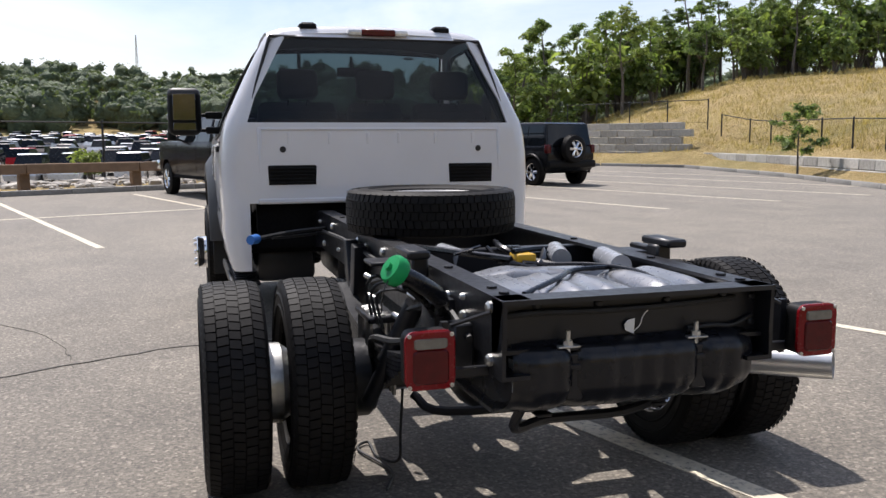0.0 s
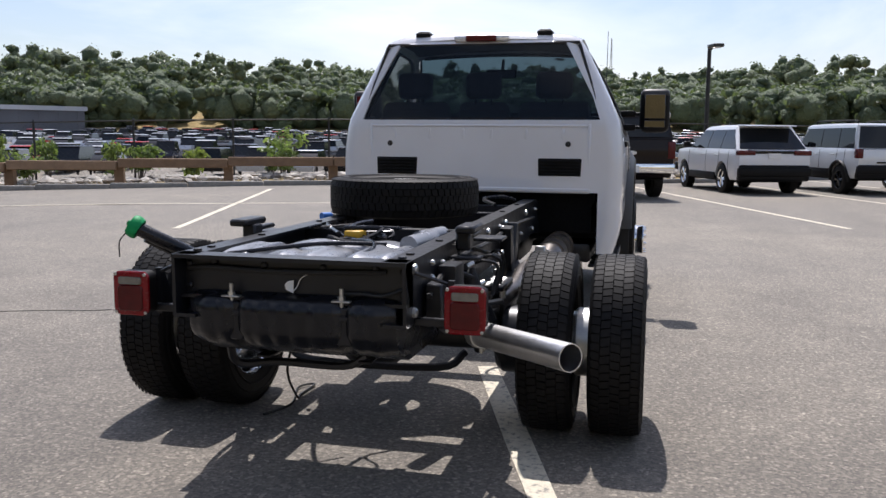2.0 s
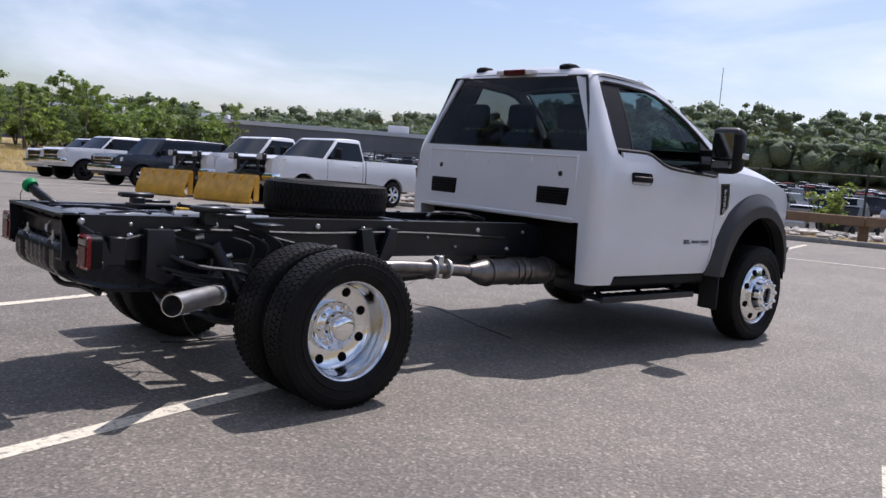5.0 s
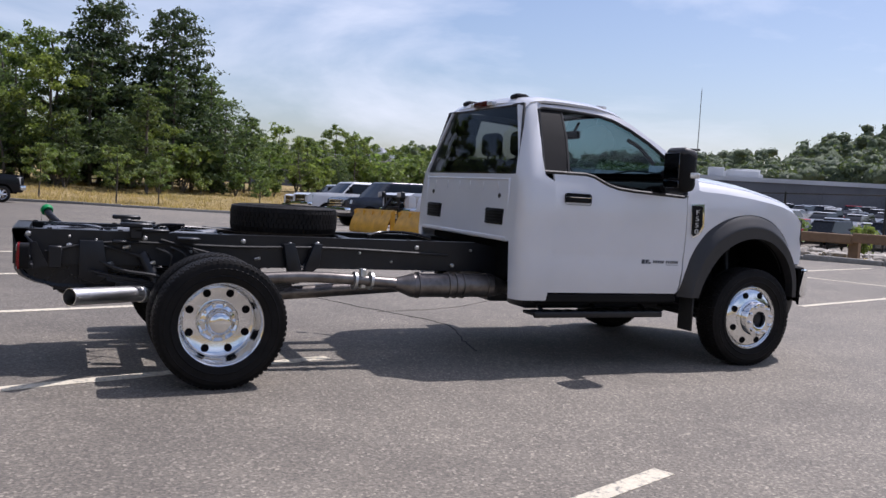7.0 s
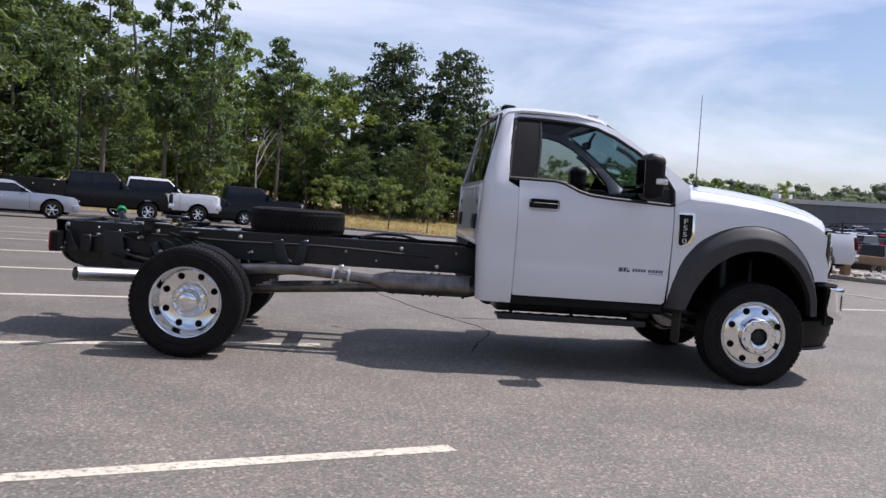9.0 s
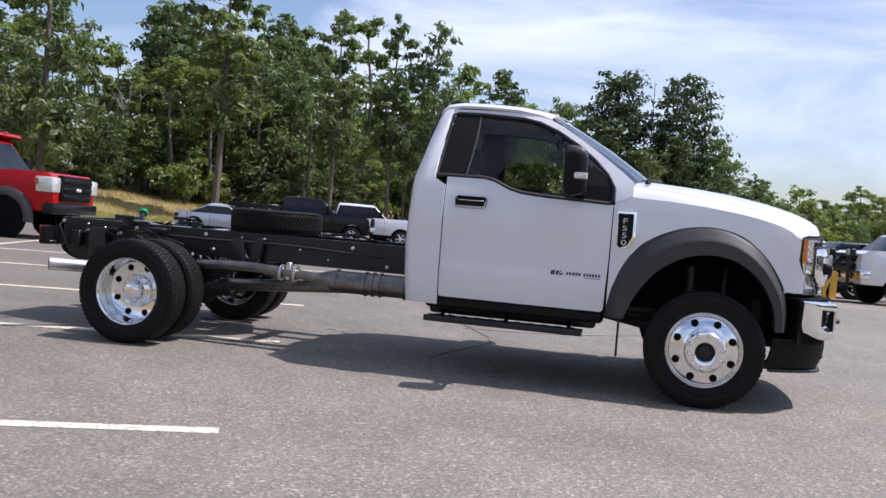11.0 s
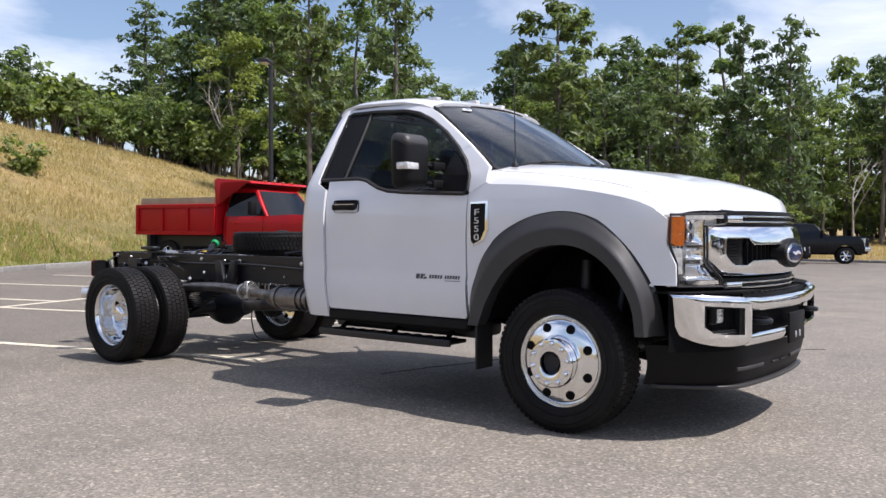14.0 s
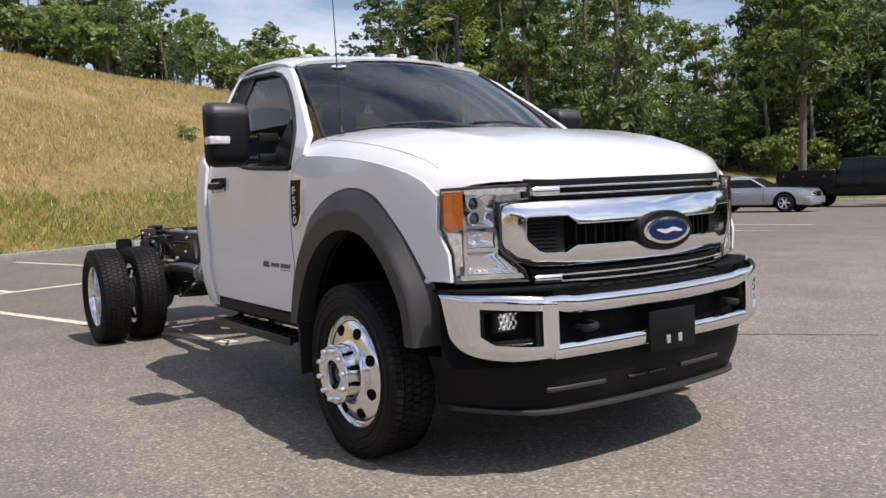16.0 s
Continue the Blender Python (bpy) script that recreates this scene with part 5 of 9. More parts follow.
LAMP = [(.615, 1.222), (.925, 1.215), (.928, 1.06), (.892, .955), (.886, .832), (.622, .828), (.640, .875), (.725, .955), (.728, 1.155), (.615, 1.165)]
for s in (-1, 1):
    cut = lin(.65, .90, 5)
    hlp = part("headlight", nose(LAMP, -.055, .02, cut, s), M["lampback"], truck, "clear headlight with an amber corner")
    part("lamp_lens", nose(LAMP, -.004, 0, cut, s), M["lampglass"], hlp)
    part("amber_marker", nose([(.850, 1.205), (.915, 1.203), (.917, 1.065), (.895, 1.050), (.850, 1.052)], -.012, .02, (.88,), s), M["amber"], hlp, "amber side marker")
    part("clear_marker", nose([(.855, 1.035), (.905, 1.040), (.884, .97), (.878, .90), (.855, .90)], -.018, .02, (), s), M["clear"], hlp)
    b = nose([(.620, 1.216), (.845, 1.211), (.845, 1.196), (.620, 1.196)], -.010, .03, (.7, .78), s)
    part("light_strip", b, M["clear"], hlp)
    bm = bmesh.new()
    for o in ([(.836, 1.20), (.848, 1.20), (.848, .84), (.836, .84)], [(.732, 1.052), (.846, 1.052), (.846, 1.040), (.732, 1.040)], [(.732, .972), (.846, .972), (.846, .956), (.732, .956)],
              [(.642, .862), (.862, .862), (.862, .842), (.632, .842)], [(.728, 1.19), (.738, 1.19), (.738, .95), (.728, .95)]):
        b = nose(o, -.020, .032, (.7, .78), s)
        me = bpy.data.meshes.new("tmp")
        b.to_mesh(me)
        b.free()
        bm.from_mesh(me)
        bpy.data.meshes.remove(me)
    split("lamp_bezel", bm, M["chrome"], hlp)

    def dish(a, b, y0, y1, z0, z1, deep, flute, cut):
        """A hollow mirror with flutes; cut slants its inner side."""
        z = z0 + (z1 - z0) * (b + 1) / 2
        ya = y0 + cut * (b + 1) / 2
        y = ya + (y1 - ya) * (a + 1) / 2
        x = front_x(y) - .022 - deep * (1 - a * a) ** .6 * (1 - b * b) ** .6 + .005 * math.sin(flute * a) * (1 - b * b)
        return V(x, s * y, z)
    for q in ((.742, .834, 1.056, 1.190, .055, 4, 0), (.742, .834, .976, 1.036, .035, 7, 0), (.662, .850, .866, .952, .050, 27, .075)):
        bm = bmesh.new()
        grid(bm, lambda a, b: dish(a, b, *q), lin(-1, 1, 40), lin(-1, 1, 14))
        part("bowl", bm, M["mirrorbowl"], hlp, "silvered lamp bowl")
    for y, z, r in ((.808, 1.154, .024), (.806, 1.094, .024)):
        bm = bmesh.new()
        lathe(bm, [(r, -.01), (r, .012), (r * .9, .016), (r * .8, .010), (r * .5, .016), (.001, .019)], (front_x(y) - .042, s * y, z), (1, 0, 0), 18)
        part("projector", bm, M["pane_dark"], hlp, "dark glass projector lens")
        bm = bmesh.new()
        lathe(bm, [(r * 1.22, -.01), (r * 1.22, .012), (r * 1.02, .018), (r * 1.02, .0)], (front_x(y) - .042, s * y, z), (1, 0, 0), 18)
        part("projector_ring", bm, M["chrome"], hlp)
    bm = bmesh.new()
    for z in (1.122, 1.062, .955):
        b = nose([(.752, z), (.832, z), (.832, z + .012), (.752, z + .004)], -.030, .03, (), s)
        me = bpy.data.meshes.new("tmp")
        b.to_mesh(me)
        b.free()
        bm.from_mesh(me)
        bpy.data.meshes.remove(me)
    split("lamp_divider", bm, M["greypaint"], hlp)
    bm = bmesh.new()
    pts = [V(front_x(a) - .008, s * a, z) for a, z in LAMP]
    tube(bm, pts + pts[:1], .007, 6)
    part("lamp_seal", bm, M["rubber"], hlp)

# bumper
def bump_x(y):
    a = abs(y)
    return 5.255 - .055 * (a / .6) ** 2 if a < .6 else 5.200 - .265 * ((a - .6) / .38) ** 1.8


def bband(bm, y0, y1, zf, off=0.0, t=.02, n=12, bulge=0.0, mi=0):
    def fn(a, w):
        y = y0 + (y1 - y0) * a
        za, zb = zf(y)
        return V(bump_x(y) + off + bulge * math.sin(math.pi * w), y, za + (zb - za) * w)
    b = bmesh.new()
    grid(b, fn, lin(0, 1, n), [0, .12, .3, .5, .7, .88, 1])
    thick(b, t)
    edge = [e for e in b.edges if e.is_manifold and e.calc_face_angle(0) > 1.0]
    bmesh.ops.bevel(b, geom=edge, offset=min(.008, t * .4), segments=2, affect="EDGES", profile=.5)
    me = bpy.data.meshes.new("tmp")
    b.to_mesh(me)
    b.free()
    bm.from_mesh(me)
    bpy.data.meshes.remove(me)
    return bm


TOPZ = [(0, .728), (.5, .733), (.66, .752), (.80, .768), (.98, .774)]
TOPH = [(0, .038), (.56, .037), (.68, .024), (.98, .022)]
bumper = part("bumper", nose_bar(-.66, .66, lambda y: interp(abs(y), TOPZ), lambda y: interp(abs(y), TOPH), -.012, .024, 40, bump_x), M["chrome"], truck, "chrome front bumper with black openings")
part("lower_bar", nose_bar(-.62, .62, lambda y: .556 - .006 * (abs(y) / .6), .033, -.012, .024, 26, bump_x), M["chrome"], bumper)
for s in (-1, 1):
    # one pressed corner with a four-sided opening for the fog lamp
    ys = [.600, .612, .640, .662, .672, .680, .73, .78, .83, .862, .870, .880, .905, .935, .960, .975]
    zs = [0, .02, .06, .13, .19, .215, .24, .36, .45, .55, .65, .76, .785, .81, .86, .92, .97, 1.0]

    def corner(y, w):
        lo = .518 + .075 * max(0, (y - .66) / .315) ** 3
        hi = interp(y, [(.60, .770), (.66, .778), (.80, .790), (.975, .796)])
        lip = .030 * max(0, 1 - w / .13) ** 2 + .014 * max(0, (w - .92) / .08) ** 2
        tuck = .045 * (1 - w) * max(0, (y - .895) / .08)
        return V(bump_x(y) + .012 - lip - .03 * max(0, (y - .93) / .045) ** 2, s * (y - tuck), lo + (hi - lo) * w)
    bm = bmesh.new()
    grid(bm, corner, ys, zs, keep=lambda y, w: not (.670 < y < .880 and .23 < w < .79))
    thick(bm, .02)
    part("bumper_corner", bm, M["chrome"], bumper)
bm = bmesh.new()
bband(bm, -.96, .96, lambda y: (.50, .80), -.06, .02, 20)
part("bumper_back", bm, M["dark"], bumper)
bm = bmesh.new()
bband(bm, -.58, .58, lambda y: (.764, .790), -.050, .07, 14)
for k in range(-7, 8):
    y = k * .075
    bx(bm, bump_x(y) - .10, bump_x(y) - .045, y - .030, y + .030, .790, .796, .002)
part("step_pad", bm, M["trim"], bumper, "black ribbed step pad")
for s in (-1, 1):
    bm = bmesh.new()
    yy = s * .775
    for q in ((.660, .690, .570, .755), (.866, .882, .570, .755)):
        bband(bm, min(s * q[0], s * q[1]), max(s * q[0], s * q[1]), lambda y, q=q: (q[2], q[3]), -.004, .03, 2)
    bband(bm, min(s * .67, s * .885), max(s * .67, s * .885), lambda y: (.728, .752), -.012, .03, 4)
    bband(bm, min(s * .67, s * .885), max(s * .67, s * .885), lambda y: (.568, .605), -.02, .03, 4)
    part("fog_bezel", bm, M["trim"], bumper)
    bm = bmesh.new()
    xl = bump_x(.78) - .035
    bx(bm, xl - .04, xl + .006, yy - .060, yy + .060, .640, .728, .012, seg=2)
    fog = part("fog_lamp", bm, M["trim"], bumper, "square fog lamp in a black frame")
    bm = bmesh.new()
    grid(bm, lambda a, b: V(xl + .010 - .004 * abs(a) + .003 * math.sin(11 * a) * math.sin(5 * b), yy + .046 * a, .684 + .034 * b), lin(-1, 1, 24), lin(-1, 1, 14))
    thick(bm, .01)
    part("fog_reflector", bm, M["mirrorbowl"], fog)
    # bright sill and clipped outer corner of the opening
    bm = bmesh.new()
    grid(bm, lambda a, b: V(bump_x(a) + .006 - .055 * b, s * (a - .012 * b), .578 + .034 * b), lin(.700, .860, 5), [0, .1, .5, 1])
    thick(bm, .004)
    part("fog_sill", bm, M["chrome"], bumper)
    bm = bmesh.new()
    for y0, y1 in ((.812, .884),):
        grid(bm, lambda a, b: V(bump_x(y0 + (y1 - y0) * a) + .012, s * (y0 + (y1 - y0) * a), .570 + (.062 * a) * b), lin(0, 1, 6), [0, .5, 1])
    thick(bm, .02)
    part("fog_corner", bm, M["chrome"], bumper)
    bm = bmesh.new()
    tube(bm, curve_pts([(5.12, s * .43, .645), (5.235, s * .43, .645), (5.262, s * .455, .64), (5.235, s * .48, .635), (5.15, s * .48, .635)], 4), .015, 8)
    part("tow_hook", bm, M["frame"], bumper, "black tow hook")
# Unseen dark sheets, added to stop sun leaking through the seam below the headlights.
for s in (-1, 1):
    bm = bmesh.new()
    grid(bm, lambda y, w: V(4.70 + (min(front_x(y) + .09, bump_x(y) - .035) - 4.70) * w, s * y, .806), lin(.40, .93, 10), [0, .5, 1])
    thick(bm, .010)
    part("lamp_shelf", bm, M["dark"], truck)


def dam_x(y, w):
    """Front of the air dam; w from its foot up."""
    a = abs(y)
    return 5.165 + .035 * w + .018 * math.sin(math.pi * w) - .05 * (a / .6) ** 2 - (.30 * ((a - .55) / .33) ** 2.2 if a > .55 else 0)


bm = bmesh.new()
grid(bm, lambda y, w: V(dam_x(y, w), y * (.955 + .075 * w), .292 + .225 * w), lin(-.90, .90, 30), [0, .1, .2, .3, .38, .42, .5, .65, .8, .9, 1])
thick(bm, .018)
part("air_dam", bm, M["trim"], bumper, "black plastic air dam")
# Lip in the greyer plastic: the light it catches is put into the colour.
bm = bmesh.new()
sweep(bm, [(V(dam_x(y, 0) + .008, y * .955, .284), V(0, 0, .011), .022) for y in lin(-.88, .88, 34)])
part("dam_lip", bm, M["flare"], bumper, "lower lip of the air dam, greyed as if lit")
# Grey bars draw the highlights along the dam's slots.
bm = bmesh.new()
for y0, y1 in ((-.62, -.33), (-.20, -.10), (-.07, .03), (.14, .43)):
    sweep(bm, [(V(dam_x(y, .40) + .003, y * .985, .383), V(0, 0, .010 if y1 - y0 > .2 else .005), .006) for y in lin(y0, y1, 6)])
split("dam_slot", bm, M["flare"], bumper)
bm = bmesh.new()
bx(bm, 5.262, 5.278, -.145, .150, .485, .662, .008, seg=2)
pb = part("plate_holder", bm, M["trim"], bumper, "black empty number plate holder")
bm = bmesh.new()
for y in (-.03, .045):
    bx(bm, 5.274, 5.281, y - .014, y + .014, .512, .552, .004)
split("plate_hole", bm, M["greypaint"], pb)

# cab interior
bm = bmesh.new()
bx(bm, 2.30, 3.72, -.86, .86, .62, .66)
bx(bm, 2.22, 2.26, -.80, .80, .66, 1.40)
part("cab_floor", bm, M["dark"], truck)
bm = bmesh.new()
bx(bm, 2.20, 2.34, -.76, .76, 1.33, 1.468, .02)
part("rear_shelf", bm, M["shelf"], truck, "brown trim behind the seats")
bm = bmesh.new()
grid(bm, lambda x, s: roof_pt(x, s) - V(0, 0, .035), [2.30, 2.5, 2.8, 3.0], [-.95, -.5, 0, .5, .95])
part("headliner", bm, M["tan"], truck)
bm = bmesh.new()
slab([(3.28, 1.00), (3.20, 1.20), (3.24, 1.36), (3.36, 1.43), (3.62, 1.46), (3.70, 1.40), (3.70, .80), (3.40, .80)], lambda x, z: .82, (), (), .03, bm)
bx(bm, 3.22, 3.40, .22, .60, 1.36, 1.47, .04, seg=2)
part("dashboard", bm, M["dark"], truck)
bm = bmesh.new()
ctr, ax = V(3.12, .42, 1.28), V(.55, 0, -.45).normalized()
a_, b_ = axes_of(ax)
tube(bm, [ctr + a_ * .185 * math.cos(TAU * i / 24) + b_ * .185 * math.sin(TAU * i / 24) for i in range(25)], .016, 6)
cyl(bm, ctr, ctr + ax * .25, .05, .04, 10)
for k in (0.3, math.pi - .3, -math.pi / 2):
    tube(bm, [ctr, ctr + a_ * .18 * math.cos(k) + b_ * .18 * math.sin(k)], .015, 5)
part("steering_wheel", bm, M["dark"], truck)
for y0, y1 in ((-.78, -.24), (-.20, .20), (.24, .78)):
    bm = bmesh.new()
    slab([(2.42, .80), (2.36, .95), (2.40, 1.05), (2.95, 1.02), (3.0, .95), (2.95, .80)], lambda x, z: (y1 - y0) / 2, (), (), .05, bm)
    b2 = slab([(2.38, 1.0), (2.30, 1.52), (2.37, 1.58), (2.44, 1.55), (2.54, 1.02)], lambda x, z: (y1 - y0) / 2 - .06 * max(0, z - 1.2), (), (1.2, 1.4), .05, bm)
    bmesh.ops.translate(bm, verts=bm.verts, vec=(0, (y0 + y1) / 2, 0))
    seat = part("seat", bm, M["cloth"], truck, "dark grey cloth seat")
    bm = bmesh.new()
    yc = (y0 + y1) / 2
    bx(bm, 2.30, 2.40, yc - .13, yc + .13, 1.60, 1.79, .045, seg=3)
    cyl(bm, (2.35, yc - .06, 1.54), (2.35, yc - .06, 1.64), .008, seg=6)
    cyl(bm, (2.35, yc + .06, 1.54), (2.35, yc + .06, 1.64), .008, seg=6)
    part("headrest", bm, M["cloth"], seat)
bm = bmesh.new()
bx(bm, 3.10, 3.13, -.12, .12, 1.80, 1.87, .012, seg=2)
tube(bm, [(3.13, 0, 1.85), (3.18, 0, 1.95)], .012, 6)
part("rear_view_mirror", bm, M["dark"], truck)
for s in (-1, 1):
    bm = bmesh.new()
    tube(bm, curve_pts([(3.42, s * .77, 1.60), (3.30, s * .74, 1.72), (3.20, s * .70, 1.78)], 4), .016, 6)
    part("grab_handle", bm, M["tan"], truck)
    bm = bmesh.new()
    bx(bm, 2.42, 3.60, min(s * .88, s * .93), max(s * .88, s * .93), .70, 1.36, .02)
    part("door_lining", bm, M["dark"], truck)

# ---- frame ----
for s in (-1, 1):
    bm = bmesh.new()
    path = [(-1.185, .43, .79), (2.05, .43, .79), (2.5, .43, .72), (3.3, .40, .62), (3.75, .40, .66), (4.8, .42, .66), (5.08, .43, .64)]
    hh = [.112, .112, .105, .10, .09, .08, .08]
    rows_o = []
    for (x, y, z), h in zip(path, hh):
        w = .085
        sec = [(y, z + h), (y - w, z + h), (y - w, z + h - .012), (y - .012, z + h - .012), (y - .012, z - h + .012), (y - w, z - h + .012), (y - w, z - h), (y, z - h)]
        rows_o.append([bm.verts.new((x, s * a, b)) for a, b in sec])
    for a, b in zip(rows_o, rows_o[1:]):
        bridge(bm, a, b)
    cap(bm, rows_o[0]), cap(bm, rows_o[-1])
    bmesh.ops.bevel(bm, geom=[e for e in bm.edges if e.is_manifold and e.calc_face_angle(0) > 1.2], offset=.004, segments=1, affect="EDGES")
    rail_ = part("frame_rail", bm, M["frame"], truck, "black steel channel frame rail")
    bm = bmesh.new()
    rr = random.Random(7)
    for x, z in ((-1.10, .87), (-1.10, .72), (-.86, .86), (-.86, .80), (-.70, .84), (-.74, .73), (-.40, .86), (-.1, .78), (.25, .86), (.58, .855), (.78, .855), (.70, .70), (1.1, .80), (1.35, .74), (1.55, .85), (1.85, .72), (2.0, .84)):
        r = .018 if rr.random() < .4 else .011
        lathe(bm, [(r, -.002), (r, .010), (r * .6, .016), (.001, .016)], (x, s * .43, z), (0, s, 0), 8)
    split("bolt", bm, M["zinc"], rail_)
    bm = bmesh.new()
    for x in (-1.08, -.98, -.55, .1, .95, 1.5):
        lathe(bm, [(.016, 0), (.016, .007), (.001, .009)], (x, s * .385, .902), (0, 0, 1), 8)
    split("rivet", bm, M["frame"], rail_)
    # spring hanger brackets, clips and wiring
    bm = bmesh.new()
    slab([(.52, .85), (.60, .86), (.66, .66), (.70, .60), (.62, .58), (.56, .64)], lambda x, z: .03, (), (), .006, bm)
    slab([(.74, .86), (.80, .86), (.78, .70), (.70, .62), (.66, .64)], lambda x, z: .03, (), (), .006, bm)
    slab([(-.80, .84), (-.66, .84), (-.62, .62), (-.70, .56), (-.80, .60)], lambda x, z: .035, (), (), .006, bm)
    bmesh.ops.translate(bm, verts=bm.verts, vec=(0, s * .475, 0))
    split("spring_hanger", bm, M["frame"], truck)
    bm = bmesh.new()
    tube(bm, curve_pts([(.585, s * .452, .858), (.62, s * .46, .76), (.66, s * .47, .695), (.74, s * .47, .70), (.765, s * .46, .77), (.775, s * .452, .858)], 4), .007, 6)
    part("hose_clip", bm, M["zinc"], truck, "bent wire bracket")
    bm = bmesh.new()
    tube(bm, [(-.78, s * .452, .83), (-.55, s * .47, .78), (-.42, s * .50, .74)], .010, 6)
    tube(bm, [(-.30, s * .452, .855), (-.08, s * .50, .80), (.10, s * .52, .76)], .009, 6)
    tube(bm, curve_pts([(-1.0, s * .46, .76), (-.6, s * .455, .83), (.2, s * .455, .82), (.9, s * .455, .83), (1.8, s * .45, .80)], 4), .011, 6)
    part("cable", bm, M["rubber"], truck)
    # leaf springs
    bm = bmesh.new()
    for k in range(9):
        L = .74 - .055 * k
        z0 = .60 - .016 * k
        pts = [(x, s * .52, z0 + .10 * (x / .74) ** 2 - .04) for x in lin(-L, L, 8)]
        b2 = bmesh.new()
        grid(b2, lambda i, w: V(pts[i][0], s * .52 + w, pts[i][2]), range(9), [-.038, .038])
        thick(b2, .013)
        me = bpy.data.meshes.new("tmp")
        b2.to_mesh(me)
        b2.free()
        bm.from_mesh(me)
        bpy.data.meshes.remove(me)
    part("leaf_spring", bm, M["frame"], truck, "stacked steel leaf spring")
    bm = bmesh.new()
    for x in (-.10, -.05, .05, .10):
        tube(bm, curve_pts([(x, s * .475, .34), (x, s * .475, .62), (x, s * .50, .655), (x, s * .54, .655), (x, s * .565, .62), (x, s * .565, .34)], 3), .010, 6)
    part("spring_clamp", bm, M["zinc"], truck)
    bm = bmesh.new()
    cyl(bm, (-.22, s * .60, .36), (-.42, s * .47, .76), .030, seg=10)
    cyl(bm, (-.30, s * .545, .53), (-.42, s * .47, .76), .038, seg=10)
    part("shock_absorber", bm, M["frame"], truck)
    # tail lamp
    def plate(x0, x1, y, z, w, h, r, ch=.004):
        """A block with rounded corners that faces the rear."""
        b = bmesh.new()
        o = []
        for cy, cz, a0 in ((1, 1, 0), (-1, 1, 90), (-1, -1, 180), (1, -1, 270)):
            o += [((w / 2 - r) * cy + r * math.cos(radians(a0 + a)), (h / 2 - r) * cz + r * math.sin(radians(a0 + a))) for a in lin(0, 90, 4)]
        rings = [[b.verts.new((x, y + p * f, z + q * f)) for p, q in o] for x, f in ((x1, 1.0), (x0 + ch, 1.0), (x0, 1 - 2 * ch / w))]
        for u, v in zip(rings, rings[1:]):
            bridge(b, u, v)
        cap(b, rings[0][::-1]), cap(b, rings[-1])
        return b
    yl = s * .62
    tl = part("tail_light", plate(-1.140, -1.085, yl, .745, .134, .156, .026), M["trim"], truck, "square red tail light with a smoky reversing strip")
    part("lamp_rim", plate(-1.152, -1.138, yl, .745, .140, .162, .028), M["redrim"], tl)
    part("red_lens", plate(-1.159, -1.150, yl, .728, .100, .094, .014), M["redlens"], tl)
    part("reversing_lens", plate(-1.160, -1.150, yl, .792, .092, .028, .007), M["smoke"], tl)
    bm = bmesh.new()
    for dy in (-.059, .059):
        for z in (.675, .815):
            lathe(bm, [(.006, 0), (.006, .004), (.001, .005)], (-1.151, s * .62 + dy, z), (-1, 0, 0), 8)
    split("screw", bm, M["zinc"], tl)
    bm = bmesh.new()
    slab([(-1.07, .83), (-1.05, .83), (-.98, .68), (-1.07, .66)], lambda x, z: .01, (), (), 0, bm)
    bmesh.ops.translate(bm, verts=bm.verts, vec=(0, s * .555, 0))
    bx(bm, -1.085, -1.065, min(s * .43, s * .66), max(s * .43, s * .66), .67, .70, .004)
    tube(bm, [(-1.07, s * .54, .82), (-1.12, s * .44, .86)], .007, 6)
    part("lamp_bracket", bm, M["frame"], truck)
    bm = bmesh.new()
    bx(bm, -.56, -.36, min(s * .45, s * .53), max(s * .45, s * .53), .935, .965, .008)
    bx(bm, -.50, -.42, min(s * .44, s * .50), max(s * .44, s * .50), .86, .94, .008)
    bx(bm, -.47, -.25, min(s * .46, s * .50), max(s * .46, s * .50), .905, .925, .006)
    split("bump_stop", bm, M["frame"], truck, "black bracket on the rail")

bm = bmesh.new()
slab([(-1.192, .902), (-1.100, .902), (-1.100, .742), (-1.150, .742), (-1.150, .754), (-1.112, .754), (-1.112, .888), (-1.192, .888)], lambda x, z: .43, (), (), .003, bm, seg=1)
rear_beam = part("crossmember", bm, M["frame"], truck, "black open channel crossmember at the tail")
bm = bmesh.new()
for s in (-1, 1):
    slab([(-1.19, .895), (-1.105, .895), (-1.105, .72), (-1.15, .70), (-1.185, .76)], lambda x, z: .006, (), (), 0, bm)
    bmesh.ops.translate(bm, verts=[v for v in bm.verts if abs(v.co.y) < .01], vec=(0, s * .422, 0))
split("gusset", bm, M["frame"], rear_beam)
bm = bmesh.new()
tube(bm, curve_pts([(-1.118, .40, .845), (-1.128, .30, .852), (-1.126, .10, .846), (-1.126, -.14, .850), (-1.12, -.34, .858)], 5), .009, 8)
tube(bm, curve_pts([(-1.118, -.18, .775), (-1.128, -.26, .780), (-1.126, -.33, .776), (-1.12, -.40, .80)], 5), .007, 8)
split("hose", bm, M["rubber"], rear_beam)
bm = bmesh.new()
for y, z in ((.40, .86), (.40, .78), (.30, .87), (-.30, .87), (-.40, .86), (-.40, .78), (.11, .865), (-.11, .865)):
    lathe(bm, [(.012, -.002), (.012, .008), (.007, .012), (.001, .012)], (-1.113, y, z), (-1, 0, 0), 8)
split("bolt", bm, M["frame"], rear_beam)
bm = bmesh.new()
for x, z0, z1, w in ((.02, .72, .89, .05), (1.15, .72, .88, .05), (2.02, .72, .86, .06), (2.9, .54, .66, .06)):
    bx(bm, x - w / 2, x + w / 2, -.425, .425, z0, z1, .006)
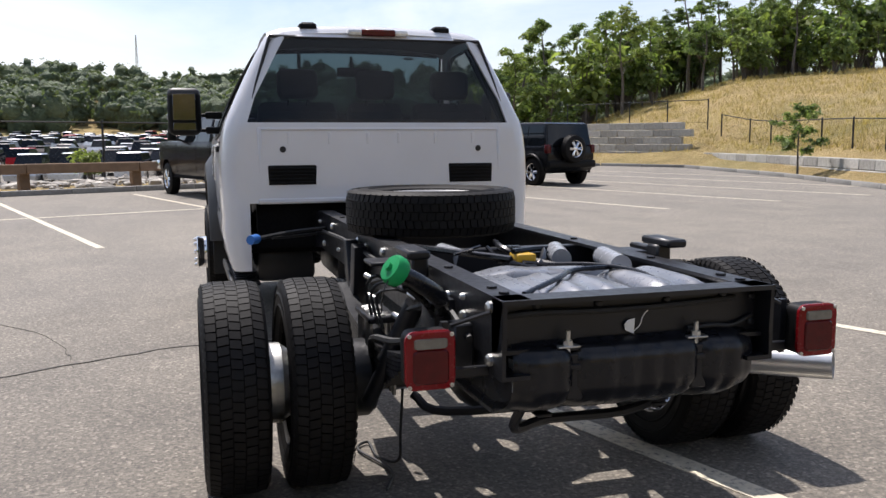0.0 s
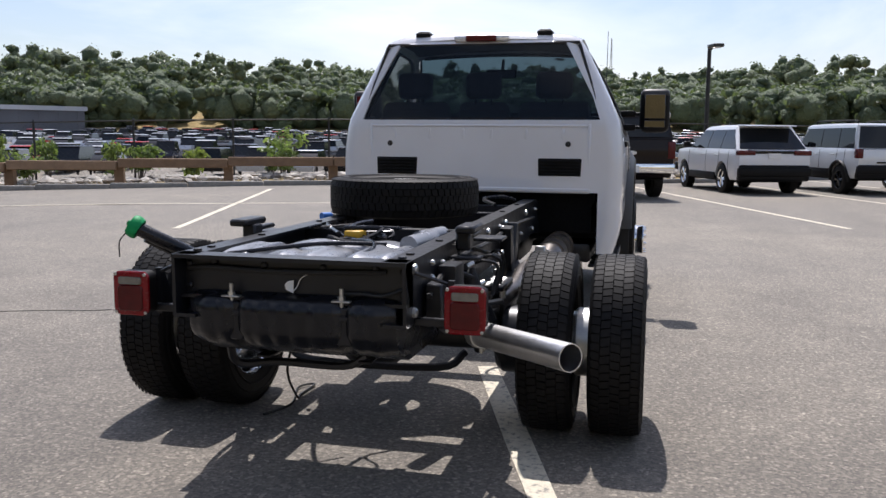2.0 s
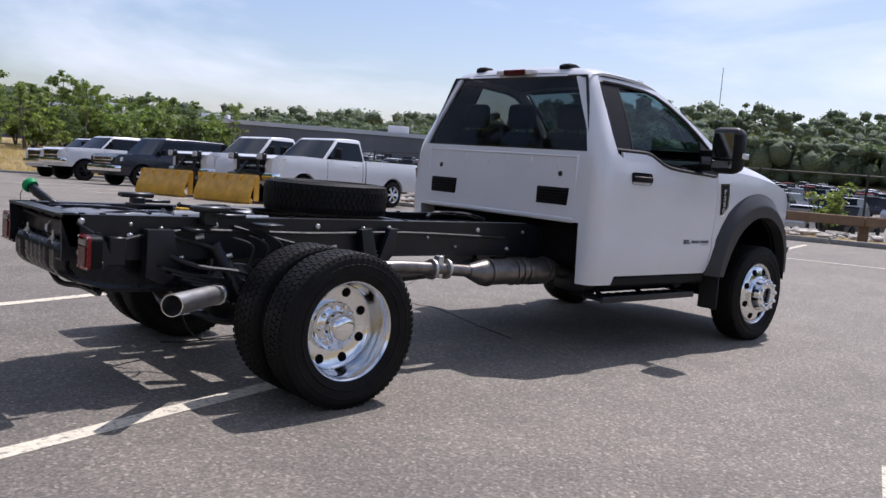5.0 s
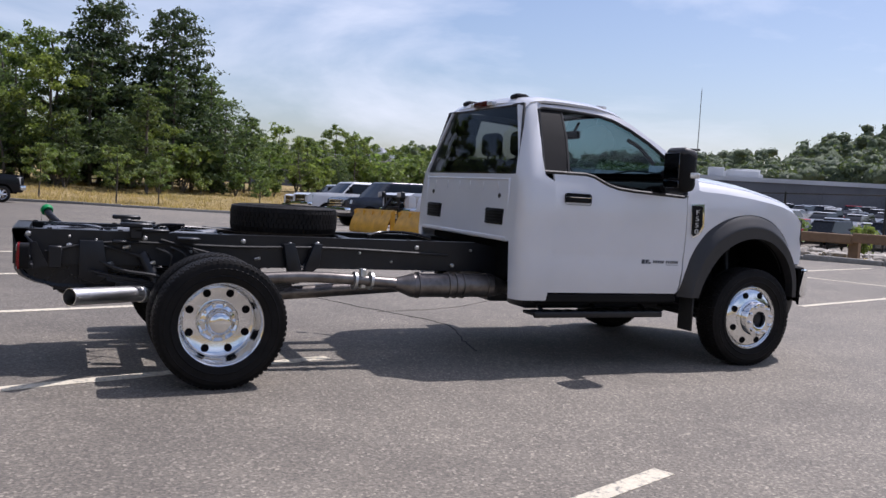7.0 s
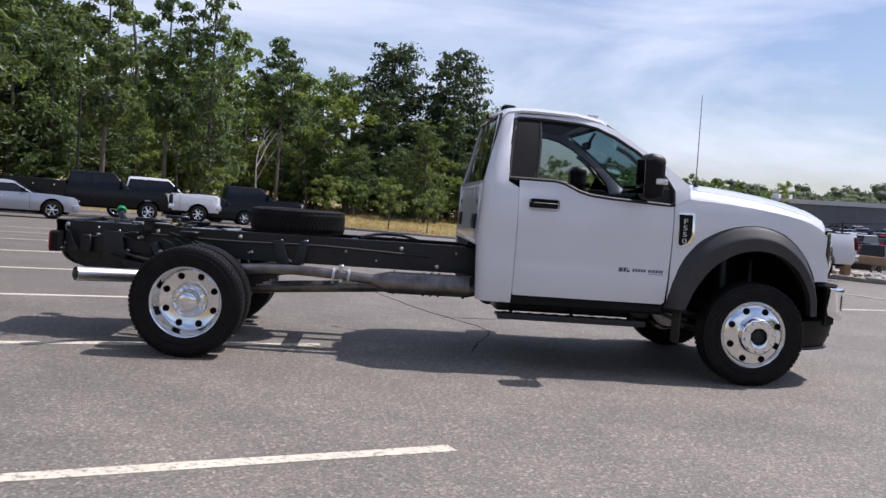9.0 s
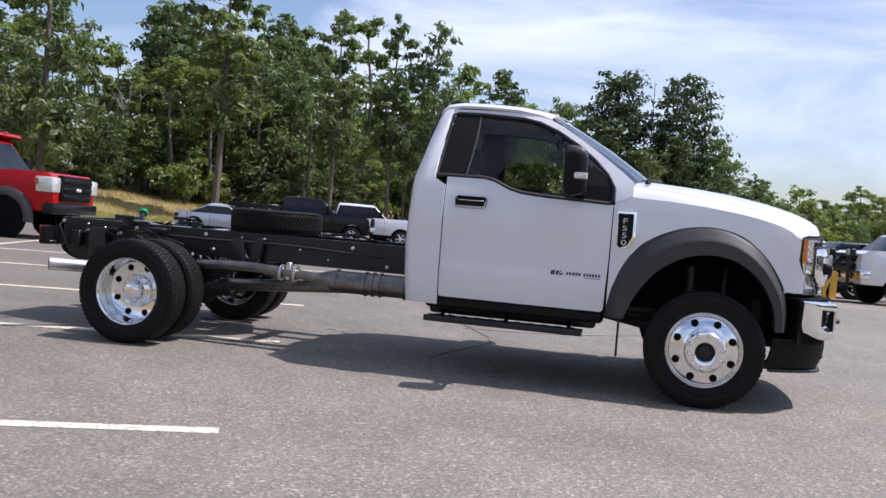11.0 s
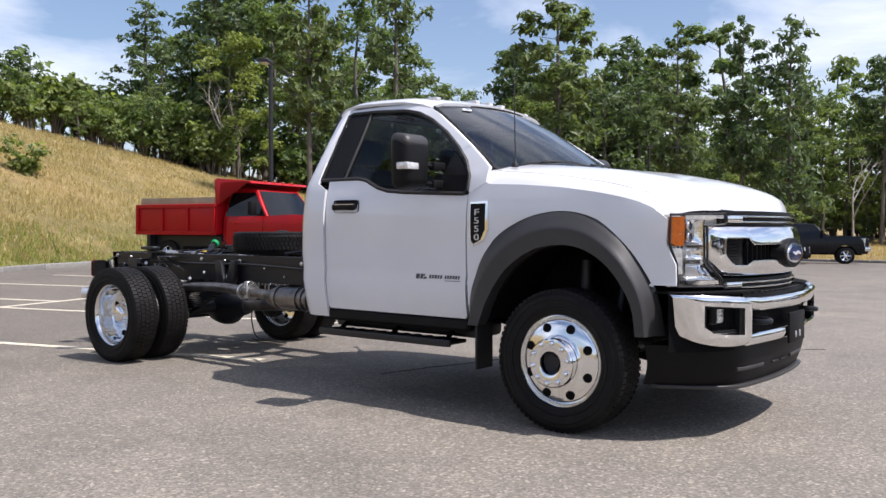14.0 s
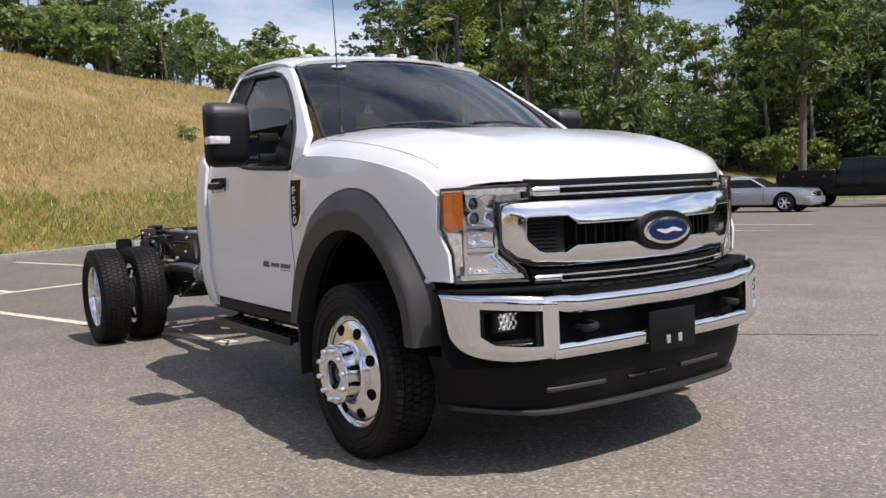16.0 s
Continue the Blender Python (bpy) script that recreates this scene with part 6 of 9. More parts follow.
split("crossmember", bm, M["frame"], truck, "black frame crossmembers")
bm = bmesh.new()
for y in (-.19, .22):
    bx(bm, -1.165, -1.135, y - .034, y + .034, .752, .759, .002)
    cyl(bm, (-1.150, y, .735), (-1.150, y, .800), .0075, seg=8)
    cyl(bm, (-1.150, y, .759), (-1.150, y, .772), .014, seg=6)
split("tank_bolt", bm, M["zinc"], truck)
bm = bmesh.new()
slab([(-1.120, .735), (-1.125, .640), (-1.07, .575), (-.92, .505), (-.48, .495), (-.40, .56), (-.40, .80), (-.55, .850), (-1.05, .850), (-1.085, .80)], lambda x, z: .365, lin(-1.1, -.5, 5), (.62, .7, .8), .03, bm, seg=3)
tank = part("fuel_tank", bm, M["tank"], truck, "black plastic fuel tank between the rails")
# one moulded rear face that swells between the straps, with soft upright flutes


def swell(y):
    a = abs(y)
    v = .030 * (1 - math.exp(-((a - .20) / .030) ** 2)) * (1 - max(0, (a - .30) / .075) ** 2 if a > .30 else 1)
    return v + .005 * math.sin(y * 46) ** 2


def tank_pt(y, w):
    x, z = interp(w, [(0, -.50), (.12, -.93), (.24, -1.05), (.36, -1.108), (.46, -1.128), (.8, -1.130), (.9, -1.118), (1, -1.08)]), interp(w, [(0, .540), (.12, .548), (.24, .580), (.36, .616), (.46, .646), (.8, .715), (.9, .738), (1, .750)])
    f = min(1, w * 3)
    return V(x - swell(y) * f, y * (1 - .05 * max(0, .4 - w)), z - .4 * swell(y) * (1 - w))


bm = bmesh.new()
grid(bm, tank_pt, lin(-.374, .374, 90), lin(0, 1, 26))
thick(bm, -.02)
part("tank_face", bm, M["tank"], tank)
bm = bmesh.new()
def pad(x0, x1, y0, y1, h, ribs):
    """A moulded hump with rounded shoulders and long ribs."""
    def fn(a, b):
        f = (1 - abs(a) ** 5) ** .5 * (1 - abs(b) ** 6) ** .5
        return V((x0 + x1) / 2 + a * (x1 - x0) / 2, (y0 + y1) / 2 + b * (y1 - y0) / 2, .835 + (h - .835) * f + .010 * f * math.sin(ribs * b * 1.57) ** 4)
    b_ = bmesh.new()
    grid(b_, fn, lin(-1, 1, 18), lin(-1, 1, 40))
    thick(b_, .006)
    me = bpy.data.meshes.new("tmp")
    b_.to_mesh(me)
    b_.free()
    bm.from_mesh(me)
    bpy.data.meshes.remove(me)


pad(-1.05, -.60, -.350, -.120, .890, 2)
pad(-1.05, -.60, -.105, .215, .884, 3)
pad(-1.05, -.60, .225, .350, .893, 1)
pad(-.60, -.42, -.30, .30, .878, 2)
# Humps in the paler colour that carries the painted sheen.
split("tank_pad", bm, M["tanktop"], tank)
bm = bmesh.new()
tube(bm, curve_pts([(-1.02, .30, .885), (-.86, .12, .900), (-.72, .0, .900), (-.66, -.20, .895)], 4), .009, 8)
tube(bm, curve_pts([(-.98, -.18, .885), (-.80, -.19, .900), (-.62, -.12, .90), (-.5, .0, .89)], 4), .007, 8)
split("vapour_line", bm, M["tank"], tank)
bm = bmesh.new()
for y in (-.20, .20):
    bx(bm, -1.158, -1.128, y - .026, y + .026, .60, .735, .005)
    bx(bm, -.95, -.42, y - .026, y + .026, .484, .496, .004)
    bx(bm, -1.166, -1.155, y - .018, y + .018, .690, .705, .002)
split("tank_strap", bm, M["frame"], tank)
bm = bmesh.new()
for k, (a, b) in enumerate((((-.56, -.26, .880), (-.34, -.30, .885)), ((-.18, -.20, .860), (.02, -.26, .865)), ((.0, .16, .85), (.16, .20, .86)))):
    cyl(bm, a, b, .040, seg=18)
split("canister", bm, M["canister"], truck, "grey plastic vapour canister")
bm = bmesh.new()
rr = random.Random(21)
for k in range(7):
    p = [(-.38 + rr.uniform(-.1, .1), .05 + rr.uniform(-.06, .06), .885)]
    for j in range(4):
        p.append((p[-1][0] + rr.uniform(-.14, .18), p[-1][1] + rr.uniform(-.16, .16), .90 + rr.uniform(-.03, .03)))
    tube(bm, curve_pts(p, 4), rr.choice((.006, .008, .011)), 6)
tube(bm, curve_pts([(-.4, .1, .90), (.0, .30, .90), (.5, .36, .87), (1.4, .36, .85), (2.0, .34, .84)], 4), .012, 6)
tube(bm, curve_pts([(1.2, -.30, .92), (1.35, -.2, .945), (1.55, -.28, .95), (1.7, -.34, .92)], 4), .012, 6)
part("wiring", bm, M["tank"], truck, "black wiring looms")
bm = bmesh.new()
bx(bm, -.40, -.31, .0, .075, .878, .915, .008, seg=2)
part("connector", bm, M["yellow"], truck, "yellow wiring connector")
bm = bmesh.new()
bx(bm, -1.1205, -1.118, .372, .374, .6, .66)
bx(bm, -1.118, -1.075, .366, .370, .655, .715)
part("label", bm, M["paper"], tank, "white paper label")
bm = bmesh.new()
slab([(-.014, .770), (.014, .782), (.018, .800), (.006, .812), (-.016, .816)], lambda x, z: .001, (), (), 0, bm)
bmesh.ops.transform(bm, matrix=Matrix.Translation((-1.122, .012, 0)) @ Matrix.Rotation(radians(90), 4, "Z"), verts=bm.verts)
tube(bm, curve_pts([(-1.122, -.002, .778), (-1.126, -.018, .795), (-1.124, -.030, .822), (-1.116, -.052, .838)], 4), .0017, 5)
part("tag", bm, M["paper"], truck, "small hanging paper tag")
bm = bmesh.new()
tube(bm, curve_pts([(-1.01, .672, .966), (-.98, .60, .925), (-.92, .53, .875), (-.80, .49, .81), (-.62, .44, .78)], 4), .027, 10)
tube(bm, curve_pts([(-1.0, .65, .925), (-.90, .56, .85), (-.74, .49, .77)], 4), .011, 6)
tube(bm, curve_pts([(-1.03, .70, .96), (-1.05, .725, .92), (-1.045, .73, .86)], 4), .0025, 4)
fl = part("fuel_filler", bm, M["tank"], truck, "black filler hose with a green cap")
bm = bmesh.new()
lathe(bm, [(.001, -.012), (.040, -.012), (.044, .0), (.044, .018), (.038, .028), (.012, .030), (.011, .040), (.001, .041)], (-1.01, .675, .968), (-.25, .80, .55), 20)
part("filler_cap", bm, M["green"], fl, "green fuel cap")

# axle, propshaft, exhaust
bm = bmesh.new()
cyl(bm, (0, -1.0, .395), (0, 1.0, .395), .058, seg=16)
b2 = lathe(bm, [(.001, -.19), (.10, -.185), (.165, -.12), (.185, -.02), (.18, .06), (.11, .16), (.07, .30), (.001, .31)], (0, .05, .40), (1, 0, 0), 20)
for s in (-1, 1):
    lathe(bm, [(.058, -.1), (.13, -.08), (.155, -.05), (.155, .02), (.001, .02)], (0, s * .62, .395), (0, s, 0), 20)
    bx(bm, -.09, .09, s * .52 - .05, s * .52 + .05, .40, .46, .008)
part("rear_axle", bm, M["frame"], truck, "black rear axle with differential")
bm = bmesh.new()
cyl(bm, (.30, .05, .41), (2.3, .05, .55), .052, seg=16)
cyl(bm, (2.3, .05, .55), (3.2, .08, .58), .055, seg=16)
part("propshaft", bm, M["rust"], truck, "dull steel propshaft")
bm = bmesh.new()
cyl(bm, (0, -.44, .33), (.62, -.44, .62), .02, seg=8)
tube(bm, curve_pts([(-.18, -.42, .36), (-.25, -.3, .30), (-.25, .3, .30), (-.18, .42, .36)], 5), .018, 8)
tube(bm, curve_pts([(-1.02, .30, .56), (-.95, .30, .46), (-.88, .16, .455), (-.88, -.10, .455), (-.95, -.22, .52)], 5), .016, 8)
split("sway_bar", bm, M["frame"], truck)
bm = bmesh.new()
cyl(bm, (1.46, -.60, .585), (2.10, -.60, .590), .088, seg=22)
cyl(bm, (1.33, -.60, .595), (1.46, -.60, .585), .045, .088, 22)
cyl(bm, (2.10, -.60, .590), (2.20, -.60, .58), .088, .055, 22)
for x in (1.50, 1.74, 1.80, 1.86, 2.06):
    cyl(bm, (x - .008, -.60, .588), (x + .008, -.60, .588), .098, seg=22)
exh, *bands = split("muffler", bm, M["rust"], truck, "heat stained exhaust muffler")
bm = bmesh.new()
tube(bm, curve_pts([(3.2, -.45, .60), (2.7, -.58, .55), (2.20, -.60, .58)], 4), .050, 14)
tube(bm, curve_pts([(1.34, -.60, .597), (.85, -.585, .63), (.55, -.57, .63), (.30, -.58, .615), (.05, -.565, .585), (-.2, -.50, .535), (-.33, -.475, .506), (-.41, -.52, .503)], 4), .040, 14)
split("exhaust_pipe", bm, M["rust"], exh)
bm = bmesh.new()
for x in (1.02, 1.14):
    cyl(bm, (x - .01, -.592, .615), (x + .01, -.592, .613), .066, seg=14)
bx(bm, 1.06, 1.10, -.62, -.56, .56, .70, .006)
cyl(bm, (-.43, -.54, .505), (-.40, -.512, .503), .060, seg=14)
split("exhaust_clamp", bm, M["zinc"], exh)
bm = bmesh.new()
p0, p1 = V(-.40, -.512, .503), V(-.855, -.945, .535)
d = (p1 - p0).normalized()
a_, b_ = axes_of(d)
R = [ring(bm, p0, a_, b_, .053, 24), ring(bm, p1, a_, b_, .053, 24), ring(bm, p1, a_, b_, .049, 24), ring(bm, p1 - d * .25, a_, b_, .045, 24)]
for q, r in zip(R, R[1:]):
    bridge(bm, q, r)
part("tailpipe", bm, M["steel"], exh, "bright stainless tailpipe")
bm = bmesh.new()
bx(bm, 2.25, 2.95, -.30, .30, .42, .72, .05, seg=2)
bx(bm, 2.95, 4.9, -.30, .30, .48, .85, .05, seg=2)
bx(bm, 2.35, 3.3, .42, .80, .42, .66, .04, seg=2)
bx(bm, 2.30, 3.55, -.80, -.50, .44, .58, .03, seg=2)
cyl(bm, (4.293, -.80, .395), (4.293, .80, .395), .06, seg=14)
lathe(bm, [(.001, -.16), (.13, -.12), (.15, 0), (.10, .12), (.001, .16)], (4.293, .18, .40), (1, 0, 0), 16)
tube(bm, [(4.05, -.75, .36), (4.05, .75, .36)], .02, 8)
tube(bm, [(4.29, -.55, .42), (3.3, -.45, .58)], .035, 8)
tube(bm, [(4.29, .55, .42), (3.3, .45, .58)], .035, 8)
for s in (-1, 1):
    cyl(bm, (4.2, s * .58, .42), (4.2, s * .55, .95), .055, seg=12)
    cyl(bm, (4.42, s * .62, .40), (4.45, s * .52, .95), .03, seg=10)
# Two unseen boxes, added to keep sun from falling through the nose.
bx(bm, 4.90, 4.97, -.62, .62, .50, 1.16, .01)
bx(bm, 4.62, 4.98, -.62, .62, .44, .48, .01)
split("underbody", bm, M["frame"], truck, "black gearbox, front axle, springs and added light blockers")
bm = bmesh.new()
tube(bm, curve_pts([(1.85, .30, .82), (1.75, .60, .81), (1.62, .78, .80), (1.50, .86, .80)], 4), .012, 6)
tube(bm, curve_pts([(1.85, .30, .80), (1.78, .58, .78), (1.66, .76, .785)], 4), .010, 6)
bs = part("brake_line", bm, M["rubber"], truck)
bm = bmesh.new()
cyl(bm, (1.50, .86, .80), (1.44, .90, .80), .026, seg=10)
part("line_cap", bm, M["blue"], bs, "blue plastic line cap")
bm = bmesh.new()
tube(bm, curve_pts([(-.10, .44, .36), (-.14, .46, .20), (-.05, .45, .05), (.12, .50, .012), (.30, .50, .012), (.22, .56, .012), (-.05, .48, .012), (-.24, .54, .012)], 6), .006, 6)
part("loose_cable", bm, M["rubber"], truck, "black cable hanging to the ground")

# wheels
def tyre_mesh(blocks=True):
    bm = bmesh.new()
    R, H = .400, .113
    prof = [(.255, -.085), (.262, -.098), (.29, -.108), (.33, -.113), (.365, -.110), (.385, -.102), (.392, -.092), (.393, 0), (.392, .092), (.385, .102), (.365, .110), (.33, .113), (.29, .108), (.262, .098), (.255, .085)]
    lathe(bm, prof, seg=64)
    for r in (.300, .345):
        for s in (-1, 1):
            lathe(bm, [(r - .006, s * .1105), (r, s * .1165), (r + .006, s * .1115)], seg=64)
    if blocks:
        n = 70
        for lane, (c, w, ph) in enumerate(((-.083, .037, 0), (-.0415, .038, .4), (0, .038, 0), (.0415, .038, .4), (.083, .037, 0))):
            for i in range(n):
                a = TAU * (i + ph) / n
                L = TAU * .396 / n * .42
                slant = .0026 * (1 if lane % 2 else -1)
                top, bot = [], []
                for (dl, dw) in ((-1, -1), (1, -1), (1, 1), (-1, 1)):
                    ang = a + (dl * L + dw * slant) / .396
                    yy = c + dw * w / 2
                    edge = .012 * max(0, abs(yy) - .085) / .02
                    for lst, rad in ((top, .4035 - edge), (bot, .389 - edge)):
                        lst.append(bm.verts.new((rad * math.cos(ang), yy, rad * math.sin(ang))))
                bm.faces.new(top)
                for k in range(4):
                    bm.faces.new((top[k], bot[k], bot[(k + 1) % 4], top[(k + 1) % 4]))
        for s in (-1, 1):
            for i in range(n):
                a = TAU * (i + .25) / n
                L = .35 * TAU * .39 / n
                q = [((.398, s * .098), -L), ((.398, s * .098), L), ((.376, s * .110), L), ((.376, s * .110), -L)]
                q2 = [bm.verts.new(((r + .003) * math.cos(a + l / .39), y + s * .003, (r + .003) * math.sin(a + l / .39))) for (r, y), l in q]
                bm.faces.new(q2)
    return bm


def rim_front(parent):
    """Convex polished disc; the outside faces -y."""
    bm = bmesh.new()
    lathe(bm, [(.225, -.09), (.235, .0), (.243, .07), (.258, .090), (.266, .092), (.266, .083)], seg=56)
    lathe(bm, [(.246, .070), (.236, .082), (.224, .090), (.200, .098), (.165, .106), (.140, .110), (.132, .112)], seg=56)
    return part("rim", bm, M["alloy"], parent, "polished aluminium wheel")


def wheel_front(y, s):
    w = empty_part("wheel", truck, Matrix.Translation((4.293, y, .400)) @ (Matrix.Rotation(math.pi, 4, "Z") if s > 0 else Matrix.Identity(4)))
    part("tyre", tyre_mesh(), M["tyre"], w, "black tyre with blocked tread")
    rim_front(w)
    # Dark discs laid on the uncut rim imitate the shade inside the hand holes.
    bm = bmesh.new()
    for k in range(8):
        a = TAU * (k + .5) / 8
        c = V(.197 * math.cos(a), -.0995, .197 * math.sin(a))
        lathe(bm, [(.024, -.004), (.026, .004), (.023, .005), (.022, .0025), (.001, .0025)], c, (.27 * math.cos(a), -1, .27 * math.sin(a)), 16)
    split("hand_hole", bm, M["dark"], w)
    bm = bmesh.new()
    lathe(bm, [(.160, .096), (.152, .108), (.138, .112), (.131, .120), (.129, .165), (.134, .176), (.136, .186), (.130, .193), (.118, .195), (.075, .195), (.066, .191), (.062, .170), (.060, .130)], seg=44)
    hub = part("hub_cover", bm, M["chrome"], w, "chrome hub cover with lug nuts")
    bm = bmesh.new()
    for k in range(10):
        a = TAU * (k + .3) / 10
        c = V(.112 * math.cos(a), 0, .112 * math.sin(a))
        lathe(bm, [(.015, .193), (.015, .203), (.012, .212), (.007, .217), (.001, .218)], c, seg=10)
    split("lug_nut", bm, M["chrome"], w)
    bm = bmesh.new()
    lathe(bm, [(.061, .135), (.045, .138), (.040, .160), (.020, .163), (.001, .164)], seg=20)
    part("hub_centre", bm, M["frame"], w)
    bm = bmesh.new()
    lathe(bm, [(.001, -.08), (.21, -.08), (.21, -.05), (.001, -.05)], seg=30)
    part("brake_disc", bm, M["zinc"], w)
    return w


def empty_part(name, parent, m):
    """A wheel's carrier: a small hub mesh that holds its parts."""
    bm = bmesh.new()
    lathe(bm, [(.001, -.06), (.05, -.06), (.05, .02), (.001, .02)], seg=16)
    o = part(name, bm, M["frame"], parent)
    o.matrix_local = m
    return o


def wheel_rear(y, s, outer):
    w = empty_part("wheel", truck, Matrix.Translation((0, y, .400)) @ (Matrix.Rotation(math.pi, 4, "Z") if (s > 0) == outer else Matrix.Identity(4)))
    part("tyre", tyre_mesh(), M["tyre"], w, "black tyre with blocked tread")
    bm = bmesh.new()
    lathe(bm, [(.266, .083), (.266, .092), (.258, .090), (.246, .078), (.240, .04), (.236, .0), (.230, -.05), (.222, -.062), (.200, -.070), (.165, -.076), (.130, -.080)], seg=56)
    lathe(bm, [(.225, -.09), (.24, -.088), (.262, -.09)], seg=56)
    part("rim", bm, M["alloy"], w, "deep dished aluminium wheel")
    # Hand holes are dark discs here too, their shade given by colour.
    bm = bmesh.new()
    for k in range(8):
        a = TAU * (k + .5) / 8
        lathe(bm, [(.022, -.004), (.025, .004), (.022, .005), (.021, .0025), (.001, .0025)], V(.186 * math.cos(a), .0725, .186 * math.sin(a)), (-.2 * math.cos(a), -1, -.2 * math.sin(a)), 14)
    split("hand_hole", bm, M["dark"], w)
    bm = bmesh.new()
    lathe(bm, [(.132, -.080), (.130, -.055), (.120, -.042), (.100, -.036), (.085, -.030), (.080, .010), (.070, .030), (.055, .040), (.030, .044), (.001, .045)], seg=36)
    part("hub_cover", bm, M["chrome"], w, "chrome hub cover")
    bm = bmesh.new()
    for k in range(10):
        a = TAU * k / 10
        lathe(bm, [(.013, -.06), (.013, -.022), (.009, -.014), (.001, -.013)], V(.108 * math.cos(a), 0, .108 * math.sin(a)), seg=8)
    split("lug_nut", bm, M["chrome"], w)
    return w


wf = wheel_front(-.955, -1)
again(wf, Matrix.Translation((4.293, .955, .400)) @ Matrix.Rotation(math.pi, 4, "Z"))
wr = wheel_rear(-1.085, -1, True)
again(wr, Matrix.Translation((0, 1.085, .400)) @ Matrix.Rotation(math.pi, 4, "Z"))
again(wr, Matrix.Translation((0, -.785, .400)) @ Matrix.Rotation(math.pi, 4, "Z"))
again(wr, Matrix.Translation((0, .785, .400)))

for s in (-1, 1):
    bm = bmesh.new()
    lathe(bm, [(.001, -.06), (.13, -.06), (.155, -.03), (.155, .05), (.13, .07), (.001, .07)], (0, s * .935, .40), (0, s, 0), 32)
    part("wheel_spacer", bm, M["zinc"], truck, "pale aluminium disc between the paired wheels")

# spare tyre lying on the rails
spare = empty("spare_tyre", "spare truck tyre lying flat across the frame rails", "tyre", Matrix.Translation((.655, .105, 1.004)) @ Matrix.Rotation(radians(-90), 4, "X") @ Matrix.Diagonal((1, .88, 1, 1)))
part("tyre", tyre_mesh(), M["tyre"], spare)
bm = bmesh.new()
lathe(bm, [(.266, .083), (.266, .092), (.258, .090), (.246, .078), (.236, .0), (.230, -.05), (.20, -.06), (.13, -.065), (.10, -.065)], seg=56)
part("rim", bm, M["greypaint"], spare, "grey painted steel rim")

# hoses, air lines and brackets round the rear axle
rr = random.Random(77)
for s in (-1, 1):
    bm = bmesh.new()
    for k in range(3):
        x0 = -.30 + .09 * k
        tube(bm, curve_pts([(x0, s * (.47 + .01 * k), .78), (x0 - .03, s * (.53 + .01 * k), .80 + .012 * k), (x0 + .06, s * .57, .76), (x0 + .04, s * .55, .64)], 5), rr.choice((.006, .008, .010)), 6)
    tube(bm, curve_pts([(-.75, s * .46, .74), (-.55, s * .56, .66), (-.30, s * .60, .62), (-.1, s * .56, .50)], 5), .012, 6)
    split("brake_hose", bm, M["rubber"], truck)
    bm = bmesh.new()
    for x, y, z, r in ((-.52, .49, .80, .014), (-.36, .51, .70, .012), (-.62, .49, .69, .011), (.16, .49, .68, .013), (.34, .47, .74, .011)):
        cyl(bm, (x - r, s * y, z), (x + r * 1.6, s * (y + .02), z + .01), r, seg=10)
    split("valve", bm, M["zinc"], truck, "small metal valve fitting")
    bm = bmesh.new()
    bx(bm, -.98, -.90, min(s * .44, s * .50), max(s * .44, s * .50), .66, .80, .006)
    bx(bm, -.60, -.52, min(s * .44, s * .56), max(s * .44, s * .56), .835, .850, .004)
    bx(bm, -.20, -.06, min(s * .45, s * .58), max(s * .45, s * .58), .865, .880, .004)
    bx(bm, -.14, .14, min(s * .46, s * .58), max(s * .46, s * .58), .635, .660, .006)
    split("rail_bracket", bm, M["frame"], truck)

# ---- parked vehicles ----
WHEELS = {}


def bg_wheel(parent, x, y, r, w, rim, side):
    key = (r, w, rim)
    m = Matrix.Translation((x, y, r)) @ (Matrix.Rotation(math.pi, 4, "Z") if side > 0 else Matrix.Identity(4))
    if key in WHEELS:
        return again(WHEELS[key], m, parent)
    bm = bmesh.new()
    q = r * .62
    lathe(bm, [(q, -w / 2), (r * .86, -w / 2), (r * .97, -w * .42), (r, -w * .25), (r, w * .25), (r * .97, w * .42), (r * .86, w / 2), (q, w / 2), (q, -w / 2)], seg=28)
    for i in range(40):
        a = TAU * i / 40
        for c in (-.3, 0, .3):
            bx(bm, -.012, .012, c * w - w * .11, c * w + w * .11, r - .004, r + .006, m=Matrix.Rotation(a + c * .1, 4, "Y"))
    t = part("wheel", bm, M["tyre"], parent)
    t.matrix_local = m
    bm = bmesh.new()
    lathe(bm, [(q, w * .46), (q * .93, w * .40), (q * .88, w * .12), (.001, w * .10)], seg=28, mi=1)
    lathe(bm, [(q * 1.0, w * .49), (q * .95, w * .46), (q * .92, w * .40)], seg=28)
    for k in range(6):
        for e in (-.13, .13):
            a = TAU * k / 6 + e
            d = V(math.cos(a), 0, math.sin(a))
            tube(bm, [d * q * .2 + V(0, -w * .38, 0), d * q * .92 + V(0, -w * .40, 0)], [q * .11, q * .075], 5)
    lathe(bm, [(q * .30, w * .34), (q * .30, w * .43), (q * .2, w * .47), (.001, w * .48)], seg=14)
    part("rim", bm, [M[rim], M["dark"]], t)
    WHEELS[key] = t
    return t


def put(bm, name, mat, root, label=""):
    return part(name, bm, mat, root, label)


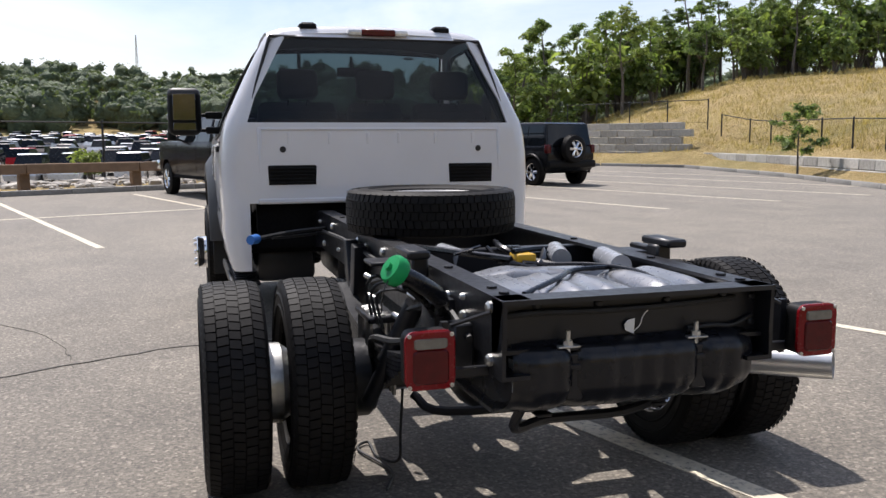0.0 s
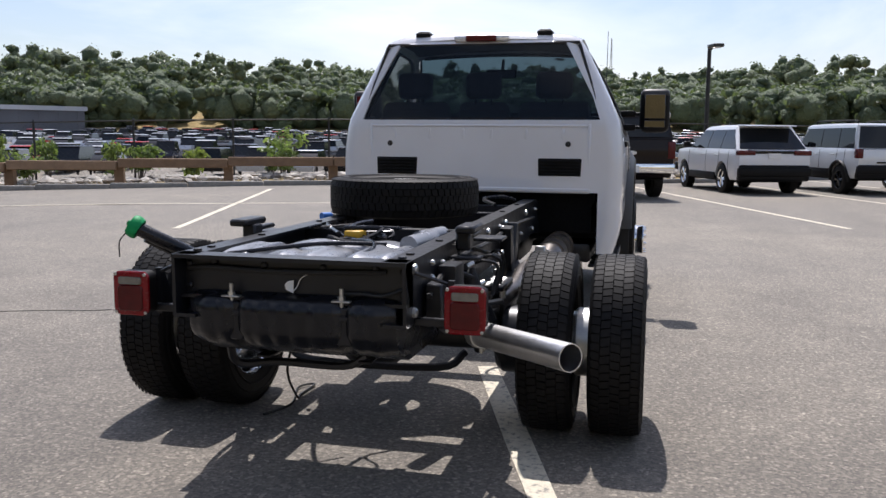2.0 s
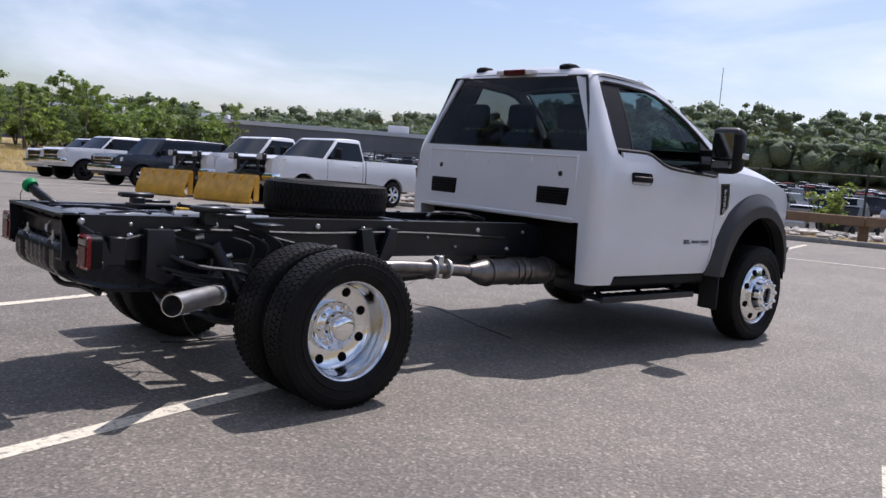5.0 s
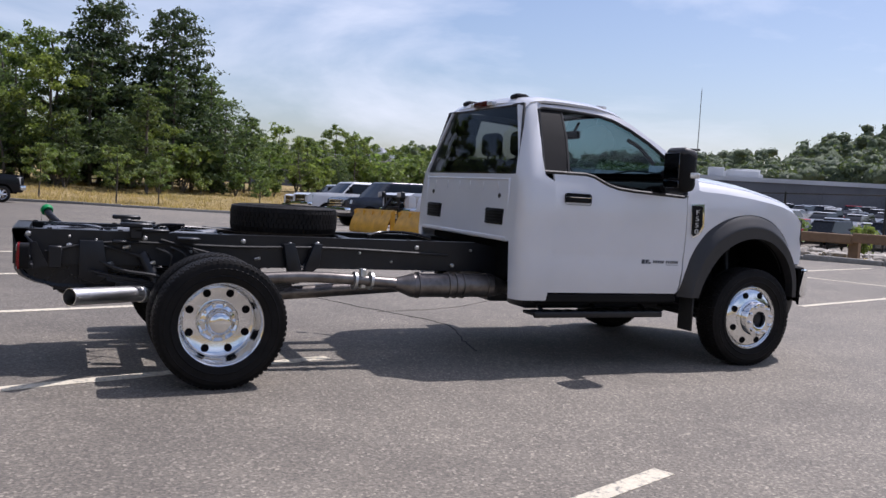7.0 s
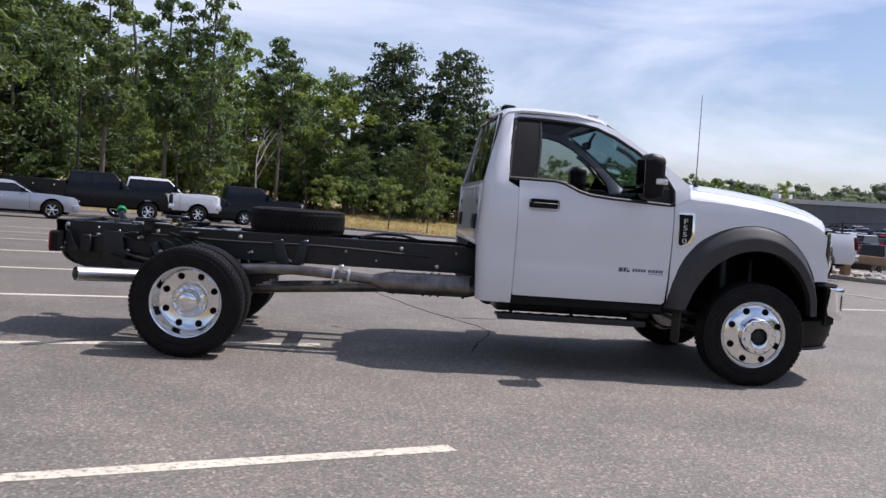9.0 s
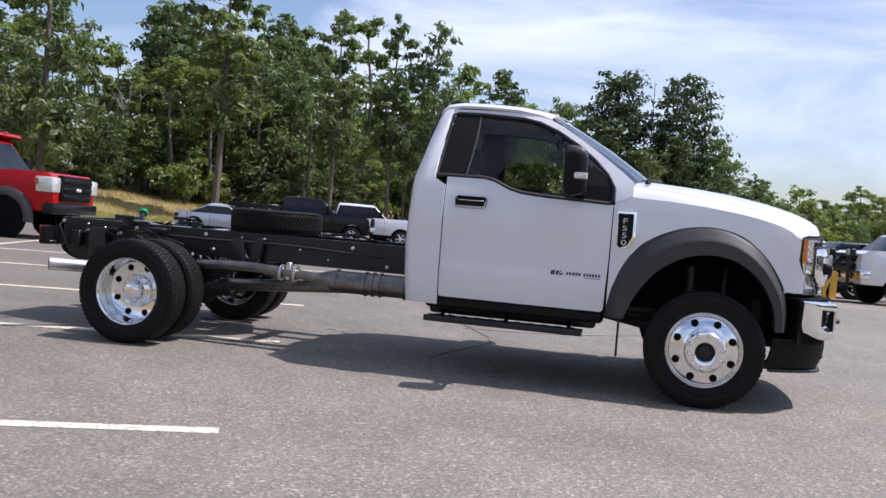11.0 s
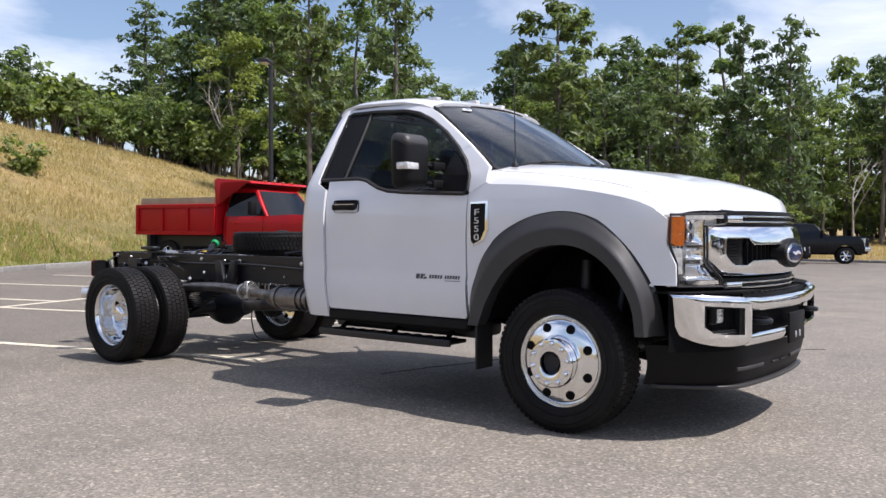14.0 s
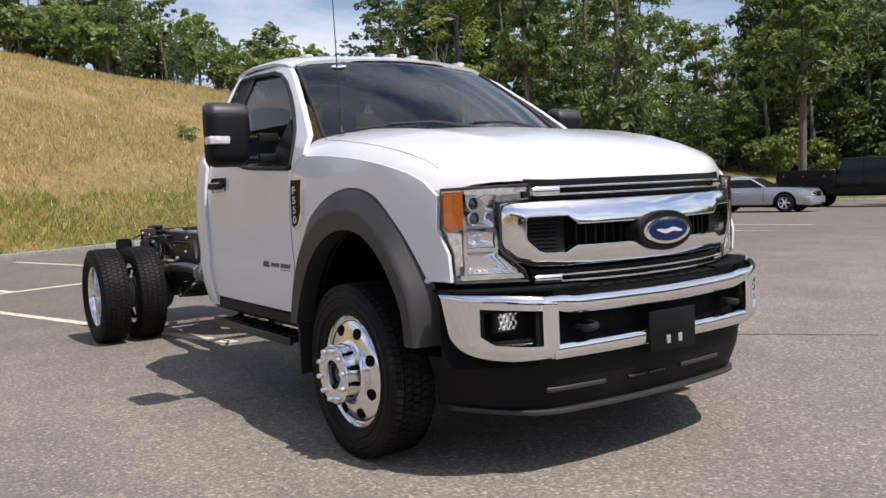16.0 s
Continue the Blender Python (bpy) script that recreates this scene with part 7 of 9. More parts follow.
def parked(name, label, category, x, y, az, color, S, group="parked vehicles"):
    """A vehicle from a side outline. S: its sizes; x ahead, the middle of its wheelbase at the origin."""
    lean = V(0, (fall(x, y - 1) - fall(x, y + 1)) / 2, 1).normalized()
    lean = V(0, 0, 1).rotation_difference(lean).to_matrix().to_4x4()
    root = empty(name, label, category, Matrix.Translation((x, y, fall(x, y))) @ lean @ Matrix.Rotation(radians(az), 4, "Z"), group)
    wb, W, r = S["wb"] / 2, S["W"] / 2, S["r"]
    xf, xr, zb, belt, hood, H = S["xf"], S["xr"], S["zb"], S["belt"], S["hood"], S["H"]
    cw, wt, rt, rb = S["cab"]            # windscreen base, its top, roof end, back window base
    ra = r * S.get('arch', 1.20)
    deck = S.get("deck", belt)

    def yw(px, z):
        f = interp(z, [(zb, .93), (zb + .12, .98), ((zb + belt) / 2, 1.0), (belt - .08, .985), (belt, .955)])
        return W * f * (1 - .03 * smooth((px - xf + 1.2) / 1.2) - S.get("nose", .16) * max(0, (px - xf + .42) / .42) ** 2.2 - .07 * max(0, (xr + .30 - px) / .30) ** 2)
    o = [(xr + .02, zb + .12), (xr, belt - .25), (xr + .03, deck - .02), (xr + .07, deck)]
    if deck != belt:
        o += [(rb - .05, deck), (rb, belt)]
    o += [(cw, belt + .02), (cw + (xf - cw) * .5, (belt + hood) / 2 + .03), (xf - .16, hood), (xf - .03, hood - .09), (xf, hood - .25), (xf, zb + .15), (xf - .06, zb)]
    for ax in [a for a in (wb, -wb) if a > xr]:
        o += [(ax + ra * math.cos(radians(a)), max(zb, r + ra * math.sin(radians(a)) * 1.0)) for a in lin(-8, 188, 12)]
    o += [(xr + .12, zb)]
    bm = slab(o, yw, [xr + .05, xr + .12, xr + .22] + lin(xr + .35, xf - .42, 6) + [xf - .32, xf - .22, xf - .14, xf - .07, xf - .03], [zb + .12, (zb + belt) / 2, belt - .16, belt - .06], .045, seg=2)
    put(bm, "body", color, root)
    bm = bmesh.new()
    for ax in (wb, -wb):
        bx(bm, ax - ra * .98, ax + ra * .98, -W * .88, W * .88, zb + .02, r + ra * .9)
    bx(bm, xr + .3, xf - .3, -W * .8, W * .8, zb - .06, zb + .05, .02)
    bx(bm, -wb + ra, wb - ra, -W * .955, W * .955, zb - .05, zb + .035, .015)
    put(bm, "underbody", M["dark"], root)

    def yg(px, z):
        f = (z - belt) / (H - belt)
        return W * (.950 - S.get("tumble", .20) * (.7 * f + .3 * f * f))
    g = [(rb - .01, belt - .03), (rt, H - .05), (rt + .10, H - .01), ((rt + wt) / 2, H), (wt - .08, H - .02), (wt, H - .06), (cw, belt - .01)]
    bm = slab(g, yg, lin(rt, wt, 3), [belt + (H - belt) * .5], .065, seg=3)
    put(bm, "roof", M["black"] if S.get("black_roof") else color, root)
    # glass
    sp = S["split"]
    def edge_front(z):
        return cw + (wt - cw) * (z - belt) / (H - .06 - belt)
    def edge_back(z):
        return rb + (rt - rb) * (z - belt) / (H - .06 - belt)
    za, zc = belt + .015, H - .12
    for s in (-1, 1):
        xs = [edge_back] + [lambda z, q=q: q for q in sp] + [edge_front]
        if len(xs) > 2:
            bm = panel([(edge_back(za) + .09, za + .01), (edge_front(za) - .09, za + .01), (edge_front(zc) - .09, zc - .01), (edge_back(zc) + .09, zc - .01)], lambda px, z: yg(px, z) + .003, (), [(za + zc) / 2], .006, s)
            put(bm, "window_pillar", M["trim"], root)
        for a, b in zip(xs, xs[1:]):
            ea, eb = (.07 if a is edge_back else .018), (.07 if b is edge_front else .018)
            poly = [(a(za) + ea, za), (b(za) - eb, za), (b(zc) - eb, zc), (a(zc) + ea, zc)]
            if poly[1][0] - poly[0][0] < .1:
                continue
            bm = panel(poly, lambda px, z: yg(px, z) + .006, (), [(za + zc) / 2], .01, s)
            put(bm, "side_window", M["bgglass"], root)
        bm = bmesh.new()
        for q in list(sp) + [cw - .12] + ([rb - .03, rb + .10] if deck != belt or S.get("badge") else [rb + .45]):
            wd = .012 if q == rb - .03 else .005
            zt = (deck if q < rb else belt) - .02
            panel([(q - wd, zb + .10), (q + wd, zb + .10), (q + wd, zt), (q - wd, zt)], lambda px, z: yw(px, z) + .004, (), [zb + .12, (zb + belt) / 2, belt - .16, belt - .06], .006, s, bm)
        split("door_gap", bm, M["dark"], root)
        bm = bmesh.new()
        for q in list(sp)[(1 if S.get("skip") else 0):] or [rt + .2]:
            bx(bm, q + .08, q + .26, s * (W + .012) - .014, s * (W + .012) + .014, belt - .17, belt - .135, .008)
        put(bm, "door_handle", M["black"] if S.get("dark_handles") else color, root)
        bm = bmesh.new()
        k = S.get("mirror", 1.0)
        bx(bm, cw - .42, cw - .27, min(s * (W + .04), s * (W + .24)), max(s * (W + .04), s * (W + .24)), belt + .04, belt + .04 + .20 * k, .04, seg=2)
        tube(bm, [(cw - .34, s * (W - .06), belt + .06), (cw - .34, s * (W + .1), belt + .09)], .025, 6)
        put(bm, "mirror", M["trim"], root)
        for ax in (wb, -wb):
            bg_wheel(root, ax, s * (W - .13), r, S.get("tw", .25), S.get("rim", "alloy"), s)
        if S.get("clad"):
            bm = bmesh.new()
            bx(bm, -wb + ra, wb - ra, min(s * W * .90, s * (W + .008)), max(s * W * .90, s * (W + .008)), zb - .02, zb + S["clad"], .02, seg=2)
            put(bm, "sill_cladding", M["trim"], root)
        if S.get("flares"):
            bm = bmesh.new()
            for ax in (wb, -wb):
                pts = [(ax + (ra + .02) * math.cos(radians(a)), r + (ra + .02) * math.sin(radians(a))) for a in lin(-5, 185, 12)]
                tube(bm, [V(p, s * (yw(p, q) + .01), q) for p, q in pts], .045, 6)
            split("wheel_flare", bm, M["trim"], root)
        # lamps
        bm = bmesh.new()
        hb = hood - (.46 if hood > 1.2 else .24)
        b_ = [(W * .56, xf + .008), (W * .74, xf - .012), (W * .86, xf - .075), (W * .935, xf - .20), (W * .955, xf - .34)]
        grid(bm, lambda i, w: V(b_[i][1] - .02 * w, s * b_[i][0], hb + (hood - .09 - hb) * w), range(5), [0, .5, 1])
        thick(bm, .05)
        hl_ = put(bm, "headlight", M["clear"], root, "clear headlight")
        bm = bmesh.new()
        tz0, tz1, tw_ = S["tail"]
        bx(bm, xr - .012, xr + .16, min(s * (W * .965 - tw_), s * W * .972), max(s * (W * .965 - tw_), s * W * .972), tz0, tz1, .02, seg=2)
        put(bm, "tail_light", M["redlens"], root, "red tail light")
    for x0, x1, sg in ((cw, wt, 1), (rb, rt, -1)):
        if sg < 0 and S.get("no_back"):
            continue
        q = []
        for z in (za, zc + .03):
            f = (z - belt) / (H - .06 - belt)
            px = x0 + (x1 - x0) * f + sg * .012
            q.append((px, yg(px, z) - .07, z + .006))
        (xa, ya, z0), (xb, yb, z1) = q
        b = bmesh.new()
        grid(b, lambda a, w: V(xa + (xb - xa) * w + sg * .03 * (1 - a * a), a * (ya + (yb - ya) * w), z0 + (z1 - z0) * w), lin(-1, 1, 6), [0, .5, 1])
        thick(b, .008)
        put(b, "windscreen" if sg > 0 else "rear_window", M["bgglass"], root)
    # grille and bumpers
    bm = bmesh.new()
    gh = .56 if hood > 1.2 else .36
    bx(bm, xf - .05, xf + .012, -W * .56, W * .56, hood - gh, hood - .08, .02)
    gr = put(bm, "grille", M["black"], root)
    bm = bmesh.new()
    for k in range(3):
        z = hood - .11 - (gh - .14) * k / 2
        bx(bm, xf + .005, xf + .030, -W * .55, W * .55, z - .022, z + .022, .008)
    put(bm, "grille_bar", M[S.get("grille", "chrome")], gr)
    bm = bmesh.new()
    zq = zb + S.get("bz", .12)
    bx(bm, xf - .20, xf + .07, -W * .96, W * .96, zq, zq + .24, .05, seg=2)
    put(bm, "front_bumper", M[S.get("bumper", "chrome")], root)
    bm = bmesh.new()
    bx(bm, xr - .09, xr + .10, -W * .95, W * .95, zq - .02, zq + .20, .04, seg=2)
    put(bm, "rear_bumper", M[S.get("rbumper", S.get("bumper", "chrome"))], root)
    bm = bmesh.new()
    bx(bm, xr - .10 if S.get("low_plate") else xr - .016, xr - .002, -.16, .16, S.get("plate", zq + .30), S.get("plate", zq + .30) + .15, .006)
    put(bm, "number_plate", M["paper"], root)
    if S.get("badge"):
        bm = bmesh.new()
        b_x = xr - .012
        rows_ = [[bm.verts.new((b_x - d_, .11 * f * math.cos(TAU * i / 20), S["badge"] + .045 * f * math.sin(TAU * i / 20))) for i in range(20)] for f, d_ in ((1, 0), (1, .012), (.001, .014))]
        for a, b in zip(rows_, rows_[1:]):
            bridge(bm, a, b)
        put(bm, "badge", M["letter"], root)
    return root


PICK = dict(wb=3.68, W=2.03, r=.40, xf=2.87, xr=-3.05, zb=.50, belt=1.32, hood=1.34, H=1.98, arch=1.27, cab=(1.10, .46, -1.35, -1.50), split=(-.55,), tail=(.92, 1.30, .16), deck=1.36, mirror=1.5, plate=.62, low_plate=True, badge=1.05)
REG = dict(PICK, cab=(1.10, .46, -.48, -.56), split=(), deck=1.37)
SUV = dict(wb=2.85, W=1.93, r=.37, xf=2.35, xr=-2.42, zb=.36, belt=1.12, hood=1.06, H=1.74, cab=(1.16, .30, -1.72, -2.30), split=(-1.20, -.28), tail=(.98, 1.10, .44), bumper="trim", clad=.16, plate=.90, mirror=.8, tumble=.24, grille="black")
BOXY = dict(wb=2.68, W=1.90, r=.37, xf=2.20, xr=-2.18, zb=.42, belt=1.16, hood=1.14, H=1.80, cab=(.98, .62, -1.92, -2.05), split=(-1.2, -.30), tail=(.92, 1.16, .15), bumper="trim", flares=True, plate=.80, mirror=.8, tumble=.10, grille="black", rim="black", clad=.22, nose=.12)
BIG = dict(wb=3.1, W=2.03, r=.40, xf=2.6, xr=-2.7, zb=.42, belt=1.22, hood=1.18, H=1.94, cab=(1.1, .5, -2.35, -2.60), split=(-1.4, -.4), tail=(1.0, 1.4, .12), tumble=.16)
COUPE = dict(wb=2.43, W=1.82, r=.33, xf=2.05, xr=-1.95, zb=.24, belt=.86, hood=.80, H=1.29, cab=(.62, -.05, -.72, -1.45), split=(-.62,), tail=(.66, .80, .40), deck=.90, bumper="silver", plate=.5, mirror=.6, tumble=.32, grille="chrome", bz=.06)
SEDAN = dict(COUPE, wb=2.78, W=1.84, xf=2.35, xr=-2.4, H=1.44, belt=.94, hood=.88, deck=1.0, cab=(.85, .05, -1.05, -1.75), split=(-.95, -.12), bumper="black", r=.34)


def beside(x, y, az, fwd):
    """Moves a place forwards along a heading."""
    return x + fwd * math.cos(radians(az)), y + fwd * math.sin(radians(az))


# row facing the guard rail: x and y of the rear axle
p = parked("pickup_truck", "very dark brown pickup with a matching bed cap and chrome bumper", "pickup truck", *beside(17.0, -.4, 17, 1.84), 17, M["maroon"], PICK)
bm = slab([(-3.0, 1.33), (-2.92, 1.76), (-2.80, 1.95), (-1.60, 1.98), (-1.52, 1.90), (-1.52, 1.33)], lambda x, z: .96 - .13 * (z - 1.33) / .6, (), (1.6,), .04)
capo = part("bed_cap", bm, M["maroon"], p, "dark bed cap")
bm = bmesh.new()
grid(bm, lambda a, w: V(-3.012 + .085 * w + .03 * (1 - a * a) * -1, a * (.84 - .06 * w), 1.40 + .40 * w), lin(-1, 1, 6), [0, .5, 1])
thick(bm, .008)
part("cap_window", bm, M["bgglass"], capo)
for s in (-1, 1):
    bm = panel([(-2.80, 1.44), (-1.62, 1.44), (-1.62, 1.80), (-2.70, 1.80)], lambda x, z: .968 - .13 * (z - 1.33) / .6, (), (1.6,), .01, s)
    part("cap_side_window", bm, M["bgglass"], capo)
p = parked("suv", "white crossover with dark rear glass, parked nose to the guard rail", "car", *beside(19.9, -3.85, 17, 1.42), 17, M["white"], SUV)
bm = bmesh.new()
bx(bm, -2.47, -2.25, -.90, .90, .34, .74, .06, seg=3)
part("rear_valance", bm, M["trim"], p)
bm = bmesh.new()
slab([(-2.14, 1.700), (-2.12, 1.722), (-1.62, 1.742), (-1.62, 1.700)], lambda x, z: .66, (), (), .01, bm)
part("spoiler", bm, M["white"], p, "white roof spoiler")
bm = bmesh.new()
bx(bm, -2.440, -2.40, -.50, .50, 1.02, 1.09, .015)
part("light_bar", bm, M["black"], p, "dark bar between the tail lights")
p = parked("suv", "boxy pale silver crossover with black wheel flares", "car", *beside(20.45, -6.75, 17, 1.34), 17, M["pale"], BOXY)
bm = bmesh.new()
for s in (-1, 1):
    tube(bm, curve_pts([(-1.7, s * .70, 1.80), (-1.6, s * .70, 1.86), (.2, s * .70, 1.87), (.35, s * .70, 1.79)], 4), .02, 6)
part("roof_rail", bm, M["trim"], p)
bm = bmesh.new()
bx(bm, -2.25, -2.02, -.90, .90, .40, .76, .05, seg=2)
part("rear_valance", bm, M["trim"], p)
bm = bmesh.new()
bx(bm, -2.205, -2.185, -.42, .42, .80, .84, .008)
part("tailgate_grip", bm, M["black"], p)
p = parked("suv", "black boxy off-road vehicle with a spare wheel on its tailgate", "car", *beside(20.85, -9.55, 17, 1.45), 17, M["black"], dict(BOXY, black_roof=True, wb=2.9, r=.40, xf=2.3, xr=-2.15, H=1.86, tail=(.95, 1.2, .13), rim="alloy"))
sw = bg_wheel(p, 0, 0, .40, .25, "alloy", -1)
sw.matrix_local = Matrix.Translation((-2.32, .08, 1.08)) @ Matrix.Rotation(radians(-90), 4, "Z")

# row with its backs to the guard rail
def plow(parent):
    bm = bmesh.new()
    grid(bm, lambda a, w: V(3.72 + .16 * math.cos(w * 2.2) - .18 * abs(a) * 0, a * 1.20, .06 + .72 * w), lin(-1, 1, 8), lin(0, 1, 8))
    thick(bm, .02)
    for k in (-1, -.5, 0, .5, 1):
        bx(bm, 3.56, 3.72, k * 1.17 - .02, k * 1.17 + .02, .10, .74, .006)
    bx(bm, 3.80, 3.84, -1.2, 1.2, .02, .16, .005)
    b = part("plow_blade", bm, M["plow"], parent, "yellow snow plow blade")
    bm = bmesh.new()
    for s in (-1, 1):
        tube(bm, [(3.60, s * .5, .30), (2.85, s * .38, .50)], .05, 6)
        tube(bm, [(2.98, s * .42, .40), (3.02, s * .42, 1.28)], .045, 6)
        bx(bm, 2.96, 3.12, s * .60 - .13, s * .60 + .13, 1.18, 1.36, .02)
    tube(bm, [(3.02, -.72, 1.22), (3.02, .72, 1.22)], .045, 6)
    tube(bm, [(3.02, -.5, .86), (3.02, .5, .86)], .05, 6)
    tube(bm, [(3.02, 0, 1.15), (3.5, 0, .6)], .05, 8)
    split("plow_mount", bm, M["frame"], b, "black plow mount")
    bm = bmesh.new()
    for s in (-1, 1):
        bx(bm, 3.10, 3.135, s * .60 - .11, s * .60 + .11, 1.20, 1.34, .01)
    split("plow_lamp", bm, M["clear"], b)


for fx, fy in ((10.3, 16.75), (9.9, 19.75)):
    p = parked("pickup_truck", "white single cab pickup with a yellow snow plow on its front", "pickup truck", *beside(fx, fy, 190, -1.84), 190, M["white"], dict(REG, black_roof=False))
    plow(p)
p = parked("suv", "large dark blue sport utility vehicle", "car", *beside(10.5, 28.3, 190, -1.55), 190, M["navy"], BIG)
p = parked("pickup_truck", "white lifted crew cab pickup with dark wheels", "pickup truck", *beside(10.55, 34.5, 190, -1.84), 190, M["white"], dict(PICK, r=.44, zb=.60, belt=1.42, hood=1.38, H=2.04, deck=1.44, rim="black"))

p = parked("pickup_truck", "white crew cab pickup at the end of the row", "pickup truck", *beside(11.0, 38.3, 190, -1.84), 190, M["white"], PICK)

# far row, seen from its right-hand sides
p = parked("coupe", "silver two-seat coupe with multi-spoke wheels", "car", -11.5, 24.4, 17, M["silver"], COUPE)
p = parked("service_truck", "black crew cab truck with a black utility body", "pickup truck", -10.9, 31.3, 17, M["black"], dict(PICK, wb=4.2, xr=-3.6, cab=(1.3, .7, -1.05, -1.2), split=(-.25,), xf=3.12, deck=1.30))
bm = bmesh.new()
for s in (-1, 1):
    bx(bm, -3.55, -1.25, min(s * .62, s * 1.08), max(s * .62, s * 1.08), .78, 1.52, .02)
split("tool_body", bm, M["black"], p)
bm = bmesh.new()
for s in (-1, 1):
    for x in (-3.4, -2.6, -1.8):
        bx(bm, x + .1, x + .16, s * 1.085 - .01, s * 1.085 + .01, 1.25, 1.31, .004)
split("latch", bm, M["chrome"], p)
p = parked("pickup_truck", "white crew cab pickup beside the black service truck", "pickup truck", -9.3, 35.2, 17, M["white"], PICK)
p = parked("sedan", "low black sedan parked before the wood", "car", -6.9, 36.9, 17, M["black"], SEDAN)
p = parked("pickup_truck", "black crew cab pickup by the wood", "pickup truck", -5.6, 40.3, 17, M["black"], PICK)

# red dump truck below the meadow
p = parked("dump_truck", "red single cab dump truck with wooden sideboards below the meadow", "dump truck", -11.44, 9.79, 7, M["red"], dict(REG, wb=4.0, xf=3.02, xr=-.05, zb=.62, belt=1.42, hood=1.46, H=2.16, arch=1.30, cab=(1.50, .98, .10, .0), deck=1.42, tail=(.7, .8, .1), mirror=1.7, no_back=True, tw=.24, bumper="black", bz=-.05, grille="black", nose=.10))
bm = bmesh.new()
bx(bm, -3.0, -.12, -.43, -.34, .70, .92, .01)
bx(bm, -3.0, -.12, .34, .43, .70, .92, .01)
# Dark filler box for the underbody and the shadow below the bed, no rail.
bx(bm, -2.95, -.12, -.92, .92, .36, .96, .03)
part("frame_rail", bm, M["frame"], p)
bm = slab([(-3.05, .98), (-3.12, 1.72), (-3.05, 1.74), (-.16, 1.76), (-.10, 1.74), (-.10, .98)], lambda x, z: 1.10, (), (), .02)
db = part("dump_bed", bm, M["red"], p, "red steel dump bed")
bm = bmesh.new()
for s in (-1, 1):
    for x in (-3.06, -2.1, -1.15, -.18):
        bx(bm, x - .05, x + .05, s * 1.12 - .03, s * 1.12 + .03, .96, 1.75, .01)
    bx(bm, -3.1, -.1, s * 1.12 - .035, s * 1.12 + .035, 1.66, 1.76, .012)
    bx(bm, -3.1, -.1, s * 1.12 - .03, s * 1.12 + .03, .95, 1.05, .012)
split("bed_rib", bm, M["red"], db)
bm = bmesh.new()
for s in (-1, 1):
    bx(bm, -2.95, -.2, s * 1.07 - .025, s * 1.07 + .025, 1.755, 1.93, .004)
split("sideboard", bm, M["wood"], db, "bare wooden sideboard")
bm = slab([(-.16, 1.74), (-.22, 2.36), (-.14, 2.41), (1.00, 2.32), (1.06, 2.26), (.02, 2.28), (-.06, 1.74)], lambda x, z: 1.08, (), (), .01)
part("cab_guard", bm, M["red"], db, "red cab guard over the roof")
bm = bmesh.new()
for y in (-.5, -.17, .17, .5):
    bx(bm, .94, 1.03, y - .03, y + .03, 2.31, 2.35, .01)
split("marker_lamp", bm, M["amber"], p)
bm = bmesh.new()
for s in (-1, 1):
    bx(bm, -2.62, -2.56, s * 1.0 - .12, s * 1.0 + .12, .20, .95, .01)
split("mud_flap", bm, M["rubber"], p)
for s in (-1, 1):
    bm = bmesh.new()
    grid(bm, lambda a, w: V(2.0 + (.49 + .19 * w) * math.cos(radians(a)), s * (1.075 - .07 * w ** 3), .42 + (.49 + .19 * w) * math.sin(radians(a))), lin(-6, 186, 20), [0, .2, .6, .9, 1])
    thick(bm, .05)
    part("wheel_flare", bm, M["flare"], p)
    # Flat black disc across the opening, painted shade of the wheel arch.
    bm = bmesh.new()
    lathe(bm, [(.001, 0), (.50, 0), (.50, .01), (.001, .01)], (2.0, s * 1.012, .42), (0, s, 0), 28)
    part("wheel_house", bm, M["dark"], p)
    bm = bmesh.new()
    bx(bm, 2.66, 3.06, min(s * .64, s * 1.005), max(s * .64, s * 1.005), 1.03, 1.37, .05, seg=2)
    part("headlight", bm, M["clear"], p, "large clear headlight")
    bm = bmesh.new()
    bx(bm, 2.64, 2.74, min(s * .98, s * 1.018), max(s * .98, s * 1.018), 1.20, 1.33, .01)
    part("amber_marker", bm, M["amber"], p)
    bg_wheel(p, -2.0, s * .70, .40, .24, "alloy", s)

bm = bmesh.new()
bx(bm, 2.96, 3.09, -.65, .65, .86, 1.42, .03, seg=2)
gr = part("grille", bm, M["trim"], p, "large black grille")
for z in (1.30, 1.12, .96):
    bm = bmesh.new()
    bx(bm, 3.07, 3.12, -.60, .60, z - .035, z + .035, .012)
    part("grille_bar", bm, M["black"], gr)
bm = bmesh.new()
bx(bm, 3.10, 3.135, -.10, .10, 1.09, 1.16, .012)
part("badge", bm, M["letter"], gr)

# the lower lot: paving and rows of distant cars
bm = bmesh.new()
grid(bm, lambda r, a: V(r * math.cos(radians(a)), r * math.sin(radians(a)), height(r * math.cos(radians(a)), r * math.sin(radians(a))) + .07), [r for r in radii if 50 < r < 186] + [190], [a for a in angs if a < 63] , 0)
grid(bm, lambda r, a: V(r * math.cos(radians(a)), r * math.sin(radians(a)), height(r * math.cos(radians(a)), r * math.sin(radians(a))) + .07), [r for r in radii if 50 < r < 186] + [190], [a - 360 for a in angs if a > 344] + [0], 0)
tagged(part("road", bm, M["asphalt"]), "grey asphalt of the lower lot", "road", kind="structure")
rd = random.Random(17)
car_mats = [M["white"], M["black"], M["silver"], M["red"], M["navy"], M["pale"], M["bgglass"], M["maroon"], M["tyre"]]
bm = bmesh.new()


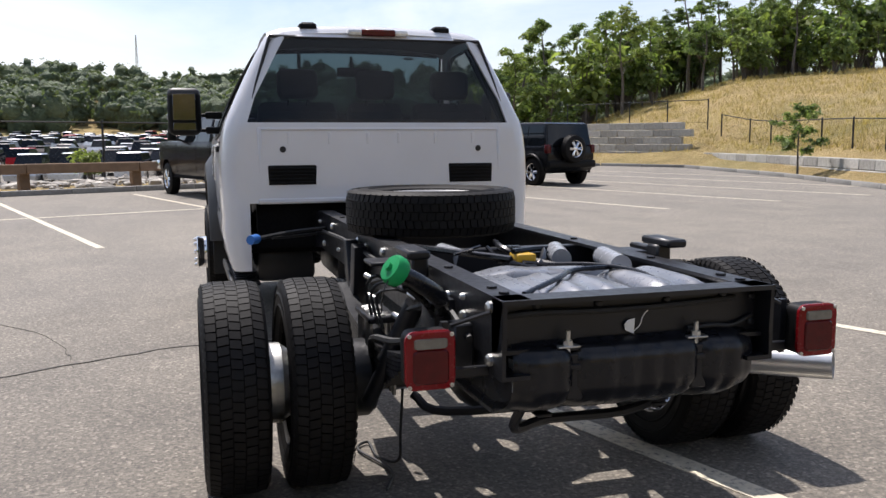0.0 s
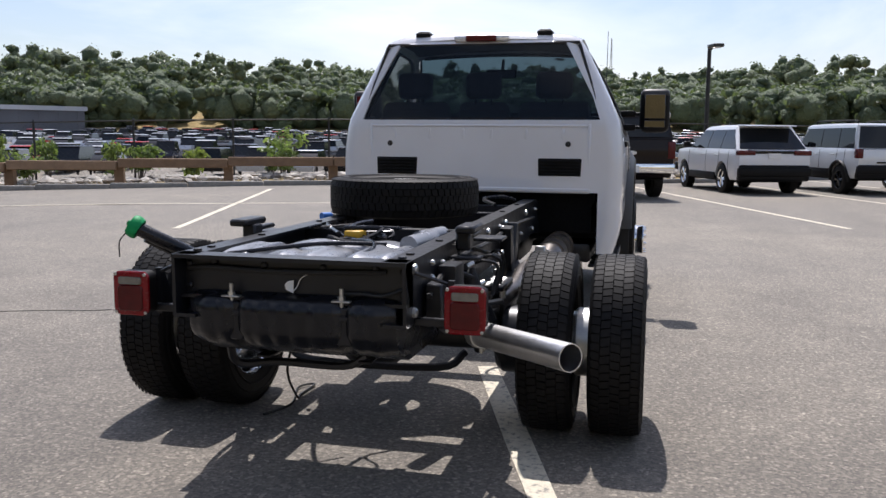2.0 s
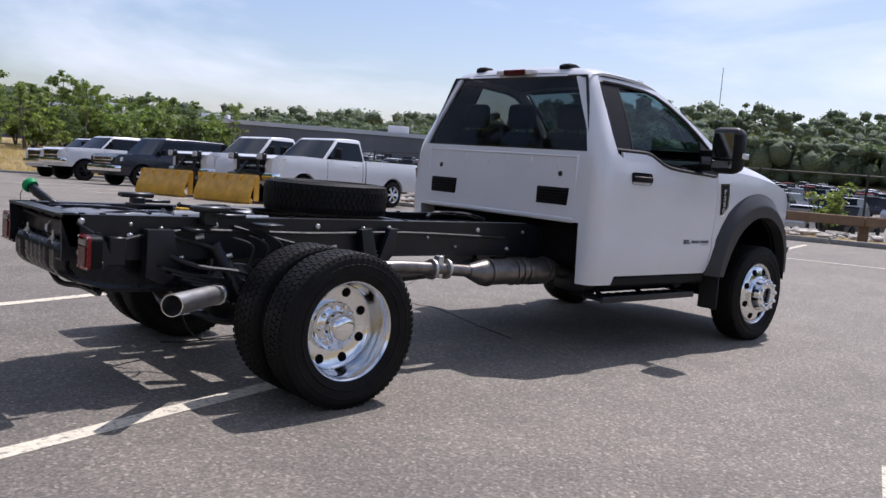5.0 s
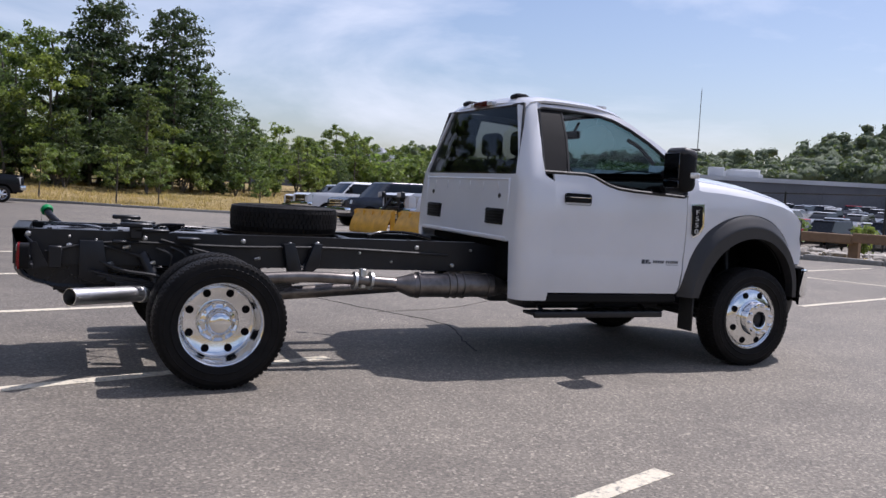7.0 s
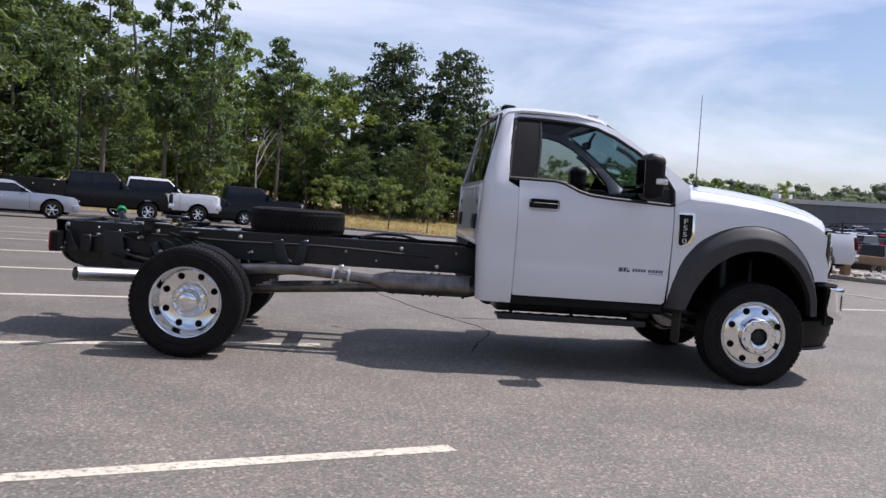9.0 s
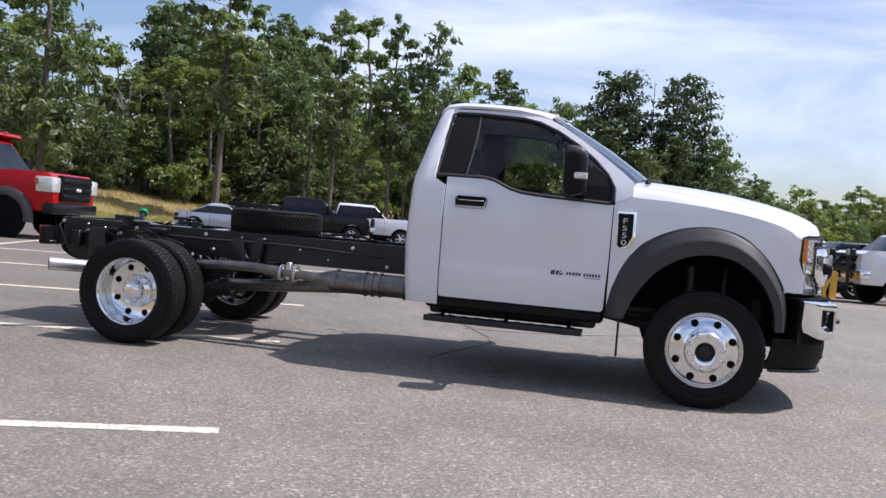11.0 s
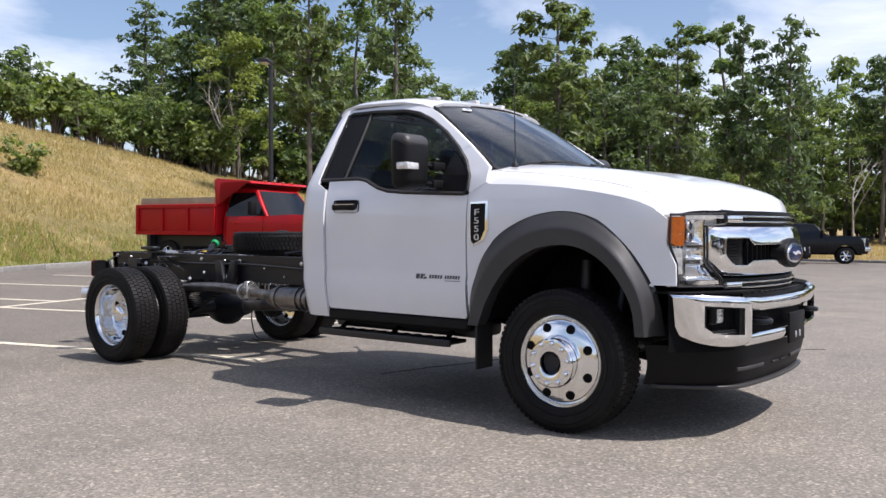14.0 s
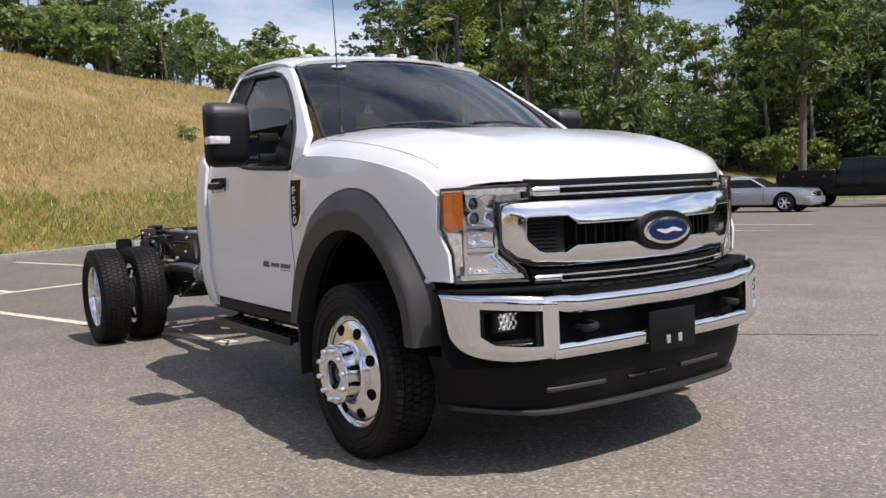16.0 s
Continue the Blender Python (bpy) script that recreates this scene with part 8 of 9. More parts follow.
def far_car(m, L, hh, cab, mi):
    """Lower body, raked glass, roof and dark wheels; cab: the four corners of the glass along its length."""
    c0, c1, c2, c3 = (L * k for k in cab)
    for x0, x1, q0, q1, z0, z1, w, w1, mm in ((-L / 2 + .05, L / 2 - .05, -L / 2, L / 2, .30, .62, .86, .92, mi), (-L / 2, L / 2, -L / 2 + .08, L / 2 - .25, .62, .98, .92, .88, mi),
                                              (c0, c3, c1, c2, .98, hh - .06, .85, .70, 6), (c1 - .05, c2 + .08, c1 + .05, c2 - .05, hh - .06, hh, .71, .64, mi)):
        vs = [bm.verts.new(m @ V(a, b, c)) for a, b, c in ((x0, -w, z0), (x1, -w, z0), (x1, w, z0), (x0, w, z0), (q0, -w1, z1), (q1, -w1, z1), (q1, w1, z1), (q0, w1, z1))]
        for f in ((0, 1, 5, 4), (1, 2, 6, 5), (2, 3, 7, 6), (3, 0, 4, 7), (4, 5, 6, 7)):
            bm.faces.new([vs[i] for i in f]).material_index = mm
    for x in (-L * .30, L * .31):
        for y in (-.86, .86):
            r = [bm.verts.new(m @ V(x + .33 * math.cos(TAU * i / 8), y + (.075 if y > 0 else -.075), .33 + .33 * math.sin(TAU * i / 8))) for i in range(8)]
            bm.faces.new(r).material_index = 8


SHAPES = ((4.7, 1.44, (-.40, -.26, .02, .20)), (4.7, 1.70, (-.48, -.42, .02, .20)), (5.7, 1.88, (-.14, -.10, .12, .24)), (4.9, 1.82, (-.48, -.44, .06, .22)))
for row in range(16):
    rr_ = 56 + 8.4 * row
    n = int(rr_ * radians(77) / 3.0)
    for k in range(n):
        az = -14 + 77 * (k + rd.uniform(-.12, .12)) / n
        if rd.random() < .16 or (row % 4 == 3 and rd.random() < .55):
            continue
        x, y = rr_ * math.cos(radians(az)), rr_ * math.sin(radians(az))
        L, hh, cab_ = rd.choice(SHAPES)
        m = Matrix.Translation((x, y, height(x, y, 60) + .06)) @ Matrix.Rotation(radians(az + rd.choice((160, 166, 345)) + rd.uniform(-2, 2)), 4, "Z")
        far_car(m, L, hh, cab_, rd.choice((0, 0, 0, 1, 1, 2, 2, 3, 4, 5, 7)))
tagged(part("distant_cars", bm, car_mats), "crowded lower lot of parked cars in many colours", "cars", kind="stuff")

# long grey building past the lower lot
b_ = empty("building", "long low grey metal-clad building with rooftop units", "building", Matrix.Translation((88, 140, -3.6)) @ Matrix.Rotation(radians(-38), 4, "Z"))
bm = bmesh.new()
bx(bm, -75, 58, -18, 18, -3, 9.2)
for x in lin(-74, 57, 44):
    bx(bm, x - .12, x + .12, -18.1, -18.0, -3, 9.2)
part("wall", bm, M["wallgrey"], b_)
bm = bmesh.new()
bx(bm, -75.4, 58.4, -18.4, 18.4, 9.2, 9.9)
part("roof", bm, M["roofgrey"], b_)
for k in range(14):
    bm = bmesh.new()
    x, y, w = rd.uniform(-70, 40), rd.uniform(-14, 8), rd.uniform(1.2, 4)
    bx(bm, x, x + w * 1.4, y, y + w, 9.9, 9.9 + rd.uniform(.8, 2.4), .1)
    part("roof_unit", bm, M["roofgrey"], b_)
for k in range(9):
    bm = bmesh.new()
    x = -66 + 12 * k
    bx(bm, x, x + 4.2, -18.2, -18.02, -2.8, 2.4, .05)
    part("dock_door", bm, M["roofgrey"], b_)

# ---- trees, shrubs and grass ----
def cards(name, cen, nrm, size, material, rng, aspect=1.0):
    """Leaves: one small bent diamond at each place."""
    n = len(cen)
    a = np.cross(nrm, rng.normal(size=(n, 3)))
    a /= np.linalg.norm(a, axis=1, keepdims=True) + 1e-9
    b = np.cross(nrm, a)
    b /= np.linalg.norm(b, axis=1, keepdims=True) + 1e-9
    s = (size * rng.uniform(0.55, 1.35, n))[:, None]
    fold = nrm / (np.linalg.norm(nrm, axis=1, keepdims=True) + 1e-9) * s * 0.25
    v = np.stack([cen - a * s * aspect, cen - b * s * .5 + fold, cen + a * s * aspect, cen + b * s * .5 + fold], 1).reshape(-1, 3)
    me = bpy.data.meshes.new(name)
    me.from_pydata(v.tolist(), [], np.arange(4 * n).reshape(-1, 4).tolist())
    me.materials.append(material)
    return me


PEAK = {}


def crown_part(name, me, parent, label=""):
    o = new(name, me)
    o.parent = parent
    if label:
        o["label"] = label
    return o


def fill(cl, leaves, rng, flat, shell):
    """Places and normals of leaves over clumps (centre, radius), most of them on the upper shell."""
    C, R = np.array([tuple(c[0]) for c in cl]), np.array([c[1] for c in cl])
    w = R ** 2
    pick = rng.choice(len(cl), leaves, p=w / w.sum())
    off = rng.normal(size=(leaves, 3))
    off /= np.linalg.norm(off, axis=1, keepdims=True)
    off[:, 2] = np.where(off[:, 2] < -.35, -off[:, 2], off[:, 2])
    rad = rng.random(leaves) ** shell * (1 + .25 * rng.normal(size=leaves).clip(-1.5, 1.5))
    nrm = off * .9 + rng.normal(size=(leaves, 3)) * .55 + np.array([0, 0, .45])
    return C[pick] + off * (rad * R[pick])[:, None] * np.array([1, 1, flat]), nrm


def broadleaf(seed, h, spread, mat, label, leaves=2300, size=0.30, bare=0.3, name="tree"):
    """Trunk that forks into rising limbs, with leaves in separate clumps."""
    rng, rd = np.random.default_rng(seed), random.Random(seed)
    t = empty(name, label, "tree")
    bm = bmesh.new()
    lean = V(rd.uniform(-.06, .06), rd.uniform(-.06, .06), 0)
    r0 = 0.0135 * h

    def spine(z):
        return lean * z + V(math.sin(z * .9 + seed), math.cos(z * .7 + seed), 0) * .018 * h * min(1, z / h * 2) + V(0, 0, z)
    tube(bm, [spine(h * .9 * k / 8) if k else V(0, 0, -.4) for k in range(9)], [r0 * (1.25 - .13 * k) for k in range(9)], 8)
    cl = []
    nl = rd.randint(8, 11)
    for i in range(nl):
        f = bare + (1 - bare) * ((i + .2 + .6 * rd.random()) / nl) ** .9
        o = spine(f * h * .84)
        a = i * 2.4 + rd.uniform(-.6, .6)
        g = (f - bare) / (1 - bare)
        L = spread * (.55 + .6 * math.sin(math.pi * (.18 + .72 * g))) * rd.uniform(.55, 1.05)
        e = o + V(math.cos(a) * L, math.sin(a) * L, L * rd.uniform(.25, .75))
        mid = o.lerp(e, .5) + V(0, 0, -.06 * L)
        tube(bm, [o, mid, e], [r0 * .42 * (1.15 - f), r0 * .28 * (1.15 - f), r0 * .08], 5, caps=False)
        cl.append((e, spread * rd.uniform(.19, .31)))
        for q in range(rd.randint(2, 4)):
            p = mid.lerp(e, rd.uniform(-.2, .9)) + V(rd.uniform(-1, 1), rd.uniform(-1, 1), rd.uniform(-.3, .8)) * spread * .34
            tube(bm, [mid, p], [r0 * .15, r0 * .04], 4, caps=False)
            cl.append((p, spread * rd.uniform(.12, .23)))
    top = spine(h * .9)
    for k in range(4):
        cl.append((top + V(rd.uniform(-1, 1), rd.uniform(-1, 1), 0) * spread * .25 + V(0, 0, h * rd.uniform(-.08, .05)), spread * rd.uniform(.18, .3)))
    part("trunk", bm, M["bark"], t)
    P_, N_ = fill(cl, leaves, rng, .78, .32)
    PEAK[t] = float(P_[:, 2].max())
    crown_part("crown", cards("crown", P_, N_, size, mat, rng, .75), t)
    return t


def pine(seed, h, spread, label, leaves=2400, size=0.30, bare=0.28, mat=None, tight=1.0, name="pine_tree"):
    """Straight trunk, uneven level boughs that turn up at the ends, needles in flat tufts."""
    rng, rd, mat = np.random.default_rng(seed), random.Random(seed), mat or M["needle"]
    t = empty(name, label, "tree")
    bm = bmesh.new()
    r0 = 0.0125 * h
    bend = V(rd.uniform(-.2, .2), rd.uniform(-.2, .2), 0)
    tube(bm, [V(0, 0, -0.4), bend + V(0, 0, h * .5), bend * .5 + V(0, 0, h * .98)], [r0 * 1.2, r0 * .8, r0 * .15], 8)
    cl = []
    z = bare * h
    while z < h * .95:
        f = (z / h - bare) / (1 - bare)
        k = rd.randint(3, 5)
        ph = rd.random() * TAU
        for i in range(k):
            if rd.random() < .16 * tight:
                continue
            a = ph + TAU * (i + rd.uniform(-.25, .25)) / k
            L = spread * (.40 + .72 * math.sin(math.pi * (.20 + .62 * f)) - .46 * f) * rd.uniform(.45, 1.12)
            d = V(math.cos(a), math.sin(a), 0)
            o = bend * (1 - abs(2 * z / h - 1)) + V(0, 0, z)
            mid = o + d * L * .55 + V(0, 0, L * rd.uniform(-.08, .10))
            e = o + d * L + V(0, 0, L * rd.uniform(.10, .34))
            tube(bm, [o, mid, e], [r0 * .30 * (1.15 - f), r0 * .2 * (1.15 - f), r0 * .05], 4, caps=False)
            cl.append((e, spread * rd.uniform(.17, .26) * (1.1 - .35 * f)))
            for q in range(rd.randint(2, 4)):
                s = V(-d.y, d.x, 0) * rd.uniform(-.28, .28) * L
                cl.append((mid.lerp(e, rd.uniform(-.3, .9)) + s + V(0, 0, .05 * L), spread * rd.uniform(.15, .26) * (1.1 - .35 * f)))
        z += h * tight * rd.uniform(.030, .062)
    for j in range(5):
        cl.append((bend * .5 + V(rd.uniform(-.25, .25), rd.uniform(-.25, .25), h * (.92 + .08 * rd.random())), spread * rd.uniform(.09, .15)))
    for j in range(4):
        a, zz = rd.random() * TAU, h * bare * rd.uniform(.5, 1)
        tube(bm, [V(0, 0, zz), V(math.cos(a), math.sin(a), .1) * spread * rd.uniform(.2, .5) + V(0, 0, zz)], [r0 * .16, r0 * .03], 4, caps=False)
    part("trunk", bm, M["bark"], t)
    P_, N_ = fill(cl, leaves, rng, .62, .4)
    PEAK[t] = float(P_[:, 2].max())
    crown_part("crown", cards("crown", P_, N_, size, mat, rng, 1.1), t)
    return t


def shrub(seed, h, label, mat, leaves=700, name="shrub"):
    rng, rd = np.random.default_rng(seed), random.Random(seed)
    t = empty(name, label, "shrub")
    bm = bmesh.new()
    cl = []
    for i in range(9):
        a, l = rd.random() * TAU, h * rd.uniform(.5, 1)
        e = V(math.cos(a) * h * rd.uniform(.1, .45), math.sin(a) * h * rd.uniform(.1, .45), l)
        tube(bm, [V(0, 0, -.2), e * .5 + V(0, 0, .1), e], [.03, .02, .006], 5, caps=False)
        cl += [(e, h * rd.uniform(.14, .24)), (e * .55, h * .2)]
    part("stem", bm, M["bark"], t)
    P_, N_ = fill(cl, leaves, rng, .85, .35)
    P_[:, 2] = np.abs(P_[:, 2])
    crown_part("foliage", cards("foliage", P_, N_, .092 + .034 * h, mat, rng, .7), t)
    return t


def bare_tree(seed, h, label):
    rd = random.Random(seed)
    t = empty("dead_tree", label, "tree")
    bm = bmesh.new()

    def limb(o, d, L, r, n):
        e = o + d * L
        mid = (o + e) / 2 + V(rd.uniform(-.06, .06), rd.uniform(-.06, .06), 0) * L
        tube(bm, [o, mid, e], [r, r * .8, r * .55], 6, caps=False)
        if n:
            for k in range(rd.randint(2, 3)):
                nd = (d + V(rd.uniform(-.8, .8), rd.uniform(-.8, .8), rd.uniform(0, .5))).normalized()
                limb(o.lerp(e, rd.uniform(.55, 1)), nd, L * rd.uniform(.5, .75), r * .5, n - 1)
    limb(V(0, 0, -.3), V(rd.uniform(-.1, .1), 0, 1).normalized(), h * .45, .012 * h, 3)
    part("trunk", bm, M["palebark"], t)
    return t


# kinds, each 10 m high: full ones for the wood's front, lighter ones for its depth
KINDS = {k: [] for k in "blpqBPd"}
for s in range(4):
    KINDS["b"].append(broadleaf(20 + s, 10.0, (2.0, 2.4, 1.7, 2.2)[s], M["leaf"], "tall green broadleaf tree in full summer leaf", 3000, .154, (.26, .38, .30, .46)[s]))
for s in range(2):
    KINDS["l"].append(broadleaf(30 + s, 10.0, 2.7, M["leaf2"], "light green broadleaf tree at the wood's edge", 3000, .165, .06))
for s in range(4):
    KINDS["p"].append(pine(40 + s, 10.0, (2.2, 1.8, 2.3, 1.9)[s], "tall dark green pine with uneven level boughs", 3200, .160, (.10, .34, .46, .20)[s]))
for s in range(2):
    KINDS["B"].append(broadleaf(50 + s, 10.0, 2.7, M["leaf"], "green broadleaf tree within the wood", 1400, .25, .06))
    KINDS["P"].append(pine(55 + s, 10.0, 2.6, "dark green pine within the wood", 1400, .225, .08))
for s in range(2):
    KINDS["q"].append(pine(75 + s, 10.0, 3.0, "young green pine clothed to the ground", 2900, .178, .02, M["needle"], .7))
for s in range(2):
    KINDS["d"].append(pine(71 + s, 10.0, 2.9, "dense dark green conifer standing above the wood", 10000, .14, .03, M["darkneedle"], .5))
BUSH = [shrub(60 + s, 1.7, "leafy green shrub growing at the edge", M[("leaf2", "leaf", "leaf")[s]], 520) for s in range(3)]
NEAR = [(-48, 30), (-38, 27), (-28, 21), (-20, 24), (-18.9, 999), (62, 999), (62.1, 60), (68, 46), (72, 36), (78, 27), (84, 23), (90, 24), (96, 28), (98, 28), (104, 20), (110, 15), (118, 14), (126, 16), (136, 21), (146, 24.5), (156, 27), (180, 28), (210, 28)]
# the tree line's rise above the eye, by heading, from the middle of the lot
TOP = [(-48, 9.4), (-43, 9.3), (-36, 9.3), (-30, 9.1), (-26, 7.7), (-19, 7.0), (62, 2.8), (70, 3.0), (73, 3.0), (76.5, 3.5), (79, 4.2), (81.7, 4.4), (83.5, 6.0), (85.7, 8.2), (88, 9.2), (92, 9.2), (93.5, 8.2), (97, 8.3),
       (99.4, 10.0), (101.5, 11.0), (104, 11.6), (106.8, 12), (108.5, 11.8), (110.8, 12.4), (113.5, 11.2), (115.5, 12.4), (118.2, 14), (121, 12), (122.2, 12.9), (123.6, 9.8), (125.5, 11.6), (130.5, 14.6), (133, 16.6), (140, 17.0), (144.5, 15.0), (146.3, 10),
       (149.8, 10.5), (154, 10.4), (158, 13.6), (166, 15.2), (180, 15), (210, 14)]
placed, used = [], set()
# single pines that stand above the rest: heading from the middle of the lot, distance, rise, width
TALL = ((92.0, 84, 10.3, 1.25), (88.0, 84, 10.2, 1.2), (118.2, 56, 15.3, 1.25), (106.9, 66, 12.8, .9), (104.3, 67, 12.5, .95), (128.5, 52, 17.5, 1.0), (134, 50, 18.0, .95), (99.5, 78, 9.9, 1.0), (110.8, 62, 12.6, 1.0))
rnd = random.Random(11)


def plant(proto, x, y, s, sz=1.0, zoff=0.0):
    m = Matrix.Translation((x, y, height(x, y) + zoff)) @ Matrix.Rotation(rnd.random() * TAU, 4, "Z") @ Matrix.Diagonal((s, s, s * sz, 1))
    if proto not in used:
        used.add(proto)
        proto.matrix_world = m
        return proto
    return copy_thing(proto, m @ Matrix.Diagonal([1 / k for k in proto.scale] + [1]))


tries = 0
while len(placed) < 300 and tries < 26000:
    tries += 1
    # Headings past 180 are out of view, added for the mirrors to reflect.
    az = rnd.choice((rnd.uniform(62, 180), rnd.uniform(78, 130), rnd.uniform(100, 182), rnd.uniform(97, 121), rnd.uniform(-48, -19), rnd.uniform(65, 205)))
    r = rnd.uniform(30, 125)
    x, y = r * math.cos(radians(az)), r * math.sin(radians(az))
    d, d0 = outside(x, y), interp(az, NEAR)
    if not d0 < d < d0 + (26 if az > 0 else 20):
        continue
    gap = (2.5 if 97 < az < 120 else 2.7 if 76 < az < 126 else 3.3 if az > 126 else 2.3) + .06 * (d - d0)
    if any((x - a) ** 2 + (y - b) ** 2 < gap * gap for a, b in placed):
        continue
    placed.append((x, y))
    ex, ey = (5.0, -6.6) if az > 0 else (-3.3, 1.2)
    D, va = math.hypot(x - ex, y - ey), math.degrees(math.atan2(y - ey, x - ex))
    va += 360 if va < -90 else 0
    roof = 1.2 + D * math.tan(radians(interp(va, TOP))) - height(x, y)
    if any(abs(va - q[0]) < (2.3 if q[0] < 93 else 1.4) for q in TALL):
        roof *= .78 if va < 95 else .84
    k = d - d0
    pines = rnd.random() < (.40 if az > 78 else .25) + (.45 if 84 < va < 92 else 0)
    if k < 5.5 and rnd.random() < (.86 if az > 86 else .5):
        sort, h = "q" if pines else "l", roof * rnd.uniform(.36, .82)
    elif k < 13 and az < 183:
        sort, h = "p" if pines else "b", roof * (rnd.uniform(.94, 1.07) if rnd.random() < .55 else rnd.uniform(.58, .86))
    else:
        sort, h = "P" if pines else "B", roof * (rnd.uniform(.66, .98) if 0 < va < 121 else rnd.uniform(.5, .8))
    proto = rnd.choice(KINDS[sort])
    s = max(h, 3.0) / PEAK[proto]
    wide = s ** .86 * rnd.uniform(.9, 1.2)
    o = plant(proto, x, y, wide, s / wide)
    tagged(o, group="wood behind the lot")
for va, D, rise, w in TALL:
    x, y = 5.0 + D * math.cos(radians(va)), -6.6 + D * math.sin(radians(va))
    proto = KINDS["d"][int(va) // 4 % 2] if va < 93 else KINDS["p"][(0, 3, 1, 2)[int(va) % 4]]
    s = (1.2 + D * math.tan(radians(rise)) - height(x, y)) / PEAK[proto]
    tagged(plant(proto, x, y, s * w * .8, 1 / (w * .8)), group="wood behind the lot")
n_b = 0
tries = 0
while n_b < 300 and tries < 12000:
    tries += 1
    az = rnd.choice((rnd.uniform(62, 100), rnd.uniform(66, 150), rnd.uniform(118, 152), rnd.uniform(142, 182), rnd.uniform(66, 180), rnd.uniform(-45, -19)))
    r = rnd.uniform(30, 115)
    x, y = r * math.cos(radians(az)), r * math.sin(radians(az))
    d, d0 = outside(x, y), interp(az, NEAR)
    if d0 - 1.0 < d < d0 + 14:
        deep = d > d0 + 2.5
        tagged(plant(BUSH[rnd.randint(1, 2)] if deep else rnd.choice(BUSH), x, y, rnd.uniform(1.5, 2.8) * (1 if az > 0 else 1.35) if deep else rnd.uniform(.8, 2.2)), group="undergrowth")
        n_b += 1
for x, y, s in ( (21.5, 10.5, .6), (24, 7.5, .8), (20, 14.2, .7), (26.5, 4.0, .7), (18.4, 18.0, .7), (27.5, 1.0, .6), (17.6, 16.2, .5), (16.5, 21.5, .7), (23.6, 11, .9)):
    plant(BUSH[1 + rnd.randint(0, 1)], x, y, s)
for x, y, s in ((-27.9, 12.0, 1.2), (-25.9, 8.6, .62)):
    plant(BUSH[1], x, y, s, .8, -.45 * s)
for x, y, s in ((20.0, 19.3, .68), (20.9, 18.1, .62), (22.2, 16.5, .64), (23.6, 14.5, .6)):
    plant(BUSH[2], x, y, s, 1.5)
sap = broadleaf(81, 3.2, .95, M["leaf"], "young green tree planted on the verge", 1500, .11, .28, "sapling")
for x, y, s in ((2.06, 49.0, 1.1), (4.77, 51.8, .95), (-2.2, 51.7, 1.05), (22.4, -19.5, .82), (-9, 50, 1.0), (11.5, 53, .8), (15, 50, .8)):
    tagged(plant(sap, x, y, s), group="young trees")
for k, (x, y, h) in enumerate(((-33, 53, 10.5), (-35.5, 54, 9.5), (-9, 66, 9), (-44, 34, 9))):
    o = bare_tree(90 + k, h, "pale bare dead tree at the wood's edge")
    o.matrix_world = Matrix.Translation((x, y, height(x, y)))
light_pole(-16.0, 14.5, 6.85, (-60,), "black lot lamp post with one square head")
light_pole(-17.3, 47.6, 6.9, (-60,), "black lot lamp post before the pines")
light_pole(34.5, 37.1, 6.4, (-45,), "black lamp post in the lower lot")
light_pole(30.0, -3.1, 4.6, (200,), "black lamp post beyond the guard rail")
mast = empty("radio_mast", "thin grey radio mast on the far wooded hill", "mast", Matrix.Translation((400, 18.5, height(400, 18.5))))
for k in range(3):
    bm = bmesh.new()
    a = TAU * k / 3
    tube(bm, [(1.1 * math.cos(a), 1.1 * math.sin(a), 0), (.12 * math.cos(a), .12 * math.sin(a), 30)], .10, 5)
    part("leg", bm, M["greypaint"], mast)
bm = bmesh.new()
for k in range(14):
    f = 1.1 - .98 * k / 14
    tube(bm, [(f * math.cos(TAU * j / 3), f * math.sin(TAU * j / 3), 30 * k / 14 + (0, .7, 1.4, 2.1)[j]) for j in range(4)], .06, 4)
part("brace", bm, M["greypaint"], mast)

